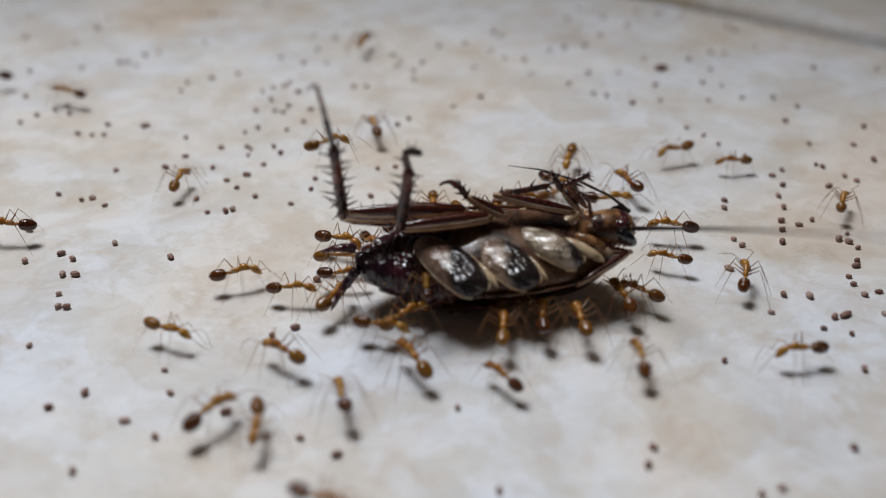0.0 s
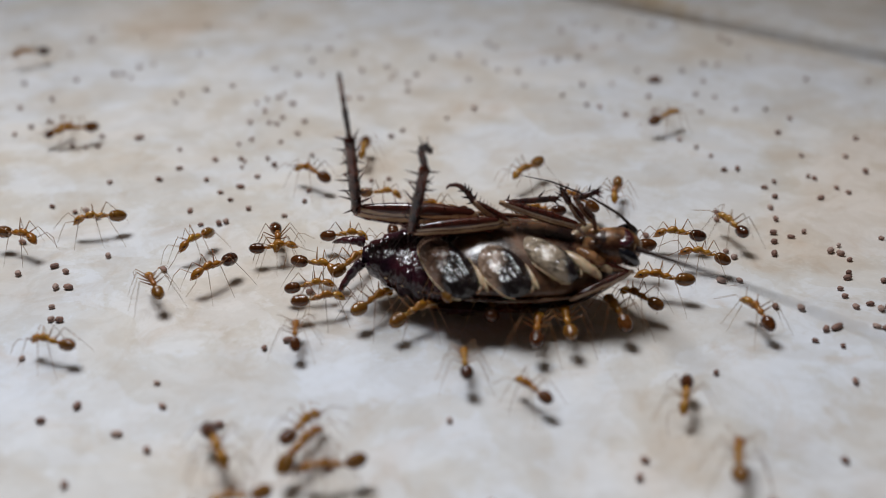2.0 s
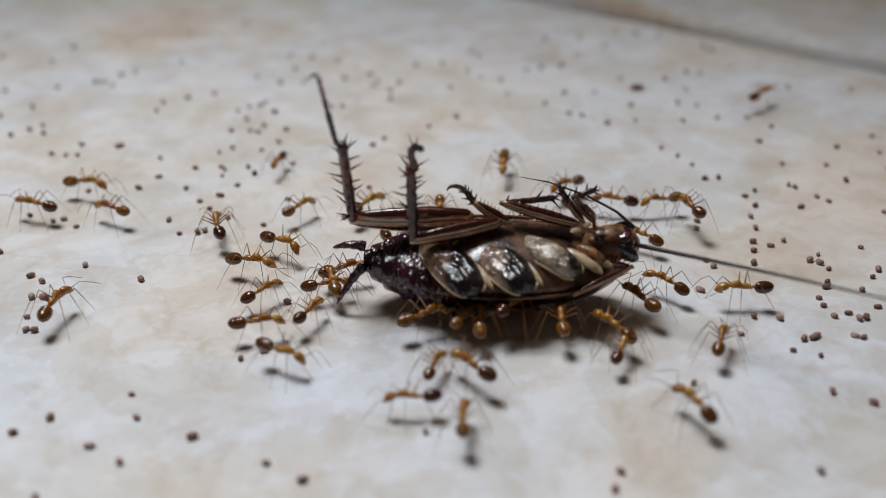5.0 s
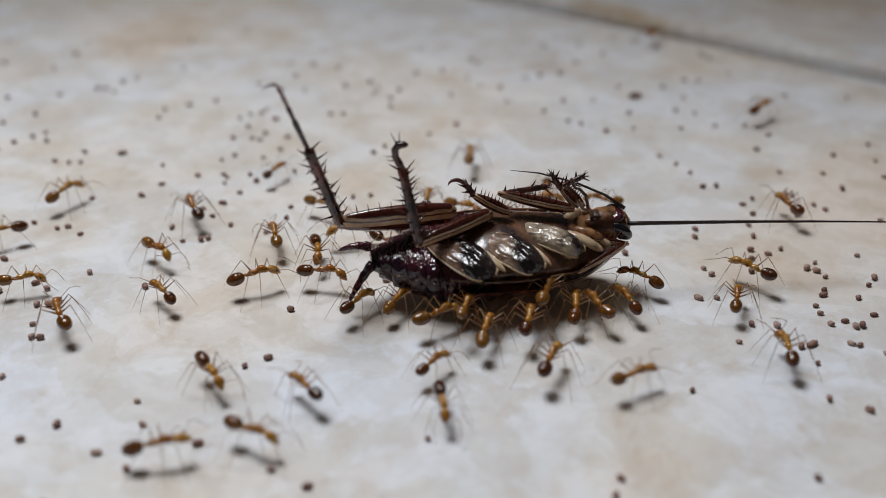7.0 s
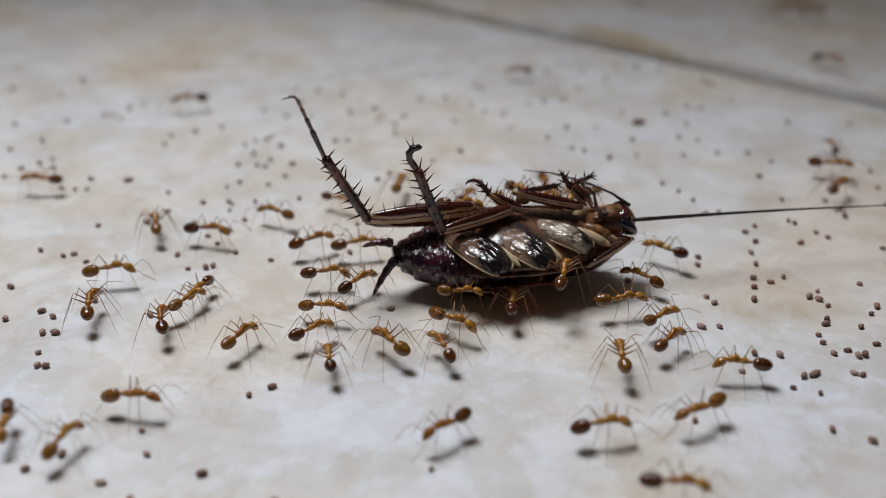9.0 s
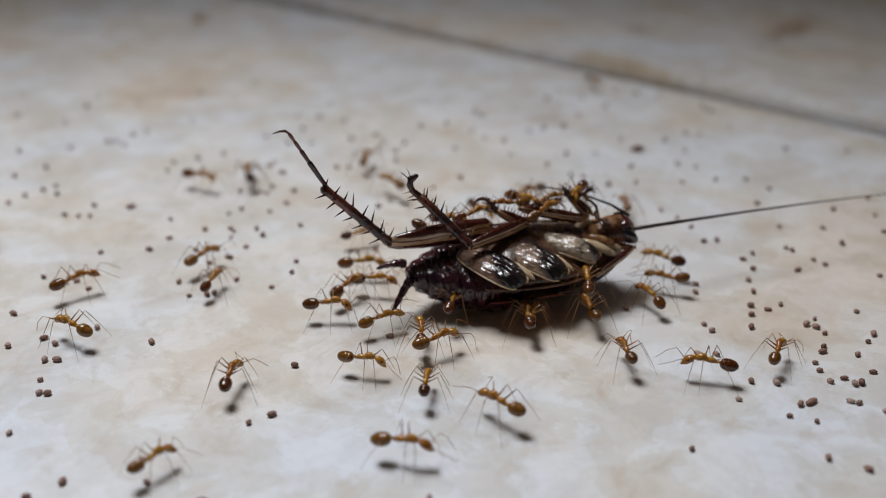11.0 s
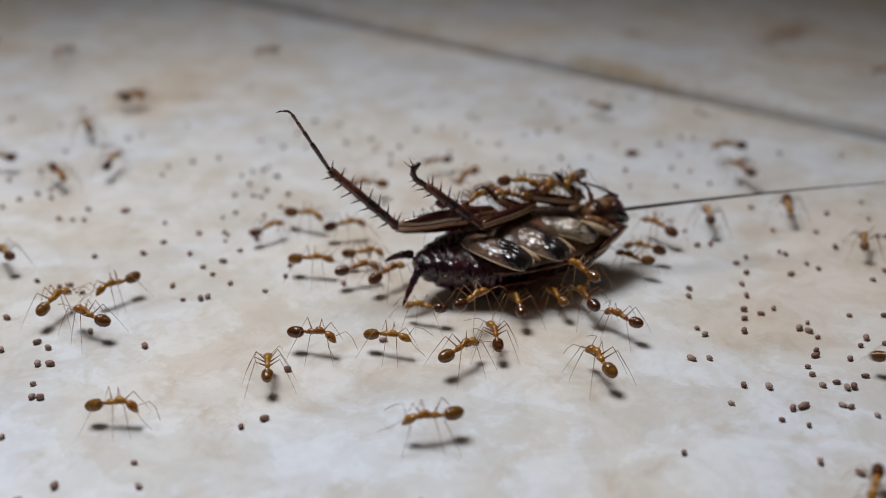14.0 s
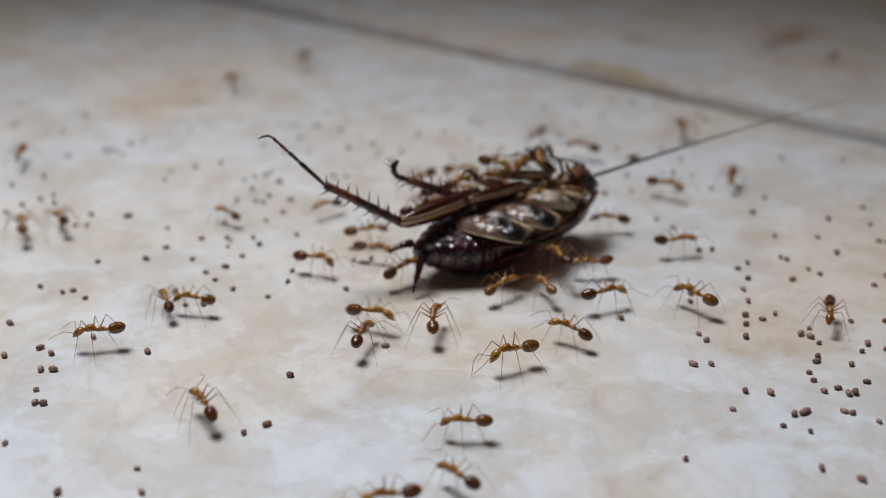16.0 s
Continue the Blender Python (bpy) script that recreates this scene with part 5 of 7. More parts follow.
        [(0, -15.9, -12.6, 21), (0.17, -14.1, -11.5, 73), (0.33, -12.3, -10.4, 125), (0.5, -10.5, -9.3, 176), (0.75, -9.8, -7.5, 250), (1, -9.1, -5.8, 324), (1.5, -10.0, -3.2, 338), (2, -8.6, -5.5, 365), (2.5, -6.5, -6.3, 437), (2.75, -7.1, -9.4, 384), (3, -7.7, -12.6, 330), (3.5, -7.9, -10.4, 354), (4, -8.4, -11.0, 349), (5.25, -7.6, -11.2, 387), (6.5, -6.9, -11.4, 426), (7, -5.8, -12.1, 417), (7.5, -5.6, -11.7, 421), (8, -6.1, -11.2, 425), (8.5, -9.0, -13.8, 445), (9, -9.2, -12.2, 398), (9.5, -3.0, -7.8, 398), (9.7, -3.4, -5.7, 442), (11.8, 2.4, -5.1, 426, 1.0), (12, 1.9, -5.2, 417, 1.0), (12.5, 0.2, -4.2, 452, 2.0), (13, -1.2, -1.2, 453, 2.0), (13.25, -3.8, 1.3, 415, 1.0), (13.5, -6.4, 3.8, 376), (14, -6.3, 4.7, 369), (14.5, -6.4, 7.0, 371), (15, -2.8, 9.1, 358), (15.5, -5.7, 6.8, 332), (16, -5.8, 6.7, 347)],
        [(0, -9.2, -8.3, -21), (0.5, -9.0, -8.3, -15), (1, -9.1, -8.6, -2), (1.5, -8.9, -8.2, -2), (2, -10.2, -10.2, -23), (2.5, -7.6, -11.0, 12), (3, -8.6, -11.8, -30), (3.5, -11.5, -7.5, -27), (4, -11.8, -6.1, -37), (6.5, -11.2, -4.3, -26), (7, -9.5, -5.4, -79), (7.5, -8.6, -4.3, -12), (8, -6.6, -8.2, 9), (8.5, -6.9, -6.8, 19), (9, -9.0, -4.3, 6), (9.5, -9.1, -3.9, 16), (9.7, -9.4, -3.7, 16), (11.8, -6.9, -5.6, -5), (12, -6.3, -5.6, 3), (12.5, -6.0, -5.2, 5), (13, -5.5, -5.0, -5), (13.5, -6.8, -4.1, -1), (14, -6.6, 1.8, 23), (14.5, -4.8, 4.6, 40), (15, -4.9, 5.5, 22), (15.5, -10.2, 4.2, -30), (16, -10.6, 4.4, -18)],
        [(0, -9.1, -10.5, -11), (0.5, -9.1, -10.2, -12), (0.75, -4.6, -13.3, -51, 2.0), (1, -0.0, -16.4, -91, 4.0), (1.5, -0.4, -17.0, -90, 3.0), (1.67, -0.7, -16.5, -150, 2.7), (1.83, -1.0, -16.0, -210, 2.3), (2, -1.2, -15.6, -270, 2.0), (2.17, -0.7, -15.8, -216, 2.0), (2.33, -0.1, -16.0, -163, 2.0), (2.5, 0.5, -16.2, -110, 2.0), (3, 2.3, -15.9, -79, 4.0), (3.5, 1.5, -17.7, -98, 4.0), (3.75, 2.6, -13.8, -169, 4.0), (4, 3.7, -9.9, -239, 4.0), (6.5, -3.7, -11.3, -287), (7, -3.1, -11.9, -301), (7.5, -2.9, -10.5, -292), (8, -3.3, -10.4, -291), (8.5, -4.2, -12.1, -328), (9, -8.8, -9.3, -373), (9.5, -6.0, -6.8, -334), (9.7, -6.9, -7.0, -339), (11.8, -3.6, -6.4, -330), (12, -3.7, -6.2, -324), (12.5, -3.1, -5.7, -315), (13, -4.1, -5.6, -293), (13.5, -5.5, -6.7, -295), (13.75, -4.5, -7.9, -338), (14, -3.6, -9.1, -380), (14.5, -3.8, -8.1, -315), (14.75, -2.4, -7.6, -352), (15, -1.0, -7.2, -390), (15.5, 2.8, -4.4, -337), (16, 4.9, 0.1, -320)],
        [(0, -8.6, -12.7, 4), (0.5, -8.7, -12.3, 4), (1, -8.6, -12.1, 15), (1.5, -15.4, -7.4, -14), (2, -13.7, -7.2, 14), (2.5, -9.5, -13.9, 49), (3, -7.1, -15.0, 41), (3.5, -6.5, -13.9, 27), (4, -9.0, -14.1, 43), (6.5, -8.4, -15.4, 94), (7, -8.7, -22.1, 129), (7.43, -8.7, -31.0, 199), (7.87, -8.7, -40.0, 270), (10.18, -6.2, -40.0, 210), (12.5, -3.7, -40.0, 150), (14.81, -1.2, -40.0, 90), (15.5, -1.2, -25.0, 50), (15.75, -0.1, -24.6, 93), (16, 0.9, -24.2, 136)],
        [(0, -8.9, -15.5, 64), (0.5, -9.4, -14.0, 92), (1, -9.1, -13.8, 82), (1.5, -8.4, -11.8, 79), (2, -7.9, -9.6, 57), (2.5, -2.5, -16.4, 47), (3, -2.1, -16.4, 45), (3.5, -1.9, -16.4, 43), (4, -1.5, -15.8, 36), (6.5, -0.3, -15.3, 31), (7, -0.1, -14.2, 33), (7.5, -5.5, -9.0, 14), (8, 0.9, -12.3, 40), (8.5, 0.9, -11.8, 32, 1.0), (9, 0.6, -11.6, -34), (9.5, 1.0, -11.3, -49), (9.7, -0.4, -10.7, -13), (11.8, -0.4, -9.5, 37), (12, 0.2, -9.3, 25), (12.5, 1.0, -12.4, -26), (13, 2.3, -9.7, 2), (13.5, 2.7, -12.6, 66), (14, 1.7, -10.9, 45), (14.5, 4.0, -11.8, 32), (14.75, 4.6, -10.7, -30), (15, 5.1, -9.5, -93), (15.5, 5.6, -10.1, -146), (16, 4.8, -10.6, -156)],
        [(0, -5.5, -19.3, -13), (0.5, -9.1, -16.9, 28), (1, -8.4, -18.6, 8), (1.5, -8.2, -15.9, 14), (2, -9.5, -14.5, 15), (2.5, -7.8, -18.9, 80), (2.75, -6.2, -19.6, 128), (3, -4.6, -20.2, 177), (3.5, -15.4, -22.0, 185), (3.67, -14.5, -20.0, 131), (3.83, -13.6, -18.0, 77), (4, -12.6, -16.0, 23), (6.5, -11.6, -18.5, -2), (7, -10.8, -26.9, -29), (7.5, -7.1, -32.1, -23), (8, -7.0, -30.0, 20), (8.19, -7.0, -35.0, -35), (8.37, -7.0, -40.0, -90), (10.45, -6.1, -40.0, -150), (12.52, -5.3, -40.0, -210), (14.59, -4.4, -40.0, -270), (15.5, -4.4, -21.4, -324), (15.67, -4.0, -23.1, -273), (15.83, -3.6, -24.8, -222), (16, -3.2, -26.4, -171)],
        [(0, -4.1, -18.0, 39), (0.5, -4.0, -17.3, 37), (1, -3.5, -16.9, 41), (1.5, -3.3, -16.9, 45), (2, -3.1, -16.2, 38), (2.5, 2.1, -19.0, 39), (3, 1.4, -18.3, 85), (3.5, 1.6, -17.8, 84), (4, 2.7, -16.0, 83), (6.5, 1.8, -15.6, 94), (7, 2.8, -15.9, 74), (7.5, -0.0, -16.4, 56), (8, 1.2, -15.8, 64), (8.5, 3.9, -16.0, 82), (9, -4.2, -13.8, 127), (9.25, -3.4, -13.5, 67), (9.5, -2.7, -13.3, 6), (9.7, 2.3, -16.3, -22), (11.8, -4.6, -22.8, 4), (12, -2.7, -20.9, 38), (12.5, -0.8, -21.2, 57), (13, 6.3, -21.7, 79), (13.5, 12.0, -17.2, 78), (14, 11.1, -12.2, 108), (14.5, 11.6, -10.3, 39), (15, 20.6, -5.2, 32), (15.17, 20.0, -5.1, 85), (15.33, 19.3, -5.1, 139), (15.5, 18.6, -5.0, 193), (16, 19.7, -1.7, 132)],
        [(0, -3.0, -17.4, 94, 2.0), (0.5, -2.2, -16.9, 94, 2.0), (0.67, -1.9, -17.1, 152, 2.3), (0.83, -1.5, -17.3, 209, 2.7), (1, -1.2, -17.5, 266, 3.0), (1.17, -0.5, -19.7, 214, 2.0), (1.33, 0.2, -21.9, 163, 1.0), (1.5, 0.9, -24.0, 112), (2, -0.1, -21.5, 94), (2.5, -2.2, -22.8, 131), (3, -2.2, -22.8, 131), (3.5, -2.2, -23.3, 137), (4, -2.8, -23.9, 163), (6.5, -0.3, -24.3, 197), (6.75, -0.2, -24.3, 237), (7, -0.1, -24.2, 277), (7.17, 0.2, -26.0, 226), (7.33, 0.5, -27.7, 174), (7.5, 0.7, -29.4, 122), (8, -2.9, -22.0, 134), (8.5, -4.4, -17.0, 100), (9, -8.0, -15.6, 100), (9.25, -7.7, -17.3, 56), (9.5, -7.4, -18.9, 13), (9.7, -6.0, -15.6, 75), (11.8, -1.1, -14.8, 94), (12, -5.7, -11.5, 112), (12.5, -3.1, -3.0, 55), (13, -1.8, -3.0, 92, 1.0), (13.5, -1.5, -3.7, 91, 1.0), (14, -1.4, -4.6, 164), (14.97, -1.4, -22.3, 217), (15.95, -1.4, -40.0, 270), (16, -1.4, -40.0, 270)],
        [(0, 1.2, -14.7, 90), (0.5, 1.6, -14.7, 67), (1, 1.6, -15.3, 91), (1.5, 1.9, -15.9, 105, 1.0), (2, 1.8, -15.3, 85), (2.5, 2.9, -16.1, 26, 1.0), (3, 3.8, -15.3, 72, 1.0), (3.5, 5.0, -14.6, 67, 1.0), (4, 4.7, -14.8, 49, 1.0), (6.5, 5.2, -15.0, 77), (7, 5.7, -14.9, 76), (7.5, 3.6, -12.6, 79), (8, 4.1, -11.8, 76), (8.5, 5.3, -9.8, 82), (9, 4.7, -8.5, 82), (9.5, 5.7, -7.2, 82), (9.7, 6.0, -7.1, 90), (11.8, 6.0, -6.1, 93), (12, 6.1, -6.0, 96), (12.5, 6.1, -5.3, 101), (13, 5.6, -3.3, 83), (13.5, 6.1, -3.1, 91), (14, 2.6, -5.4, 47, 1.0), (14.5, 2.4, -5.3, 26), (15, 7.0, 0.1, 96), (15.5, 7.7, 2.3, 86), (16, 9.5, 3.1, 110, 1.0)],
        [(0, 1.9, -19.2, 85), (0.17, 2.1, -18.5, 144, 1.3), (0.33, 2.2, -17.9, 203, 2.7), (0.5, 2.4, -17.3, 262, 4.0), (1, 2.7, -15.6, 202, 4.0), (1.17, 3.3, -14.8, 143, 4.0), (1.33, 3.9, -14.1, 84, 4.0), (1.5, 4.5, -13.3, 25, 4.0), (2, -5.9, -14.7, 48), (2.5, -5.1, -14.9, 44), (3, -3.7, -14.9, 21), (3.5, -5.0, -13.5, 55), (4, -6.7, -11.4, 109), (6.5, -9.8, -9.5, 92), (7, -13.2, -2.4, 102), (7.25, -15.1, -0.5, 148), (7.5, -17.1, 1.3, 194), (7.75, -16.8, 1.0, 126), (8, -16.6, 0.6, 58), (8.5, -25.3, 5.7, 105), (9, -24.6, 4.6, 104), (9.5, -25.1, 3.8, 106), (9.7, -24.3, 3.4, 104), (10.75, -20.5, 3.5, 65), (11.8, -16.7, 3.5, 27), (12, -12.1, 4.6, 26), (12.5, -8.4, 6.2, 3), (12.75, -6.6, 8.5, -42), (13, -4.7, 10.7, -87), (13.5, -0.9, 21.0, -125), (14, 2.3, 21.6, -122), (14.5, 2.4, 19.2, -96), (15, 2.0, 19.3, -96), (15.5, 4.4, 18.7, -65), (16, 5.3, 16.9, -63, 2.0)],
        [(0, 4.4, -17.9, 87), (0.5, 4.9, -16.8, 88), (1, 5.0, -16.4, 86), (1.5, 4.4, -18.0, 86), (2, 4.6, -18.0, 82), (2.5, 4.6, -19.0, 39), (3, 9.4, -20.3, 74), (3.25, 10.3, -20.8, 126), (3.5, 11.2, -21.4, 179), (4, 2.9, -22.0, 121), (6.5, 1.2, -19.2, 144), (6.75, 4.0, -19.3, 106), (7, 6.8, -19.4, 67), (7.5, 4.4, -25.3, 17), (8, 10.4, -25.1, 26), (8.5, 10.3, -24.8, 47), (9, 13.0, -28.8, -8), (9.23, 13.0, -34.4, -49), (9.45, 13.0, -40.0, -90), (10.01, 14.5, -40.0, -150), (10.57, 16.1, -40.0, -210), (11.14, 17.7, -40.0, -270), (12.5, 17.7, -14.2, -321), (13, 11.8, -14.1, -308), (13.5, 15.2, -6.7, -312), (14, 11.2, -3.2, -255), (14.5, 12.2, -1.4, -267), (15, 13.2, 0.9, -270), (15.5, 13.2, 1.3, -242), (15.75, 13.2, -0.2, -292), (16, 13.1, -1.6, -341)],
        [(0, 6.7, -18.3, 98), (0.5, 7.2, -16.8, 91), (1, 6.9, -15.4, 90), (1.5, 6.3, -16.0, 94), (2, 6.5, -17.2, 93), (2.5, 5.3, -17.7, 86), (3, 5.6, -17.6, 87), (3.5, 6.2, -17.5, 89), (4, 6.8, -16.6, 89), (6.5, 8.3, -14.0, 88), (7, 7.1, -12.6, 71, 1.0), (7.5, 6.2, -12.9, 77), (8, 6.6, -11.8, 89), (8.5, 7.6, -13.8, 25), (9, 11.5, -15.6, 90), (9.5, 8.6, -15.1, 136), (9.7, 8.2, -15.2, 137), (11.8, 1.2, -19.0, 137), (12, 1.3, -17.1, 102), (12.5, 0.0, -15.7, 115), (13, 1.4, -14.3, 89), (13.5, 2.0, -17.2, 156), (14, -0.7, -19.5, 193), (14.25, -5.6, -20.1, 262), (14.5, -10.5, -20.7, 332), (15.46, -10.5, -40.0, 270), (16, -10.5, -40.0, 270)],
        [(0, 9.7, -15.5, 109), (0.5, 9.8, -15.3, 106), (1, 9.8, -15.2, 103), (1.5, 9.8, -15.5, 112), (2, 9.8, -16.0, 109), (2.5, 10.2, -16.4, 112), (3, 10.5, -16.4, 109), (3.5, 10.3, -16.5, 102), (4, 11.4, -16.7, 109), (6.5, 9.5, -15.0, 149), (7, 9.0, -13.0, 85), (7.17, 8.5, -12.6, 140, 0.3), (7.33, 8.0, -12.2, 196, 0.7), (7.5, 7.6, -11.9, 251, 1.0), (7.67, 7.8, -10.7, 193, 1.0), (7.83, 8.0, -9.5, 134, 1.0), (8, 8.2, -8.3, 75, 1.0), (8.17, 8.5, -8.7, 20, 1.3), (8.33, 8.8, -9.1, -36, 1.7), (8.5, 9.0, -9.4, -92, 2.0), (8.67, 8.8, -8.9, -35, 2.0), (8.83, 8.6, -8.4, 23, 2.0), (9, 8.4, -7.9, 80, 2.0), (9.5, 8.6, -7.2, 88, 2.0), (9.7, 8.8, -7.2, 84, 2.0), (11.8, 11.1, -3.1, 97, 2.0), (12, 11.1, -3.2, 94, 2.0), (12.17, 10.8, 0.2, 146, 2.7), (12.33, 10.5, 3.6, 199, 3.3), (12.5, 10.3, 7.0, 251, 4.0), (12.75, 13.4, 6.6, 202, 2.0), (13, 16.6, 6.3, 153), (13.5, 17.6, 8.5, 118), (14, 19.1, 10.0, 135), (14.5, 23.4, 18.2, 73), (14.67, 23.4, 19.4, 20), (14.83, 23.4, 20.5, -34), (15, 23.4, 21.7, -87), (15.17, 23.1, 18.3, -138), (15.33, 22.8, 14.9, -190), (15.5, 22.5, 11.6, -241), (15.67, 22.3, 14.6, -292), (15.83, 22.2, 17.6, -343), (16, 22.0, 20.7, -394)],
        [(0, 10.8, -14.8, 147), (0.5, 10.8, -14.3, 146), (1, 10.9, -14.7, 130), (1.5, 11.1, -14.4, 133), (2, 11.5, -14.1, 140), (2.5, 11.7, -14.2, 144), (3, 12.6, -14.1, 137), (3.25, 15.3, -18.0, 87), (3.5, 18.0, -21.9, 37), (4, 16.8, -18.3, 76), (6.5, 20.1, -17.4, 65), (7, 20.4, -11.7, 76), (7.5, 21.9, -12.2, 37), (8, 25.2, -14.0, 23), (8.17, 23.5, -13.5, 79), (8.33, 21.9, -12.9, 136), (8.5, 20.2, -12.4, 192), (8.75, 17.8, -12.8, 122), (9, 15.4, -13.3, 51), (9.5, 21.1, -5.5, 96), (9.7, 27.5, -13.7, 74), (11.8, 21.6, -2.9, 66), (12, 24.3, 0.5, 82), (12.5, 22.8, -0.0, 57), (13, 28.8, -6.3, 65), (13.5, 23.6, -11.9, -9), (14.66, 46.1, -11.9, 0), (16, 46.1, -11.9, 0)],
        [(0, 13.6, -10.2, 163), (0.17, 14.4, -10.8, 109), (0.33, 15.3, -11.3, 56), (0.5, 16.1, -11.8, 2), (0.67, 15.0, -14.4, -49), (0.83, 13.9, -17.0, -101), (1, 12.9, -19.6, -153), (1.5, 6.4, -25.3, -152), (1.75, 5.1, -24.7, -190), (2, 3.7, -24.1, -228), (2.5, 3.9, -23.4, -232), (3, 2.5, -21.9, -252), (3.5, 0.1, -21.6, -200), (4, -0.1, -21.2, -263), (6.5, -1.0, -19.6, -292), (7, -0.6, -19.4, -305), (7.52, -0.6, -29.7, -378), (8.03, -0.6, -40.0, -450), (10.11, 0.9, -40.0, -510), (12.18, 2.4, -40.0, -570), (14.26, 4.0, -40.0, -630), (14.63, 4.0, -32.1, -570), (15, 4.0, -24.1, -511), (15.25, 4.0, -25.2, -471), (15.5, 4.0, -26.3, -431), (15.95, 4.0, -40.0, -450), (16, 4.0, -40.0, -450)],
        [(0, 14.5, -6.0, 173), (0.5, 15.1, -9.0, 158), (1, 14.8, -6.4, 173), (1.5, 15.3, -6.3, 173), (2, 15.7, -5.5, 175), (2.5, 15.9, -5.2, 177), (3, 16.9, -4.3, 168), (3.5, 15.6, -3.3, 154), (4, 16.4, -2.1, 160), (6.5, 2.7, 6.3, 176), (6.75, 0.7, 5.1, 131), (7, -1.4, 3.9, 86), (7.17, -1.3, 3.0, 29), (7.33, -1.2, 2.2, -28), (7.5, -1.1, 1.4, -84), (8, -7.0, -5.8, -12), (8.5, -6.1, -4.6, 21), (9, -6.6, -5.4, 47), (9.5, -6.3, -3.1, 18), (9.7, -6.2, -2.2, 18), (11.8, -4.7, -0.9, -19), (12, -4.5, -0.9, -1), (12.5, -5.8, 2.5, -1), (13, -6.3, 3.0, -1), (13.5, -8.8, 8.7, 36), (14, -8.4, 10.3, 12), (14.5, -5.9, 9.8, -18), (15, -2.1, 14.4, 42), (15.5, -1.2, 17.3, 39), (15.75, -1.0, 17.4, -1), (16, -0.7, 17.5, -42)],
        [(0, -23.6, 2.5, 84), (0.5, -24.6, 2.8, 102), (1, -24.9, 3.1, 101), (1.5, -23.1, 1.5, 36), (1.67, -22.1, -1.1, -15), (1.83, -21.0, -3.7, -66), (2, -20.0, -6.3, -118), (2.5, -21.3, -11.1, -136), (3.82, -46.5, -11.1, -180), (5.06, -45.0, -14.2, -240), (6.3, -43.5, -17.3, -300), (7.53, -42.1, -20.5, -360), (8.02, -32.3, -20.5, -294), (8.5, -22.6, -20.5, -228), (9, -22.8, -24.3, -287), (9.24, -22.8, -29.5, -341), (9.49, -22.8, -34.8, -396), (9.73, -22.8, -40.0, -450), (10.78, -22.2, -40.0, -510), (11.82, -21.6, -40.0, -570), (12.86, -21.1, -40.0, -630), (13.43, -21.1, -28.9, -675), (14, -21.1, -17.8, -721), (14.5, -15.6, -22.2, -676), (15, -17.8, -17.0, -721), (15.48, -17.8, -28.5, -766), (15.95, -17.8, -40.0, -810), (16, -17.8, -40.0, -810)],
        [(0, -34.7, -6.1, 178), (0.5, -32.7, -2.6, 164), (0.75, -28.1, -4.5, 91), (1, -23.4, -6.4, 18), (1.5, -17.6, -12.2, -18), (1.75, -17.7, -11.4, -74), (2, -17.8, -10.7, -130), (2.5, -18.1, -17.1, -94), (2.67, -17.1, -17.6, -150), (2.83, -16.2, -18.0, -206), (3, -15.2, -18.5, -263), (3.5, -19.0, -14.8, -210), (4, -16.7, -9.7, -237), (6.5, -19.5, 2.1, -260), (7, -20.6, 2.2, -245), (7.5, -24.0, 3.6, -286), (8, -25.0, 4.9, -253), (8.5, -23.9, 9.2, -198), (8.67, -22.5, 7.1, -256), (8.83, -21.1, 5.0, -315), (9, -19.6, 2.9, -373), (9.17, -21.4, 4.8, -318), (9.33, -23.1, 6.7, -263), (9.5, -24.8, 8.6, -209), (9.7, -19.2, 9.6, -254), (11.8, -20.4, 26.7, -260), (12, -19.0, 24.6, -268), (12.25, -21.0, 22.9, -213), (12.5, -23.1, 21.1, -158), (14.66, -61.6, 21.1, -180), (16, -61.6, 21.1, -180)],
        [(0, -10.2, -4.1, 30, 6.0), (0.5, -6.7, -0.6, 15), (0.75, -8.3, 1.7, 61), (1, -9.9, 4.0, 107), (1.5, -9.4, 3.9, 107), (1.75, -7.9, 2.8, 52), (2, -6.4, 1.7, -3), (2.5, -7.5, -3.4, 8), (3, -7.2, -3.8, 11), (3.5, -6.8, -2.2, 54), (4, -10.4, 1.4, 99), (5.25, -11.4, 1.1, 36), (6.5, -12.4, 0.7, -27), (7, -9.8, 2.7, -30), (7.5, -12.1, 6.0, 41), (7.75, -12.7, 1.9, -33), (8, -13.3, -2.2, -106), (8.17, -12.6, -2.4, -52), (8.33, -11.9, -2.7, 1), (8.5, -11.2, -2.9, 55), (9, -18.9, -7.9, 56), (9.5, -20.3, -5.9, 79), (9.7, -14.7, -3.8, 36), (11.8, -4.6, -17.0, -14), (12, -4.3, -16.9, 17), (12.5, -4.0, -16.9, 4), (13, -5.5, -18.4, 74), (13.5, -11.6, -10.2, 131), (14, -12.0, -12.8, 99), (14.5, -12.5, -12.8, 152), (14.75, -11.1, -11.6, 110), (15, -9.7, -10.5, 67), (15.5, -16.2, -3.7, 101), (16, -20.0, -2.4, 172)],
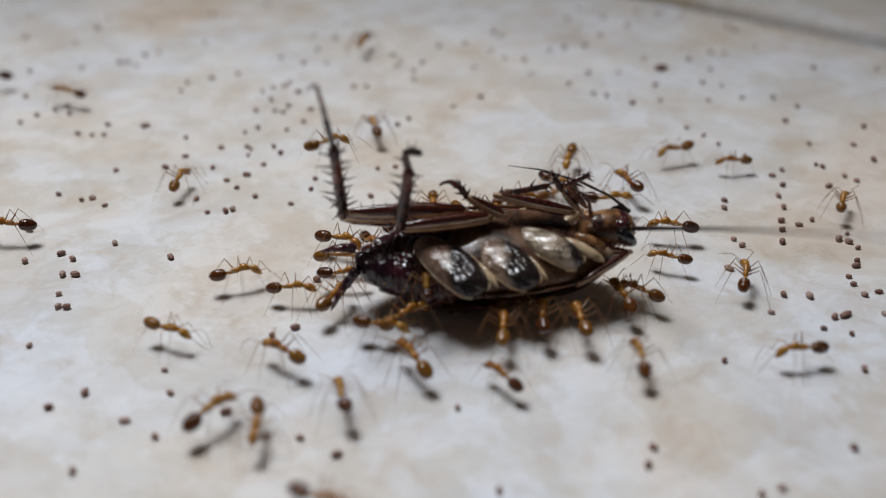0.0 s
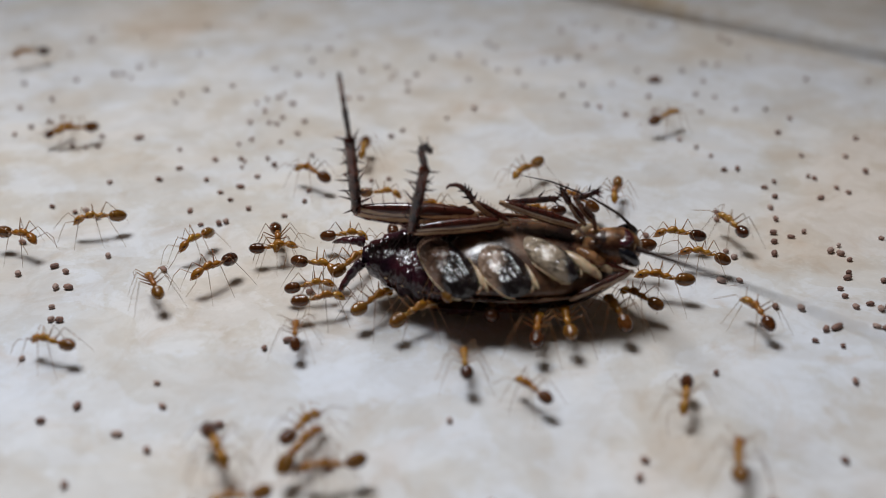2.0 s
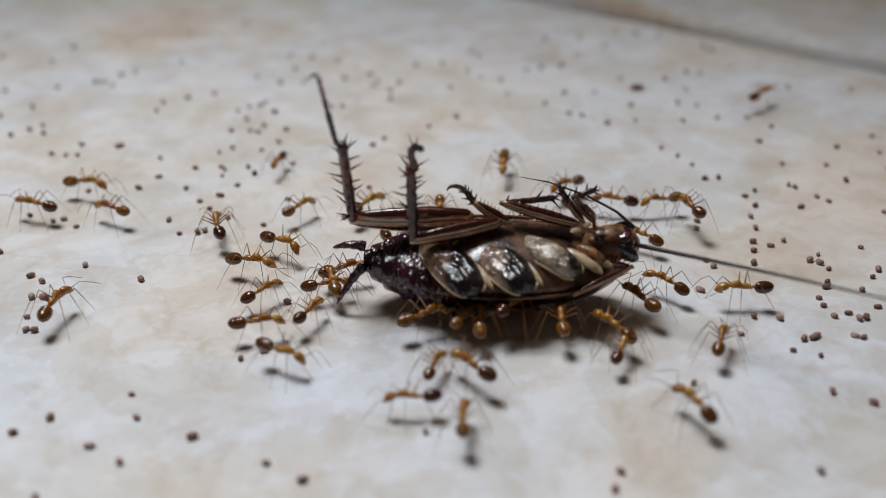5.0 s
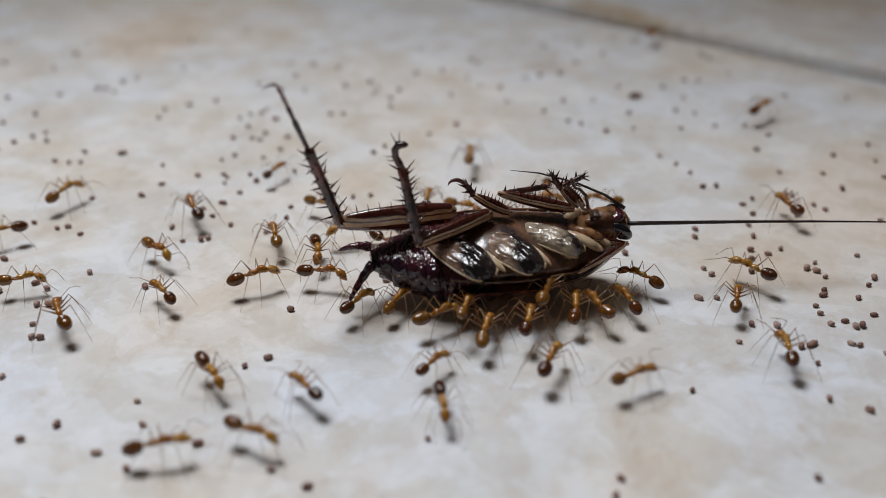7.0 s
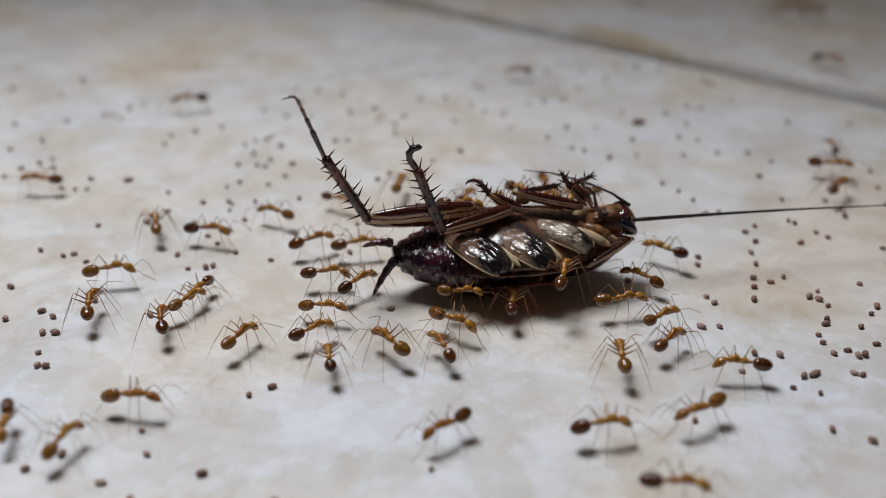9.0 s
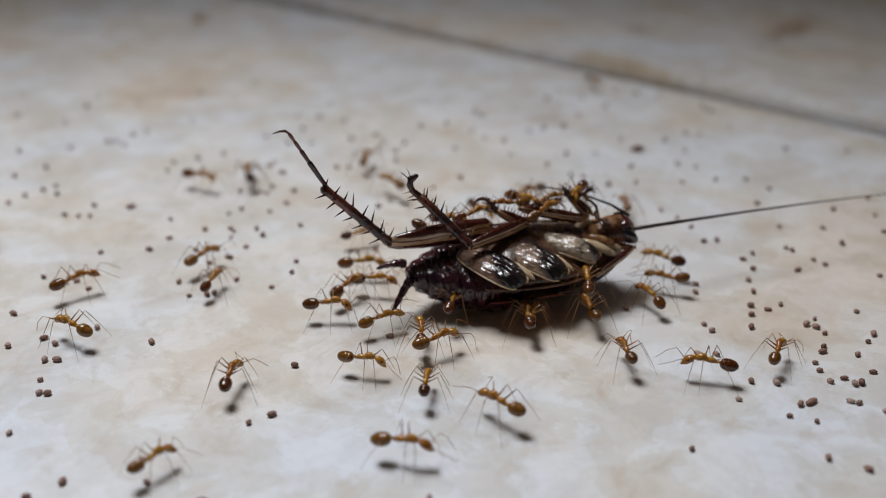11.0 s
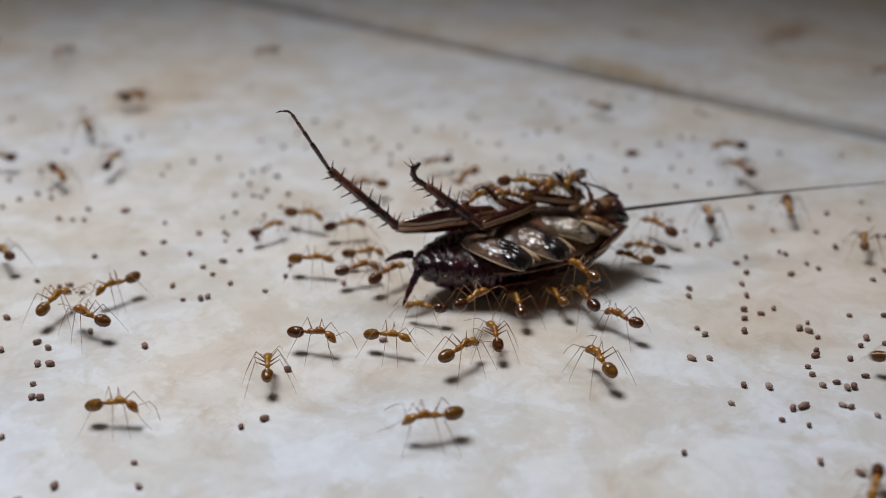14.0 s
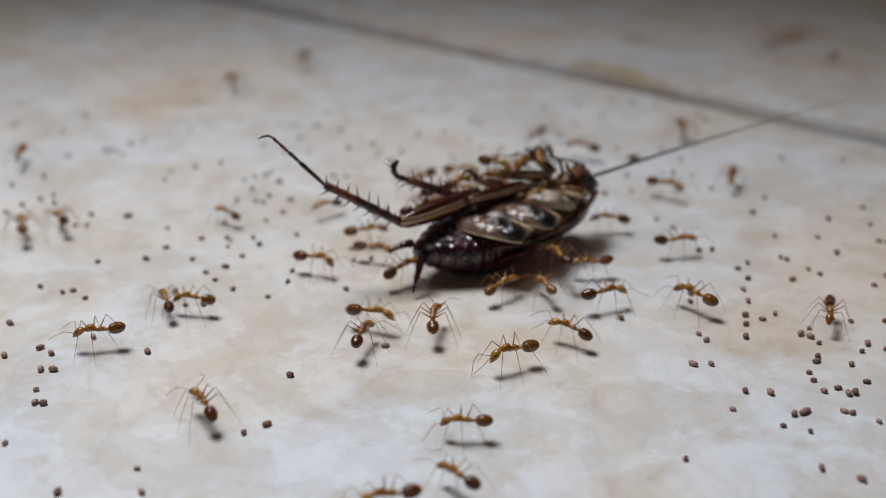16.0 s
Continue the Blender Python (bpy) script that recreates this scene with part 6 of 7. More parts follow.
        [(0, -8.6, 13.1, 102), (0.17, -8.6, 12.9, 43), (0.33, -8.6, 12.8, -17), (0.5, -8.6, 12.6, -76), (0.67, -8.7, 12.9, -136), (0.83, -8.8, 13.3, -196), (1, -8.9, 13.6, -256), (1.5, -9.5, 14.0, -254), (1.67, -9.2, 12.8, -201), (1.83, -8.9, 11.6, -147), (2, -8.7, 10.4, -93), (2.5, -5.8, 3.2, -147), (3, -5.7, 3.2, -83), (3.5, -5.5, 1.8, -77), (3.67, -5.5, 2.4, -20), (3.83, -5.4, 3.0, 37), (4, -5.3, 3.5, 94), (5.25, -6.1, 0.5, 39), (6.5, -7.0, -2.4, -17), (6.75, -7.3, -2.2, -90), (7, -7.6, -2.0, -162), (7.25, -7.3, -1.9, -90), (7.5, -7.0, -1.9, -18), (8, -6.9, -1.4, -24), (8.5, -6.9, -0.8, 7), (9, -7.1, 0.5, 10), (9.5, -7.1, 0.8, 37), (9.7, -6.9, 1.2, 19), (11.8, -6.5, 1.9, -1), (12, -5.9, 1.7, 13), (12.5, -4.3, 12.1, 88), (12.75, -6.4, 13.8, 149), (13, -8.6, 15.5, 211), (13.17, -7.9, 15.7, 271), (13.33, -7.3, 15.9, 330), (13.5, -6.7, 16.1, 390), (14, -12.3, 12.2, 336), (14.25, -12.7, 11.4, 280), (14.5, -13.0, 10.6, 224), (14.75, -11.9, 6.5, 279), (15, -10.7, 2.5, 334), (15.5, -12.2, -0.9, 296), (16, -5.2, -5.0, 341)],
        [(0, -2.9, -2.5, -85), (0.5, -0.7, -3.7, -50), (1, 2.4, 4.4, -88), (1.5, 3.0, 3.5, -123), (1.75, 0.3, 1.4, -163), (2, -2.3, -0.7, -202), (2.25, -1.3, -0.7, -144), (2.5, -0.3, -0.6, -87), (2.75, -0.6, 1.7, -149), (3, -0.9, 4.0, -212), (3.25, -0.7, 1.1, -147), (3.5, -0.5, -1.9, -81), (4, 0.2, -0.0, -87), (6.5, -1.1, 1.1, -66), (7, 1.8, 2.2, -32), (7.25, 3.3, 3.1, -92), (7.5, 4.8, 4.1, -153), (7.75, 0.5, 4.5, -87), (8, -3.8, 5.0, -21), (8.5, -8.8, 6.1, -38), (8.67, -10.9, 6.3, -93), (8.83, -13.0, 6.5, -148), (9, -15.1, 6.7, -202), (9.25, -14.1, 7.0, -248), (9.5, -13.1, 7.3, -293), (9.7, -13.9, 11.8, -271), (11.8, -5.0, 27.5, -288), (12, -4.8, 27.7, -292), (12.17, -5.1, 27.6, -232), (12.33, -5.3, 27.5, -172), (12.5, -5.6, 27.4, -112), (12.67, -4.9, 27.4, -58), (12.83, -4.2, 27.3, -3), (13, -3.6, 27.2, 51), (13.17, -3.6, 27.4, -2), (13.33, -3.6, 27.5, -54), (13.5, -3.6, 27.7, -107), (14, -7.5, 19.9, -175), (14.25, -4.3, 17.0, -241), (14.5, -1.0, 14.1, -308), (14.67, -1.0, 15.3, -256), (14.83, -0.9, 16.4, -205), (15, -0.9, 17.6, -154), (15.25, 0.5, 19.4, -108), (15.5, 1.9, 21.3, -61), (16, 1.9, 25.0, -3)],
        [(0, 4.3, -1.4, -24), (0.5, 5.6, -1.9, -21), (1, 7.3, -2.7, -76), (1.5, 9.6, -1.7, -84), (1.75, 9.3, -0.6, -157), (2, 9.0, 0.5, -231), (2.5, 10.8, 2.1, -207), (3, 12.1, 1.3, -258), (3.5, 11.2, 3.5, -214), (4, 10.4, 4.5, -178), (5.25, 10.0, 4.8, -134), (6.5, 9.6, 5.1, -91), (7, 8.6, 5.4, -99), (7.5, 9.0, 8.4, -99), (8, 9.2, 10.5, -91), (8.5, 8.8, 10.9, -99), (9, 8.7, 12.7, -90), (9.5, 8.1, 13.3, -85), (9.7, 8.1, 15.2, -90), (11.8, 6.2, 18.2, -155), (12, 5.6, 18.7, -134), (12.5, 5.5, 18.3, -85), (13, 5.6, 18.7, -82), (13.5, 2.4, 16.2, -146), (14, 5.3, 17.7, -71), (14.5, 0.3, 17.3, -2), (14.67, 2.7, 18.3, -53), (14.83, 5.1, 19.4, -103), (15, 7.4, 20.5, -154), (15.5, 11.2, 34.0, -223), (16, 14.6, 32.0, -206)],
        [(0, 6.9, -0.7, 35), (0.5, 12.4, -9.2, 94), (1, 12.0, -9.7, 165), (1.5, 10.3, -12.8, 195), (2, 13.4, -12.0, 164), (2.5, 7.5, -16.7, 98), (3, 11.5, -12.7, 155), (3.5, 12.6, -13.7, 143), (4, 13.2, -13.6, 132), (6.5, 12.5, -12.5, 107), (7, 10.3, -12.8, 113), (7.5, 9.7, -12.1, 89), (8, 10.2, -10.5, 88), (8.5, 10.6, -8.4, 87), (8.75, 11.8, -8.4, 49), (9, 12.9, -8.5, 11), (9.25, 12.7, -7.8, 61), (9.5, 12.4, -7.1, 110), (9.7, 12.1, -7.3, 111), (11.8, 10.5, -4.3, 90), (12, 10.8, -4.6, 89), (12.5, 11.3, -3.5, 91, 2.0), (13, 11.1, -3.3, 91, 2.0), (13.5, 11.3, -2.9, 101, 2.0), (14, 10.8, -2.5, 118, 2.0), (14.65, 10.8, -15.0, 169, 1.3), (15.3, 10.8, -27.5, 219, 0.7), (15.95, 10.8, -40.0, 270), (16, 10.8, -40.0, 270)],
        [(0, 7.2, 1.2, -41), (0.5, 7.5, 1.0, -76), (1, 7.9, 1.1, -76), (1.25, 7.5, 0.2, -26), (1.5, 7.0, -0.6, 24), (1.75, 6.4, -1.0, 95), (2, 5.8, -1.4, 167), (2.5, 13.4, -6.0, 96), (3, 14.9, -5.5, 96), (3.5, 11.8, 0.3, 92), (3.67, 11.9, -0.2, 39), (3.83, 12.1, -0.6, -15), (4, 12.3, -1.1, -69), (6.5, 8.4, 2.9, -3), (7, 8.5, 3.9, -2), (7.5, 8.2, 5.2, -19), (7.75, 7.2, 5.9, -89), (8, 6.2, 6.7, -159), (8.25, 3.7, 9.2, -204), (8.5, 1.3, 11.8, -248), (9, 1.6, 10.0, -294), (9.17, 2.6, 10.0, -354), (9.33, 3.5, 9.9, -414), (9.5, 4.5, 9.8, -474), (9.7, 4.6, 11.6, -495), (10.75, 3.6, 12.5, -428), (11.8, 2.7, 13.3, -361), (12, 2.7, 13.5, -353), (12.5, 3.8, 14.0, -394), (13, 3.3, 14.7, -362), (13.17, 5.5, 12.4, -419, 1.3), (13.33, 7.7, 10.0, -476, 2.7), (13.5, 9.8, 7.6, -533, 4.0), (13.75, 8.9, 12.0, -485, 2.0), (14, 8.0, 16.3, -438), (14.25, 6.6, 14.8, -382, 1.0), (14.5, 5.2, 13.4, -326, 2.0), (15, 4.7, 14.2, -326, 2.0), (15.5, 4.1, 13.6, -321, 2.0), (16, 2.1, 14.9, -392, 2.0)],
        [(0, 8.2, 5.5, -102), (0.5, 6.1, 8.7, -127), (1, 4.2, 6.8, -123), (1.17, 5.3, 7.4, -71), (1.33, 6.4, 8.0, -19), (1.5, 7.5, 8.7, 33), (1.67, 6.7, 7.7, -20), (1.83, 6.0, 6.7, -74), (2, 5.2, 5.7, -128), (2.5, 5.0, 5.5, -121), (3, 5.8, 5.4, -125), (3.5, 5.5, 4.9, -108), (4, 6.8, 5.6, -98), (6.5, 2.0, 12.4, -82), (6.67, 2.1, 12.5, -26), (6.83, 2.2, 12.6, 31), (7, 2.3, 12.8, 88), (7.5, 2.1, 12.8, 91), (7.75, 1.5, 10.8, 153), (8, 1.0, 8.9, 214), (8.5, -4.6, 11.9, 276), (8.67, -4.5, 12.1, 332), (8.83, -4.5, 12.3, 389), (9, -4.4, 12.5, 445), (9.17, -4.6, 12.2, 388), (9.33, -4.8, 11.9, 330), (9.5, -5.0, 11.7, 273), (9.57, -5.0, 11.8, 332), (9.63, -5.0, 12.0, 391), (9.7, -5.0, 12.1, 450), (11.8, -7.7, 22.3, 516), (11.87, -10.3, 21.8, 574), (11.93, -12.8, 21.3, 632), (12, -15.4, 20.7, 689), (13.31, -38.4, 20.7, 615), (14.63, -61.4, 20.7, 540), (16, -61.4, 20.7, 540)],
        [(0, 12.4, 1.6, 110), (0.5, 10.1, 0.4, 117), (1, 11.0, -7.9, 186, 1.0), (1.5, 10.7, -7.4, 177, 1.0), (2, 11.2, -8.9, 160, 1.0), (2.5, 6.3, -11.0, 88, 4.0), (3, 12.7, -5.2, 101, 1.0), (3.5, 12.2, -5.1, 130, 1.0), (4, 13.0, -3.6, 117, 1.0), (6.5, 27.7, 2.1, 99), (7, 27.9, 2.7, 103), (7.5, 24.8, 4.1, 131), (8, 18.0, 12.0, 96), (9.1, 37.7, 12.0, 48), (10.21, 57.3, 12.0, 0), (10.93, 59.2, 15.9, -60), (11.65, 61.0, 19.9, -120), (12.37, 62.9, 23.8, -180), (13.43, 43.8, 23.8, -239), (14.5, 24.8, 23.8, -298), (14.75, 29.9, 24.4, -366), (15, 35.0, 25.0, -433), (15.95, 63.4, 25.0, -360), (16, 63.4, 25.0, -360)],
        [(0, 10.9, -1.7, 7), (0.5, 17.9, -3.4, -7), (1, 14.6, -1.8, -48), (1.17, 14.3, -4.7, -104), (1.33, 14.0, -7.6, -161), (1.5, 13.7, -10.5, -218), (2, 20.1, -3.9, -248), (2.5, 22.9, -8.1, -272), (3, 22.6, -8.9, -246), (3.17, 24.1, -10.2, -297), (3.33, 25.6, -11.6, -348), (3.5, 27.1, -12.9, -399), (3.75, 22.8, -11.1, -468), (4, 18.4, -9.2, -538), (6.5, 23.8, -17.5, -541), (7, 22.2, -8.0, -586), (7.5, 20.6, -7.5, -556), (8, 20.0, -6.9, -544), (8.5, 14.4, -8.2, -579), (9, 17.0, -0.4, -575), (9.5, 25.8, 0.4, -513), (9.7, 23.5, 0.4, -533), (11.8, 17.3, 4.2, -582), (12, 17.4, 3.8, -585), (12.5, 17.3, 6.9, -603), (13, 24.1, 11.8, -630), (13.5, 23.8, 11.8, -628), (14, 24.3, 12.5, -633), (14.5, 28.7, 4.2, -571), (15, 24.4, 2.2, -587), (15.5, 25.8, 5.3, -573), (15.75, 23.2, 6.7, -640), (16, 20.6, 8.0, -708)],
        [(0, 17.2, 7.7, -161), (0.5, 9.0, 6.8, -215), (0.75, 12.4, 8.3, -143), (1, 15.8, 9.8, -70), (1.5, 9.3, 3.7, -82), (2, 12.2, 1.9, -107), (2.25, 13.6, 2.4, -32), (2.5, 14.9, 3.0, 42), (2.75, 15.6, 2.8, -14), (3, 16.3, 2.7, -70), (3.25, 16.6, 2.7, -130), (3.5, 16.9, 2.6, -190), (4, 17.9, 1.9, -172), (6.5, 14.3, 2.5, -194), (7, 12.8, 3.7, -210), (7.5, 11.1, 7.1, -193), (8, 11.4, 8.1, -149), (8.5, 11.2, 9.4, -163), (9, 11.7, 11.0, -192), (9.17, 11.9, 11.1, -249), (9.33, 12.1, 11.2, -305), (9.5, 12.2, 11.2, -362), (9.57, 11.7, 11.4, -306), (9.63, 11.3, 11.5, -251), (9.7, 10.8, 11.6, -195), (10.75, 14.9, 14.2, -252), (11.8, 19.0, 16.9, -309), (12, 15.7, 26.9, -271), (12.17, 12.8, 24.6, -218), (12.33, 9.9, 22.3, -165), (12.5, 7.0, 20.0, -113), (12.67, 9.0, 21.1, -165), (12.83, 11.1, 22.2, -217), (13, 13.2, 23.3, -269), (13.25, 10.0, 21.7, -207), (13.5, 6.8, 20.0, -144), (14, 11.0, 19.1, -135), (14.5, 10.8, 21.3, -196), (15, 16.9, 24.1, -128), (15.5, 22.7, 24.5, -97), (16, 28.8, 23.1, -111)],
        [(0, 21.8, 5.8, -173), (0.25, 20.9, 1.6, -128), (0.5, 19.9, -2.6, -83), (0.75, 21.9, -3.3, -131), (1, 23.8, -4.0, -179), (1.46, 32.5, -4.0, -119), (1.92, 41.2, -4.0, -60), (2.38, 49.8, -4.0, -0), (3.39, 54.7, 6.4, -60), (4.4, 59.6, 16.7, -120), (5.42, 64.4, 27.1, -180), (8, 19.1, 27.1, -232), (8.5, 5.0, 37.8, -233), (9, 8.2, 46.2, -175), (9.17, 8.3, 46.3, -118), (9.33, 8.4, 46.4, -62), (9.5, 8.5, 46.5, -5), (9.6, 8.3, 46.4, -54), (9.7, 8.1, 46.2, -102), (11.8, 31.6, 63.0, -61), (12, 35.4, 65.0, -88), (13.34, 58.8, 65.0, -44), (14.68, 82.2, 65.0, -0), (16, 82.2, 65.0, 0)],
        [(0, -39.2, 21.5, 163), (1.16, -61.8, 21.5, 180), (1.86, -58.7, 14.9, 120), (2.56, -55.6, 8.4, 60), (3.25, -52.6, 1.8, 0), (3.5, -47.2, 1.8, -59), (3.75, -41.9, 1.8, -118), (4, -36.6, 1.8, -177), (6.5, -31.9, -1.5, -200), (7, -34.8, -2.3, -147), (7.74, -50.6, -2.3, -180), (8.8, -54.1, 5.2, -240), (9.86, -57.7, 12.8, -300), (10.92, -61.2, 20.3, -360), (11.45, -51.5, 20.3, -304), (11.97, -41.7, 20.3, -248), (12.5, -32.0, 20.3, -192), (13, -37.4, 24.0, -225), (13.5, -38.1, 27.1, -207), (14.9, -64.4, 27.1, -180), (16, -64.4, 27.1, -180)],
        [(0, 28.7, -1.6, 68), (0.25, 30.9, 3.0, 143), (0.5, 33.1, 7.6, 218), (1.07, 44.2, 7.6, 289), (1.64, 55.3, 7.6, 360), (3.25, 55.5, 8.2, 300), (4.86, 55.8, 8.7, 240), (6.47, 56.0, 9.3, 180), (6.98, 45.8, 9.3, 128), (7.5, 35.5, 9.3, 77), (8.02, 45.8, 9.3, 38), (8.53, 56.0, 9.3, 0), (10.05, 55.8, 8.7, -60), (11.57, 55.5, 8.1, -120), (13.09, 55.2, 7.5, -180), (13.55, 45.9, 7.5, -234), (14, 36.7, 7.5, -287), (14.91, 55.2, 7.5, -360), (16, 55.2, 7.5, -360)],
        [(0, -7.5, -34.9, -20), (0.5, 0.2, -27.3, -12), (0.77, 0.2, -33.6, -51), (1.05, 0.2, -40.0, -90), (3.3, 1.8, -40.0, -150), (5.55, 3.4, -40.0, -210), (7.8, 4.9, -40.0, -270), (8.5, 4.9, -24.7, -291), (8.75, 2.3, -24.1, -217), (9, -0.3, -23.5, -142), (9.17, 1.7, -21.0, -86), (9.33, 3.7, -18.5, -30), (9.5, 5.7, -16.0, 26), (9.7, 5.8, -13.8, 66), (11.8, 15.7, -10.2, 105), (12, 15.4, -9.8, 108), (12.5, 16.1, -10.1, 111), (13, 22.4, -1.9, 82), (13.5, 23.3, -1.9, 25), (13.75, 18.4, -4.0, 78), (14, 13.5, -6.2, 132), (14.5, 16.3, -8.5, 69), (14.75, 18.3, -13.2, 15), (15, 20.2, -17.9, -38), (15.25, 22.9, -13.7, 12), (15.5, 25.5, -9.6, 62), (15.67, 26.9, -7.9, 5), (15.83, 28.3, -6.3, -51), (16, 29.7, -4.6, -108)],
        [(0, -11.4, 36.8, -97), (1.68, -40.2, 36.8, -139), (3.35, -69.0, 36.8, -180), (4.5, -68.7, 36.3, -240), (5.64, -68.5, 35.7, -300), (6.79, -68.2, 35.2, -360), (7.53, -55.1, 35.2, -413), (8.26, -42.0, 35.2, -466), (9, -28.8, 35.2, -519), (11.21, -68.2, 35.2, -540), (11.65, -66.8, 32.2, -600), (12.09, -65.4, 29.2, -660), (12.53, -64.0, 26.1, -720), (13.51, -46.2, 26.1, -663), (14.5, -28.4, 26.1, -607), (15.95, -64.0, 26.1, -540), (16, -64.0, 26.1, -540)],
        [(0, -48.6, 26.1, -178), (0.71, -64.0, 26.1, -180), (3.23, -73.0, 45.3, -240), (5.74, -82.0, 64.5, -300), (8.25, -91.0, 83.6, -360), (10.03, -60.6, 83.6, -400), (11.8, -30.3, 83.6, -440), (12, -31.3, 87.0, -440), (12.25, -20.7, 71.8, -511), (12.5, -10.2, 56.7, -581), (12.75, -22.3, 62.0, -508), (13, -34.5, 67.3, -434), (14.4, -58.9, 67.3, -487), (15.8, -83.3, 67.3, -540), (16, -83.3, 67.3, -540)],
        [(0, -16.8, -40.0, 90), (0.2, -16.8, -40.0, 90), (0.35, -16.8, -37.1, 151), (0.5, -16.8, -34.1, 211), (0.75, -17.8, -33.6, 252), (1, -18.9, -33.0, 293), (1.3, -18.9, -40.0, 270), (2.86, -18.7, -40.0, 210), (4.42, -18.5, -40.0, 150), (5.98, -18.4, -40.0, 90), (6.5, -18.4, -27.6, 146), (6.75, -17.1, -27.8, 79), (7, -15.9, -28.0, 12), (7.17, -16.2, -29.2, 63), (7.33, -16.5, -30.4, 114), (7.5, -16.8, -31.6, 165), (7.65, -16.8, -35.8, 217), (7.8, -16.8, -40.0, 270), (10.13, -16.5, -40.0, 210), (12.47, -16.2, -40.0, 150), (14.8, -15.9, -40.0, 90), (16, -15.9, -16.8, 125)],
        [(0, -55.8, 8.8, 0), (0.5, -9.5, 8.8, -68), (1, -9.5, 6.1, -45), (1.25, -12.3, 4.2, 6), (1.5, -15.0, 2.4, 57), (1.75, -14.0, 4.0, 99), (2, -12.9, 5.7, 141), (2.25, -16.8, 3.9, 192), (2.5, -20.6, 2.1, 242), (2.75, -18.3, -0.9, 177), (3, -16.0, -4.0, 113), (3.5, -15.8, -6.8, 97), (4, -13.6, -8.2, 36), (5.25, -13.6, -8.3, -30), (6.5, -13.6, -8.3, -97), (6.75, -13.5, -8.6, -38), (7, -13.4, -9.0, 22), (7.25, -13.8, -8.7, 75), (7.5, -14.2, -8.3, 128), (8, -15.8, -3.7, 110), (8.25, -14.9, -1.4, 62), (8.5, -14.1, 0.9, 13), (9, -10.7, 1.2, 23), (9.5, -11.8, -0.1, 48), (9.7, -11.8, 0.3, 56), (11.8, -3.9, -2.7, 45), (12, -3.4, -1.7, 39), (12.5, -4.4, -1.9, -2), (13, -4.5, -2.0, -24), (13.5, -5.0, -0.2, 22), (14, -4.1, 1.1, 43), (14.5, -2.5, 1.2, 45), (15, -1.8, 2.1, 63), (15.5, -2.3, 1.7, 58), (16, -3.2, 2.9, 44)],
        [(0, 12.1, -40.0, 90), (0.31, 12.1, -40.0, 90), (1, 12.1, -25.0, 28), (1.5, 18.5, -24.2, 57), (2, 14.4, -30.6, 79), (2.11, 14.4, -33.7, 23), (2.23, 14.4, -36.9, -34), (2.34, 14.4, -40.0, -90), (4.03, 14.7, -40.0, -150), (5.72, 15.0, -40.0, -210), (7.41, 15.3, -40.0, -270), (8, 15.3, -26.5, -268), (8.5, 14.3, -23.6, -253), (8.75, 14.8, -22.8, -200), (9, 15.3, -22.0, -148), (9.5, 10.1, -28.0, -162), (9.7, 5.7, -27.2, -200), (9.98, 5.7, -33.6, -145), (10.25, 5.7, -40.0, -90), (10.65, 5.5, -40.0, -150), (11.04, 5.2, -40.0, -210), (11.43, 4.9, -40.0, -270), (11.72, 4.9, -33.5, -212), (12, 4.9, -26.9, -154), (12.17, 3.5, -26.3, -211), (12.33, 2.1, -25.6, -268), (12.5, 0.7, -24.9, -325), (12.67, 3.9, -25.6, -375), (12.83, 7.2, -26.2, -426), (13, 10.5, -26.8, -477), (13.57, 10.5, -40.0, -450), (16, 10.5, -40.0, -450)],
        [(0, 12.5, -40.0, 90), (0.14, 12.5, -40.0, 90), (0.57, 12.5, -31.1, 137), (1, 12.5, -22.2, 184), (1.5, 6.7, -29.7, 214), (1.89, 6.7, -40.0, 270), (2.06, 8.2, -40.0, 210), (2.23, 9.7, -40.0, 150), (2.4, 11.2, -40.0, 90), (3, 11.2, -26.4, 121), (3.25, 9.6, -29.2, 79), (3.5, 8.1, -32.1, 37), (3.75, 8.6, -30.1, 80), (4, 9.1, -28.0, 123), (6.5, 22.2, -20.4, 99), (7, 22.0, -18.0, 91), (7.5, 22.5, -17.8, 85), (8, 20.2, -18.8, 117), (8.5, 19.3, -17.3, 118), (9, 19.0, -16.7, 176), (9.5, 19.8, -15.7, 151), (9.7, 19.4, -15.9, 163), (11.8, 15.1, -8.1, 167), (12, 13.7, -7.0, 159), (12.5, 15.9, -7.8, 166), (13, 12.8, -4.9, 150), (13.5, 14.4, 0.7, 113), (14, 5.9, -3.8, 101), (14.5, 6.8, -1.9, 95), (14.67, 7.8, -0.1, 150, 1.3), (14.83, 8.7, 1.7, 206, 2.7), (15, 9.7, 3.6, 261, 4.0), (15.5, 9.3, 3.0, 257, 4.0), (15.75, 8.6, 5.9, 323, 4.0), (16, 7.9, 8.8, 388, 4.0)],
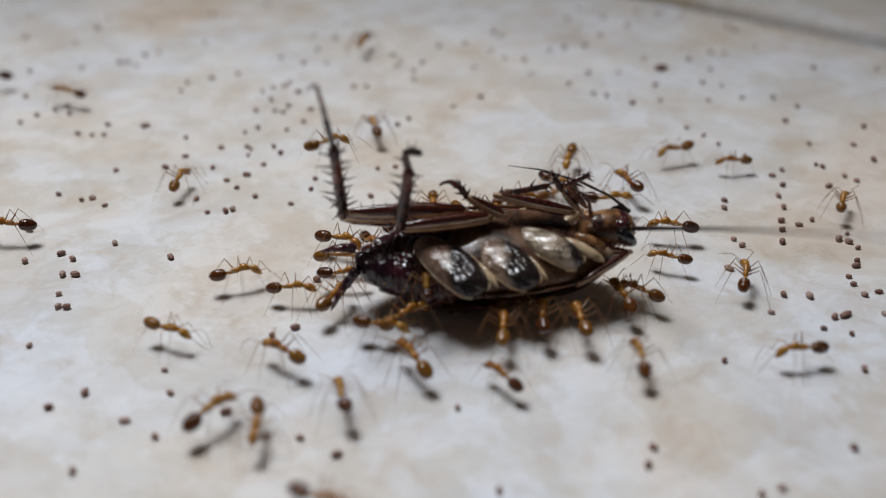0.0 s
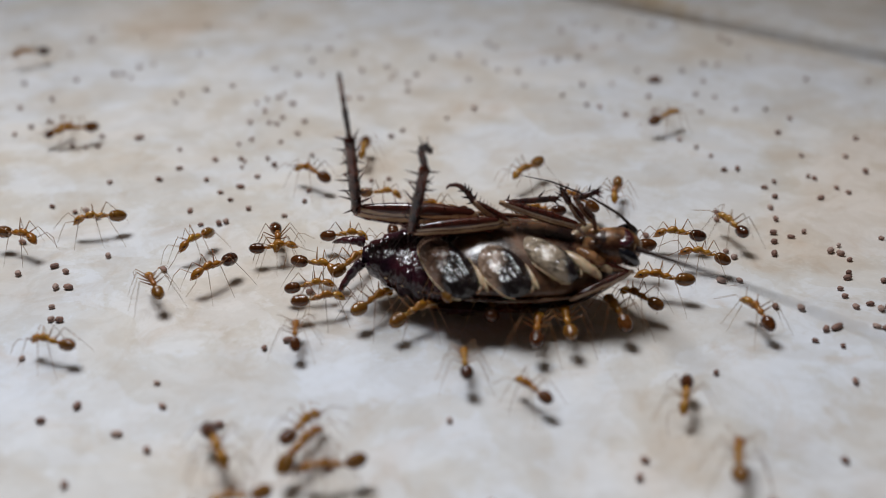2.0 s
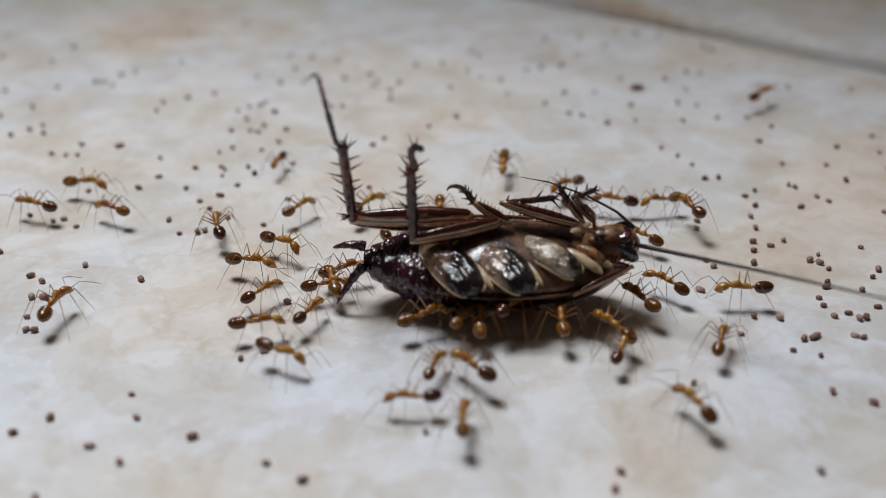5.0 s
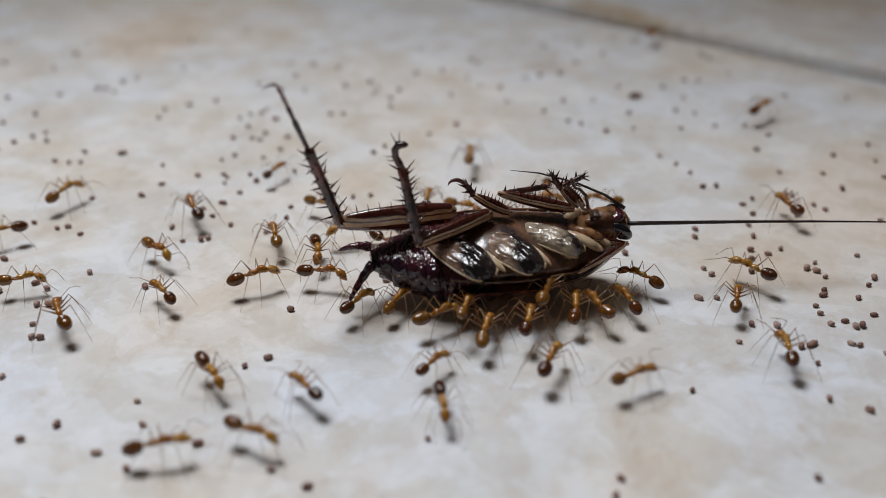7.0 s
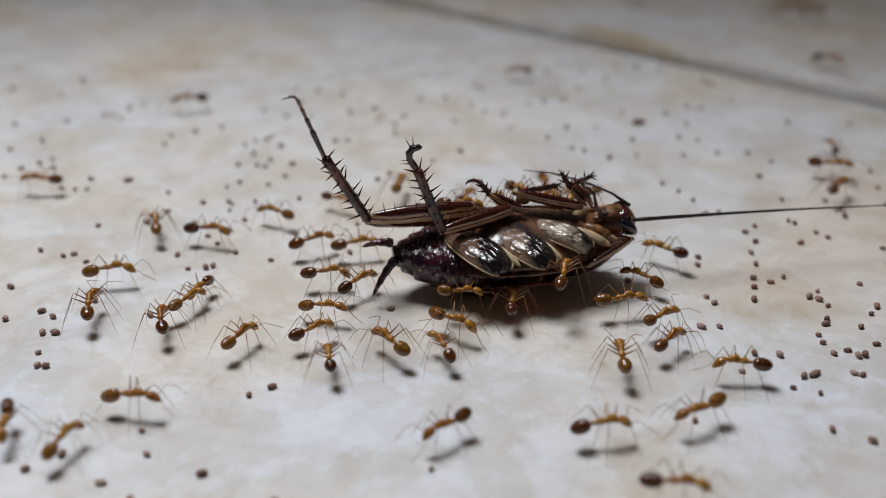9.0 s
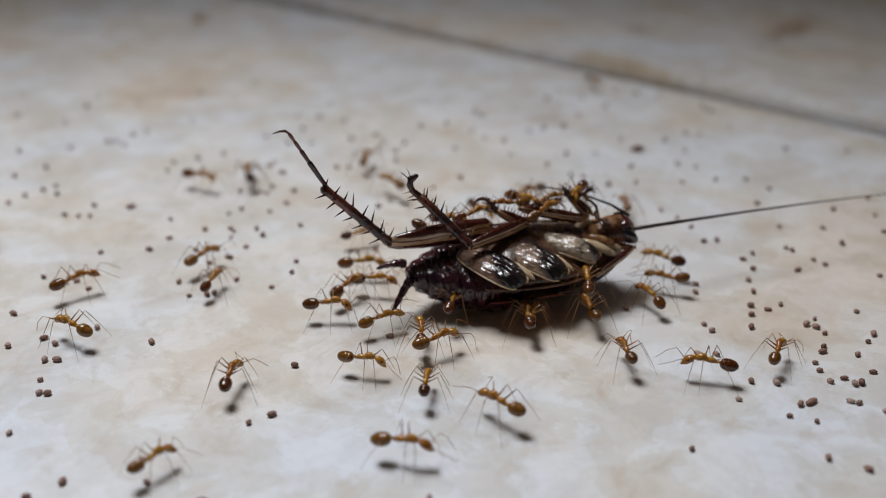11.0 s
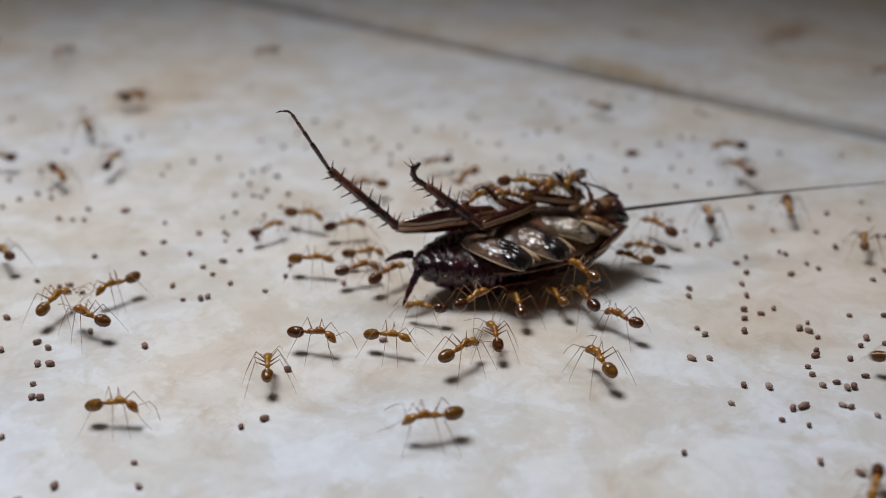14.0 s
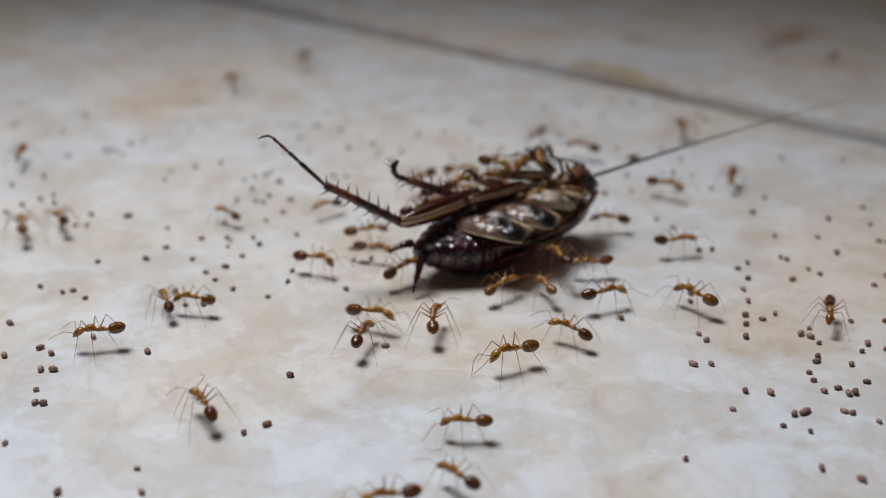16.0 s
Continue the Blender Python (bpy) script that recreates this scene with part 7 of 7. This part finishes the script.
        [(0, -49.5, -4.6, 0), (0.33, -39.9, -4.6, -53), (0.67, -30.3, -4.6, -107), (1, -20.7, -4.6, -160), (1.5, -15.7, 1.7, -129), (2, -13.8, -6.1, -78), (2.5, -12.9, -1.2, -68), (3, -6.2, -9.3, -81, 3.0), (3.5, -7.5, -3.4, -90, 3.0), (3.75, -7.0, -6.6, -32, 1.5), (4, -6.4, -9.9, 25), (6.5, -7.5, -7.5, -1), (7, -8.5, -8.6, -9), (7.5, -12.2, -6.3, 11), (8, -9.5, -7.1, 2), (8.5, -11.6, -7.7, 2), (8.75, -16.0, -9.2, 53), (9, -20.4, -10.8, 104), (9.5, -15.0, -9.2, 52), (9.7, -16.0, -7.5, 94), (11.8, -14.1, -17.8, 78), (12, -14.5, -15.4, 96), (12.25, -16.7, -10.7, 137), (12.5, -18.9, -6.1, 178), (12.75, -13.8, -7.4, 137), (13, -8.7, -8.7, 96), (13.25, -8.7, -8.1, 45), (13.5, -8.8, -7.4, -6), (14, -9.0, -8.9, -12), (14.5, -8.6, -7.7, 16), (14.75, -7.0, -6.4, 66), (15, -5.4, -5.2, 116), (15.5, -12.8, -3.2, 159), (15.75, -9.4, -5.4, 117), (16, -5.9, -7.6, 75)],
        [(0, 61.9, 21.8, 180), (1, 0.3, 21.8, 143), (1.5, -20.2, 14.8, 204), (3.65, -58.7, 14.8, 180), (5.1, -58.4, 14.3, 120), (6.54, -58.2, 13.8, 60), (7.98, -57.9, 13.3, 0), (8.32, -51.2, 13.3, 59), (8.66, -44.4, 13.3, 118), (9, -37.6, 13.3, 176), (9.25, -33.5, 12.9, 250), (9.5, -29.4, 12.6, 324), (9.7, -27.6, 10.3, 348), (11.8, -24.1, 27.0, 285), (11.87, -24.7, 27.2, 227), (11.93, -25.3, 27.4, 168), (12, -25.9, 27.6, 110), (12.17, -27.4, 30.5, 164), (12.33, -28.8, 33.3, 218), (12.5, -30.3, 36.2, 271), (12.75, -32.9, 35.9, 212), (13, -35.5, 35.6, 152), (13.5, -40.2, 37.6, 132), (14, -40.2, 36.9, 114), (14.5, -40.7, 34.7, 184), (15, -41.3, 35.6, 155), (15.5, -45.7, 32.8, 156), (15.75, -45.5, 31.2, 219), (16, -45.3, 29.6, 282)],
        [(0, 67.3, 33.3, 180), (0.5, 53.9, 33.3, 136), (1, 40.5, 33.3, 91), (1.72, 53.9, 33.3, 46), (2.43, 67.3, 33.3, 0), (3.09, 69.9, 38.8, -60), (3.75, 72.5, 44.3, -120), (4.41, 75.1, 49.8, -180), (5.95, 48.3, 49.8, -137), (7.5, 21.6, 49.8, -94), (9.05, 48.3, 49.8, -47), (10.59, 75.1, 49.8, 0), (11.09, 72.0, 43.2, -60), (11.58, 68.9, 36.6, -120), (12.07, 65.8, 30.1, -180), (14.5, 22.9, 30.1, -156), (15, 20.1, 30.3, -108), (15.5, 26.6, 38.7, -107), (16, 26.8, 38.0, -97)],
        [(0, -42.5, -19.5, 0), (1.24, -42.5, -19.5, 0), (1.5, -37.1, -19.5, 54), (1.75, -31.8, -19.5, 109), (2, -26.4, -19.5, 163), (2.25, -26.9, -19.3, 225), (2.5, -27.5, -19.0, 286), (2.85, -35.1, -19.0, 233), (3.21, -42.8, -19.0, 180), (4.08, -43.1, -18.2, 120), (4.96, -43.5, -17.4, 60), (5.84, -43.9, -16.7, 0), (6.17, -36.6, -16.7, -62), (6.5, -29.3, -16.7, -123), (6.75, -29.7, -13.0, -53), (7, -30.1, -9.3, 18), (7.28, -35.9, -9.3, 72), (7.55, -41.6, -9.3, 126), (7.83, -47.3, -9.3, 180), (8.17, -46.8, -10.5, 120), (8.52, -46.2, -11.6, 60), (8.87, -45.7, -12.8, 0), (9.08, -40.9, -12.8, 52), (9.29, -36.2, -12.8, 104), (9.5, -31.5, -12.8, 156), (9.6, -29.1, -17.6, 108), (9.7, -26.7, -22.3, 59), (11.8, -11.5, -23.6, 48), (12, -8.3, -23.2, 25), (12.25, -7.1, -25.0, -25), (12.5, -5.8, -26.8, -76), (13.08, -5.8, -40.0, -90), (13.47, -3.5, -40.0, -150), (13.86, -1.2, -40.0, -210), (14.25, 1.2, -40.0, -270), (15, 1.2, -24.0, -303), (15.25, 0.5, -23.2, -249), (15.5, -0.1, -22.4, -196), (16, 1.3, -18.9, -179)],
        [(0, -48.9, -5.8, 0), (1.25, -48.9, -5.8, 0), (2, -33.0, -5.8, -25), (2.5, -32.4, -7.5, 31), (3, -28.5, -6.4, -7), (3.5, -23.4, -13.6, 9), (4, -26.4, -13.2, 41), (6.5, -25.6, -14.6, 109), (7, -26.2, -14.1, 118), (7.5, -26.1, -9.6, 105), (8, -26.0, -8.8, 99), (8.5, -25.8, -8.3, 92), (9, -26.0, -8.9, 97), (9.5, -30.1, -4.0, 112), (9.7, -30.2, 0.3, 95), (11.8, -27.6, -1.6, 35), (12, -24.3, 1.2, 47), (12.25, -24.5, -3.1, 90), (12.5, -24.7, -7.3, 134), (13, -23.9, -8.9, 117), (13.5, -23.8, -9.0, 118), (14, -26.7, -6.3, 146), (14.5, -16.4, -5.7, 141), (14.75, -12.1, -6.1, 81), (15, -7.7, -6.4, 21), (15.5, -2.2, -10.9, 28), (16, -0.7, -5.5, 86)],
        [(0, -50.3, -3.0, 0), (0.88, -50.3, -3.0, 0), (1.26, -43.0, -3.0, -54), (1.63, -35.7, -3.0, -108), (2, -28.4, -3.0, -162), (2.5, -34.7, -0.4, -214), (3, -36.7, 0.1, -197), (3.17, -35.4, 0.7, -257), (3.33, -34.1, 1.4, -317), (3.5, -32.8, 2.0, -377), (4, -29.1, 6.5, -351), (6.5, -31.2, 2.5, -413), (6.75, -31.5, 3.9, -357), (7, -31.7, 5.3, -300), (7.5, -31.5, 5.9, -293), (8, -31.5, 4.3, -304), (8.25, -31.0, 1.3, -360), (8.5, -30.5, -1.7, -416), (9, -25.7, -3.9, -350), (9.5, -22.9, -3.2, -373), (9.6, -24.1, -3.0, -322), (9.7, -25.2, -2.8, -270), (11.8, -28.1, -10.8, -209), (12, -26.5, -10.2, -246), (12.5, -28.3, -8.8, -242), (13, -27.9, -8.8, -253), (13.5, -29.1, -6.4, -259), (14, -29.9, -3.7, -287), (14.25, -31.5, -2.7, -231), (14.5, -33.1, -1.8, -174), (15, -31.8, -5.5, -203), (15.5, -31.9, -8.3, -239), (15.95, -47.8, -8.3, -180), (16, -47.8, -8.3, -180)],
        [(0, 60.0, 17.7, 180), (1, 39.6, 17.7, 110), (2, 19.2, 17.7, 40), (2.17, 19.2, 18.2, -17), (2.33, 19.2, 18.7, -74), (2.5, 19.3, 19.3, -131), (3, 28.4, 24.2, -151), (3.5, 30.9, 24.7, -153), (3.67, 31.1, 25.2, -205), (3.83, 31.3, 25.7, -257), (4, 31.5, 26.2, -310), (6.5, 32.3, 26.0, -313), (7, 32.0, 24.8, -311), (7.17, 32.0, 24.0, -256), (7.33, 32.1, 23.2, -201), (7.5, 32.1, 22.4, -146), (7.67, 32.5, 22.2, -205), (7.83, 32.8, 21.9, -263), (8, 33.2, 21.7, -322), (8.5, 36.8, 18.3, -330), (9, 36.3, 16.7, -376), (10.2, 59.5, 16.7, -360), (10.87, 60.0, 17.6, -420), (11.54, 60.4, 18.5, -480), (12.21, 60.8, 19.4, -540), (13.5, 36.1, 19.4, -468), (14, 32.0, 14.3, -461), (14.25, 32.3, 13.1, -535), (14.5, 32.6, 11.9, -610), (15.14, 44.9, 11.9, -665), (15.79, 57.3, 11.9, -720), (16, 57.3, 11.9, -720)],
        [(0, -59.1, 15.7, 0), (0.7, -59.1, 15.7, 0), (2.1, -34.7, 15.7, 63), (3.5, -10.3, 15.7, 125), (3.75, -11.3, 12.9, 186), (4, -12.3, 10.0, 246), (6.5, -15.8, 10.0, 262), (6.67, -15.5, 10.0, 314), (6.83, -15.1, 10.0, 366), (7, -14.8, 10.1, 418), (7.5, -14.6, 11.9, 419), (8, -5.1, 9.1, 381), (8.5, -9.8, 9.3, 327), (9, -9.6, 9.5, 327), (9.5, -10.0, 9.7, 376), (9.7, -9.4, 9.8, 388), (11.8, -5.2, 7.3, 357), (11.87, -4.7, 7.4, 305), (11.93, -4.1, 7.5, 252), (12, -3.5, 7.6, 199), (12.25, -3.2, 12.8, 159), (12.5, -2.9, 18.0, 120), (12.75, 2.1, 19.3, 165), (13, 7.2, 20.5, 210), (13.5, -0.4, 26.3, 164), (14, -0.8, 26.3, 201), (14.5, 5.6, 21.9, 272), (15, 5.1, 23.4, 238), (15.5, 5.0, 24.3, 268), (16, 4.8, 27.6, 244)],
        [(0, 67.3, 33.1, 180), (6.04, 67.3, 33.1, 180), (7.02, 49.6, 33.1, 221), (8, 31.9, 33.1, 262), (8.25, 31.5, 27.8, 203), (8.5, 31.0, 22.4, 145), (9.35, 46.6, 22.4, 73), (10.2, 62.2, 22.4, 0), (10.94, 63.3, 24.6, -60), (11.68, 64.3, 26.8, -120), (12.41, 65.3, 28.9, -180), (12.78, 58.2, 28.9, -127), (13.14, 51.0, 28.9, -74), (13.5, 43.9, 28.9, -21), (14.59, 65.3, 28.9, 0), (16, 65.3, 28.9, 0)],
        [(0, 85.7, 72.3, 180), (7.28, 85.7, 72.3, 180), (9.5, 46.2, 72.3, 237), (10.61, 65.9, 72.3, 298), (11.72, 85.7, 72.3, 360), (12.1, 83.4, 67.4, 300), (12.48, 81.1, 62.5, 240), (12.87, 78.8, 57.6, 180), (15.5, 32.7, 57.6, 225), (15.72, 55.7, 57.6, 293), (15.95, 78.8, 57.6, 360), (16, 78.8, 57.6, 360)],
        [(0, -71.9, 43.0, 0), (9.97, -71.9, 43.0, 0), (11.23, -49.6, 43.0, 66), (12.5, -27.4, 43.0, 131), (15.03, -71.9, 43.0, 180), (16, -71.9, 43.0, 180)],
        [(0, -55.3, 7.7, 0), (11.71, -55.3, 7.7, 0), (13, -30.6, 7.7, 68), (13.25, -32.6, 12.3, 126), (13.5, -34.6, 16.8, 183), (14.81, -59.6, 16.8, 180), (16, -59.6, 16.8, 180)],
        [(0, -86.5, 74.0, 0), (10.84, -86.5, 74.0, 0), (13, -48.0, 74.0, -4), (13.72, -60.8, 74.0, -63), (14.44, -73.7, 74.0, -121), (15.16, -86.5, 74.0, -180), (16, -86.5, 74.0, -180)],
        [(0, -53.0, 2.7, 0), (11.62, -53.0, 2.7, 0), (13.5, -19.0, 2.7, -16), (14, -10.6, 3.2, -6), (14.25, -10.9, 1.0, -44), (14.5, -11.3, -1.1, -83), (14.75, -9.5, -0.6, -20), (15, -7.6, -0.1, 43), (15.5, -5.5, 1.2, 33), (16, -6.7, 10.1, 7)],
        [(0, -89.4, 80.2, 0), (12.08, -89.4, 80.2, 0), (13.5, -62.7, 80.2, -3), (13.97, -71.6, 80.2, -62), (14.45, -80.5, 80.2, -121), (14.92, -89.4, 80.2, -180), (16, -89.4, 80.2, -180)],
        [(0, -51.0, -1.5, 0), (12.69, -51.0, -1.5, 0), (13.34, -38.5, -1.5, -67), (14, -26.0, -1.5, -135), (14.5, -27.7, -3.7, -208), (15, -24.1, -6.4, -172), (15.5, -26.1, -5.7, -202), (16, -25.9, -7.8, -169)],
        [(0, 72.4, 44.1, 180), (10.85, 72.4, 44.1, 180), (14, 18.1, 44.1, 143), (14.25, 11.7, 42.5, 208), (14.5, 5.4, 40.9, 274), (14.67, 5.4, 42.9, 330), (14.83, 5.4, 44.8, 386), (15, 5.3, 46.7, 442), (15.25, 6.8, 45.5, 399), (15.5, 8.3, 44.4, 357), (15.75, 9.3, 40.1, 299), (16, 10.2, 35.9, 241)],
        [(0, -73.9, 47.3, 0), (12.19, -73.9, 47.3, 0), (14.5, -32.9, 47.3, -28), (14.98, -46.6, 47.3, -78), (15.47, -60.2, 47.3, -129), (15.95, -73.9, 47.3, -180), (16, -73.9, 47.3, -180)],
        [(0, -74.0, 47.6, 0), (12.03, -74.0, 47.6, 0), (13.27, -52.3, 47.6, 54), (14.5, -30.6, 47.6, 108), (14.75, -28.1, 42.8, 163), (15, -25.7, 38.0, 218), (15.5, -23.3, 43.1, 280), (16, -19.7, 66.8, 277)],
        [(0, -83.2, 67.0, 0), (10.79, -83.2, 67.0, 0), (12.03, -62.1, 67.0, -59), (13.26, -41.0, 67.0, -117), (14.5, -19.9, 67.0, -176), (15, -29.2, 58.6, -230), (15.25, -28.3, 56.9, -157), (15.5, -27.5, 55.2, -84), (16, -27.8, 55.9, -79)],
        [(0, 54.2, 5.3, 180), (13.2, 54.2, 5.3, 180), (14.1, 37.8, 5.3, 134), (15, 21.3, 5.3, 88), (15.25, 25.6, 7.3, 135), (15.5, 29.8, 9.3, 183), (15.65, 38.6, 9.3, 242), (15.8, 47.3, 9.3, 301), (15.95, 56.1, 9.3, 360), (16, 56.1, 9.3, 360)],
        [(0, 51.9, 0.5, 180), (13.82, 51.9, 0.5, 180), (15, 29.0, 0.5, 192), (15.25, 30.1, 2.3, 137), (15.5, 31.2, 4.0, 82), (15.72, 42.4, 4.0, 41), (15.95, 53.6, 4.0, 0), (16, 53.6, 4.0, 0)],
        [(0, -43.5, -17.3, 0), (14.29, -43.5, -17.3, 0), (15, -28.2, -17.3, -47), (15.36, -35.9, -17.3, -114), (15.71, -43.5, -17.3, -180), (16, -43.5, -17.3, -180)],
        [(0, -68.5, 35.7, 0), (13.21, -68.5, 35.7, 0), (14.1, -52.1, 35.7, -39), (15, -35.8, 35.7, -79), (15.25, -40.0, 38.5, -127), (15.5, -44.2, 41.3, -175), (15.95, -71.1, 41.3, -180), (16, -71.1, 41.3, -180)],
        [(0, -57.1, 11.6, 0), (15.08, -57.1, 11.6, 0), (15.54, -47.8, 11.6, 55), (16, -38.5, 11.6, 110)],
        [(0, -58.7, 14.8, 0), (13.87, -58.7, 14.8, 0), (14.94, -39.6, 14.8, 74), (16, -20.6, 14.8, 148)],
        [(0, 83.6, 67.9, 180), (14.37, 83.6, 67.9, 180), (16, 53.6, 67.9, 231)],
        [(0, -59.4, 16.4, 0), (13.25, -59.4, 16.4, 0), (14.63, -35.4, 16.4, -71), (16, -11.4, 16.4, -142)],
        [(0, -62.1, 22.2, 0), (12.53, -62.1, 22.2, 0), (14.26, -32.3, 22.2, -62), (16, -2.5, 22.2, -125)],
    ]):
        walk(ants[k], crawl(rows))
        stride(ants[k], rows, k)
    for k, (early, late) in enumerate(FLANK, ANT_COUNT - len(FLANK)):
        rows = cling(lie, early, late, k)
        walk(ants[k], crawl(rows))
        stride(ants[k], rows, k)


motions()
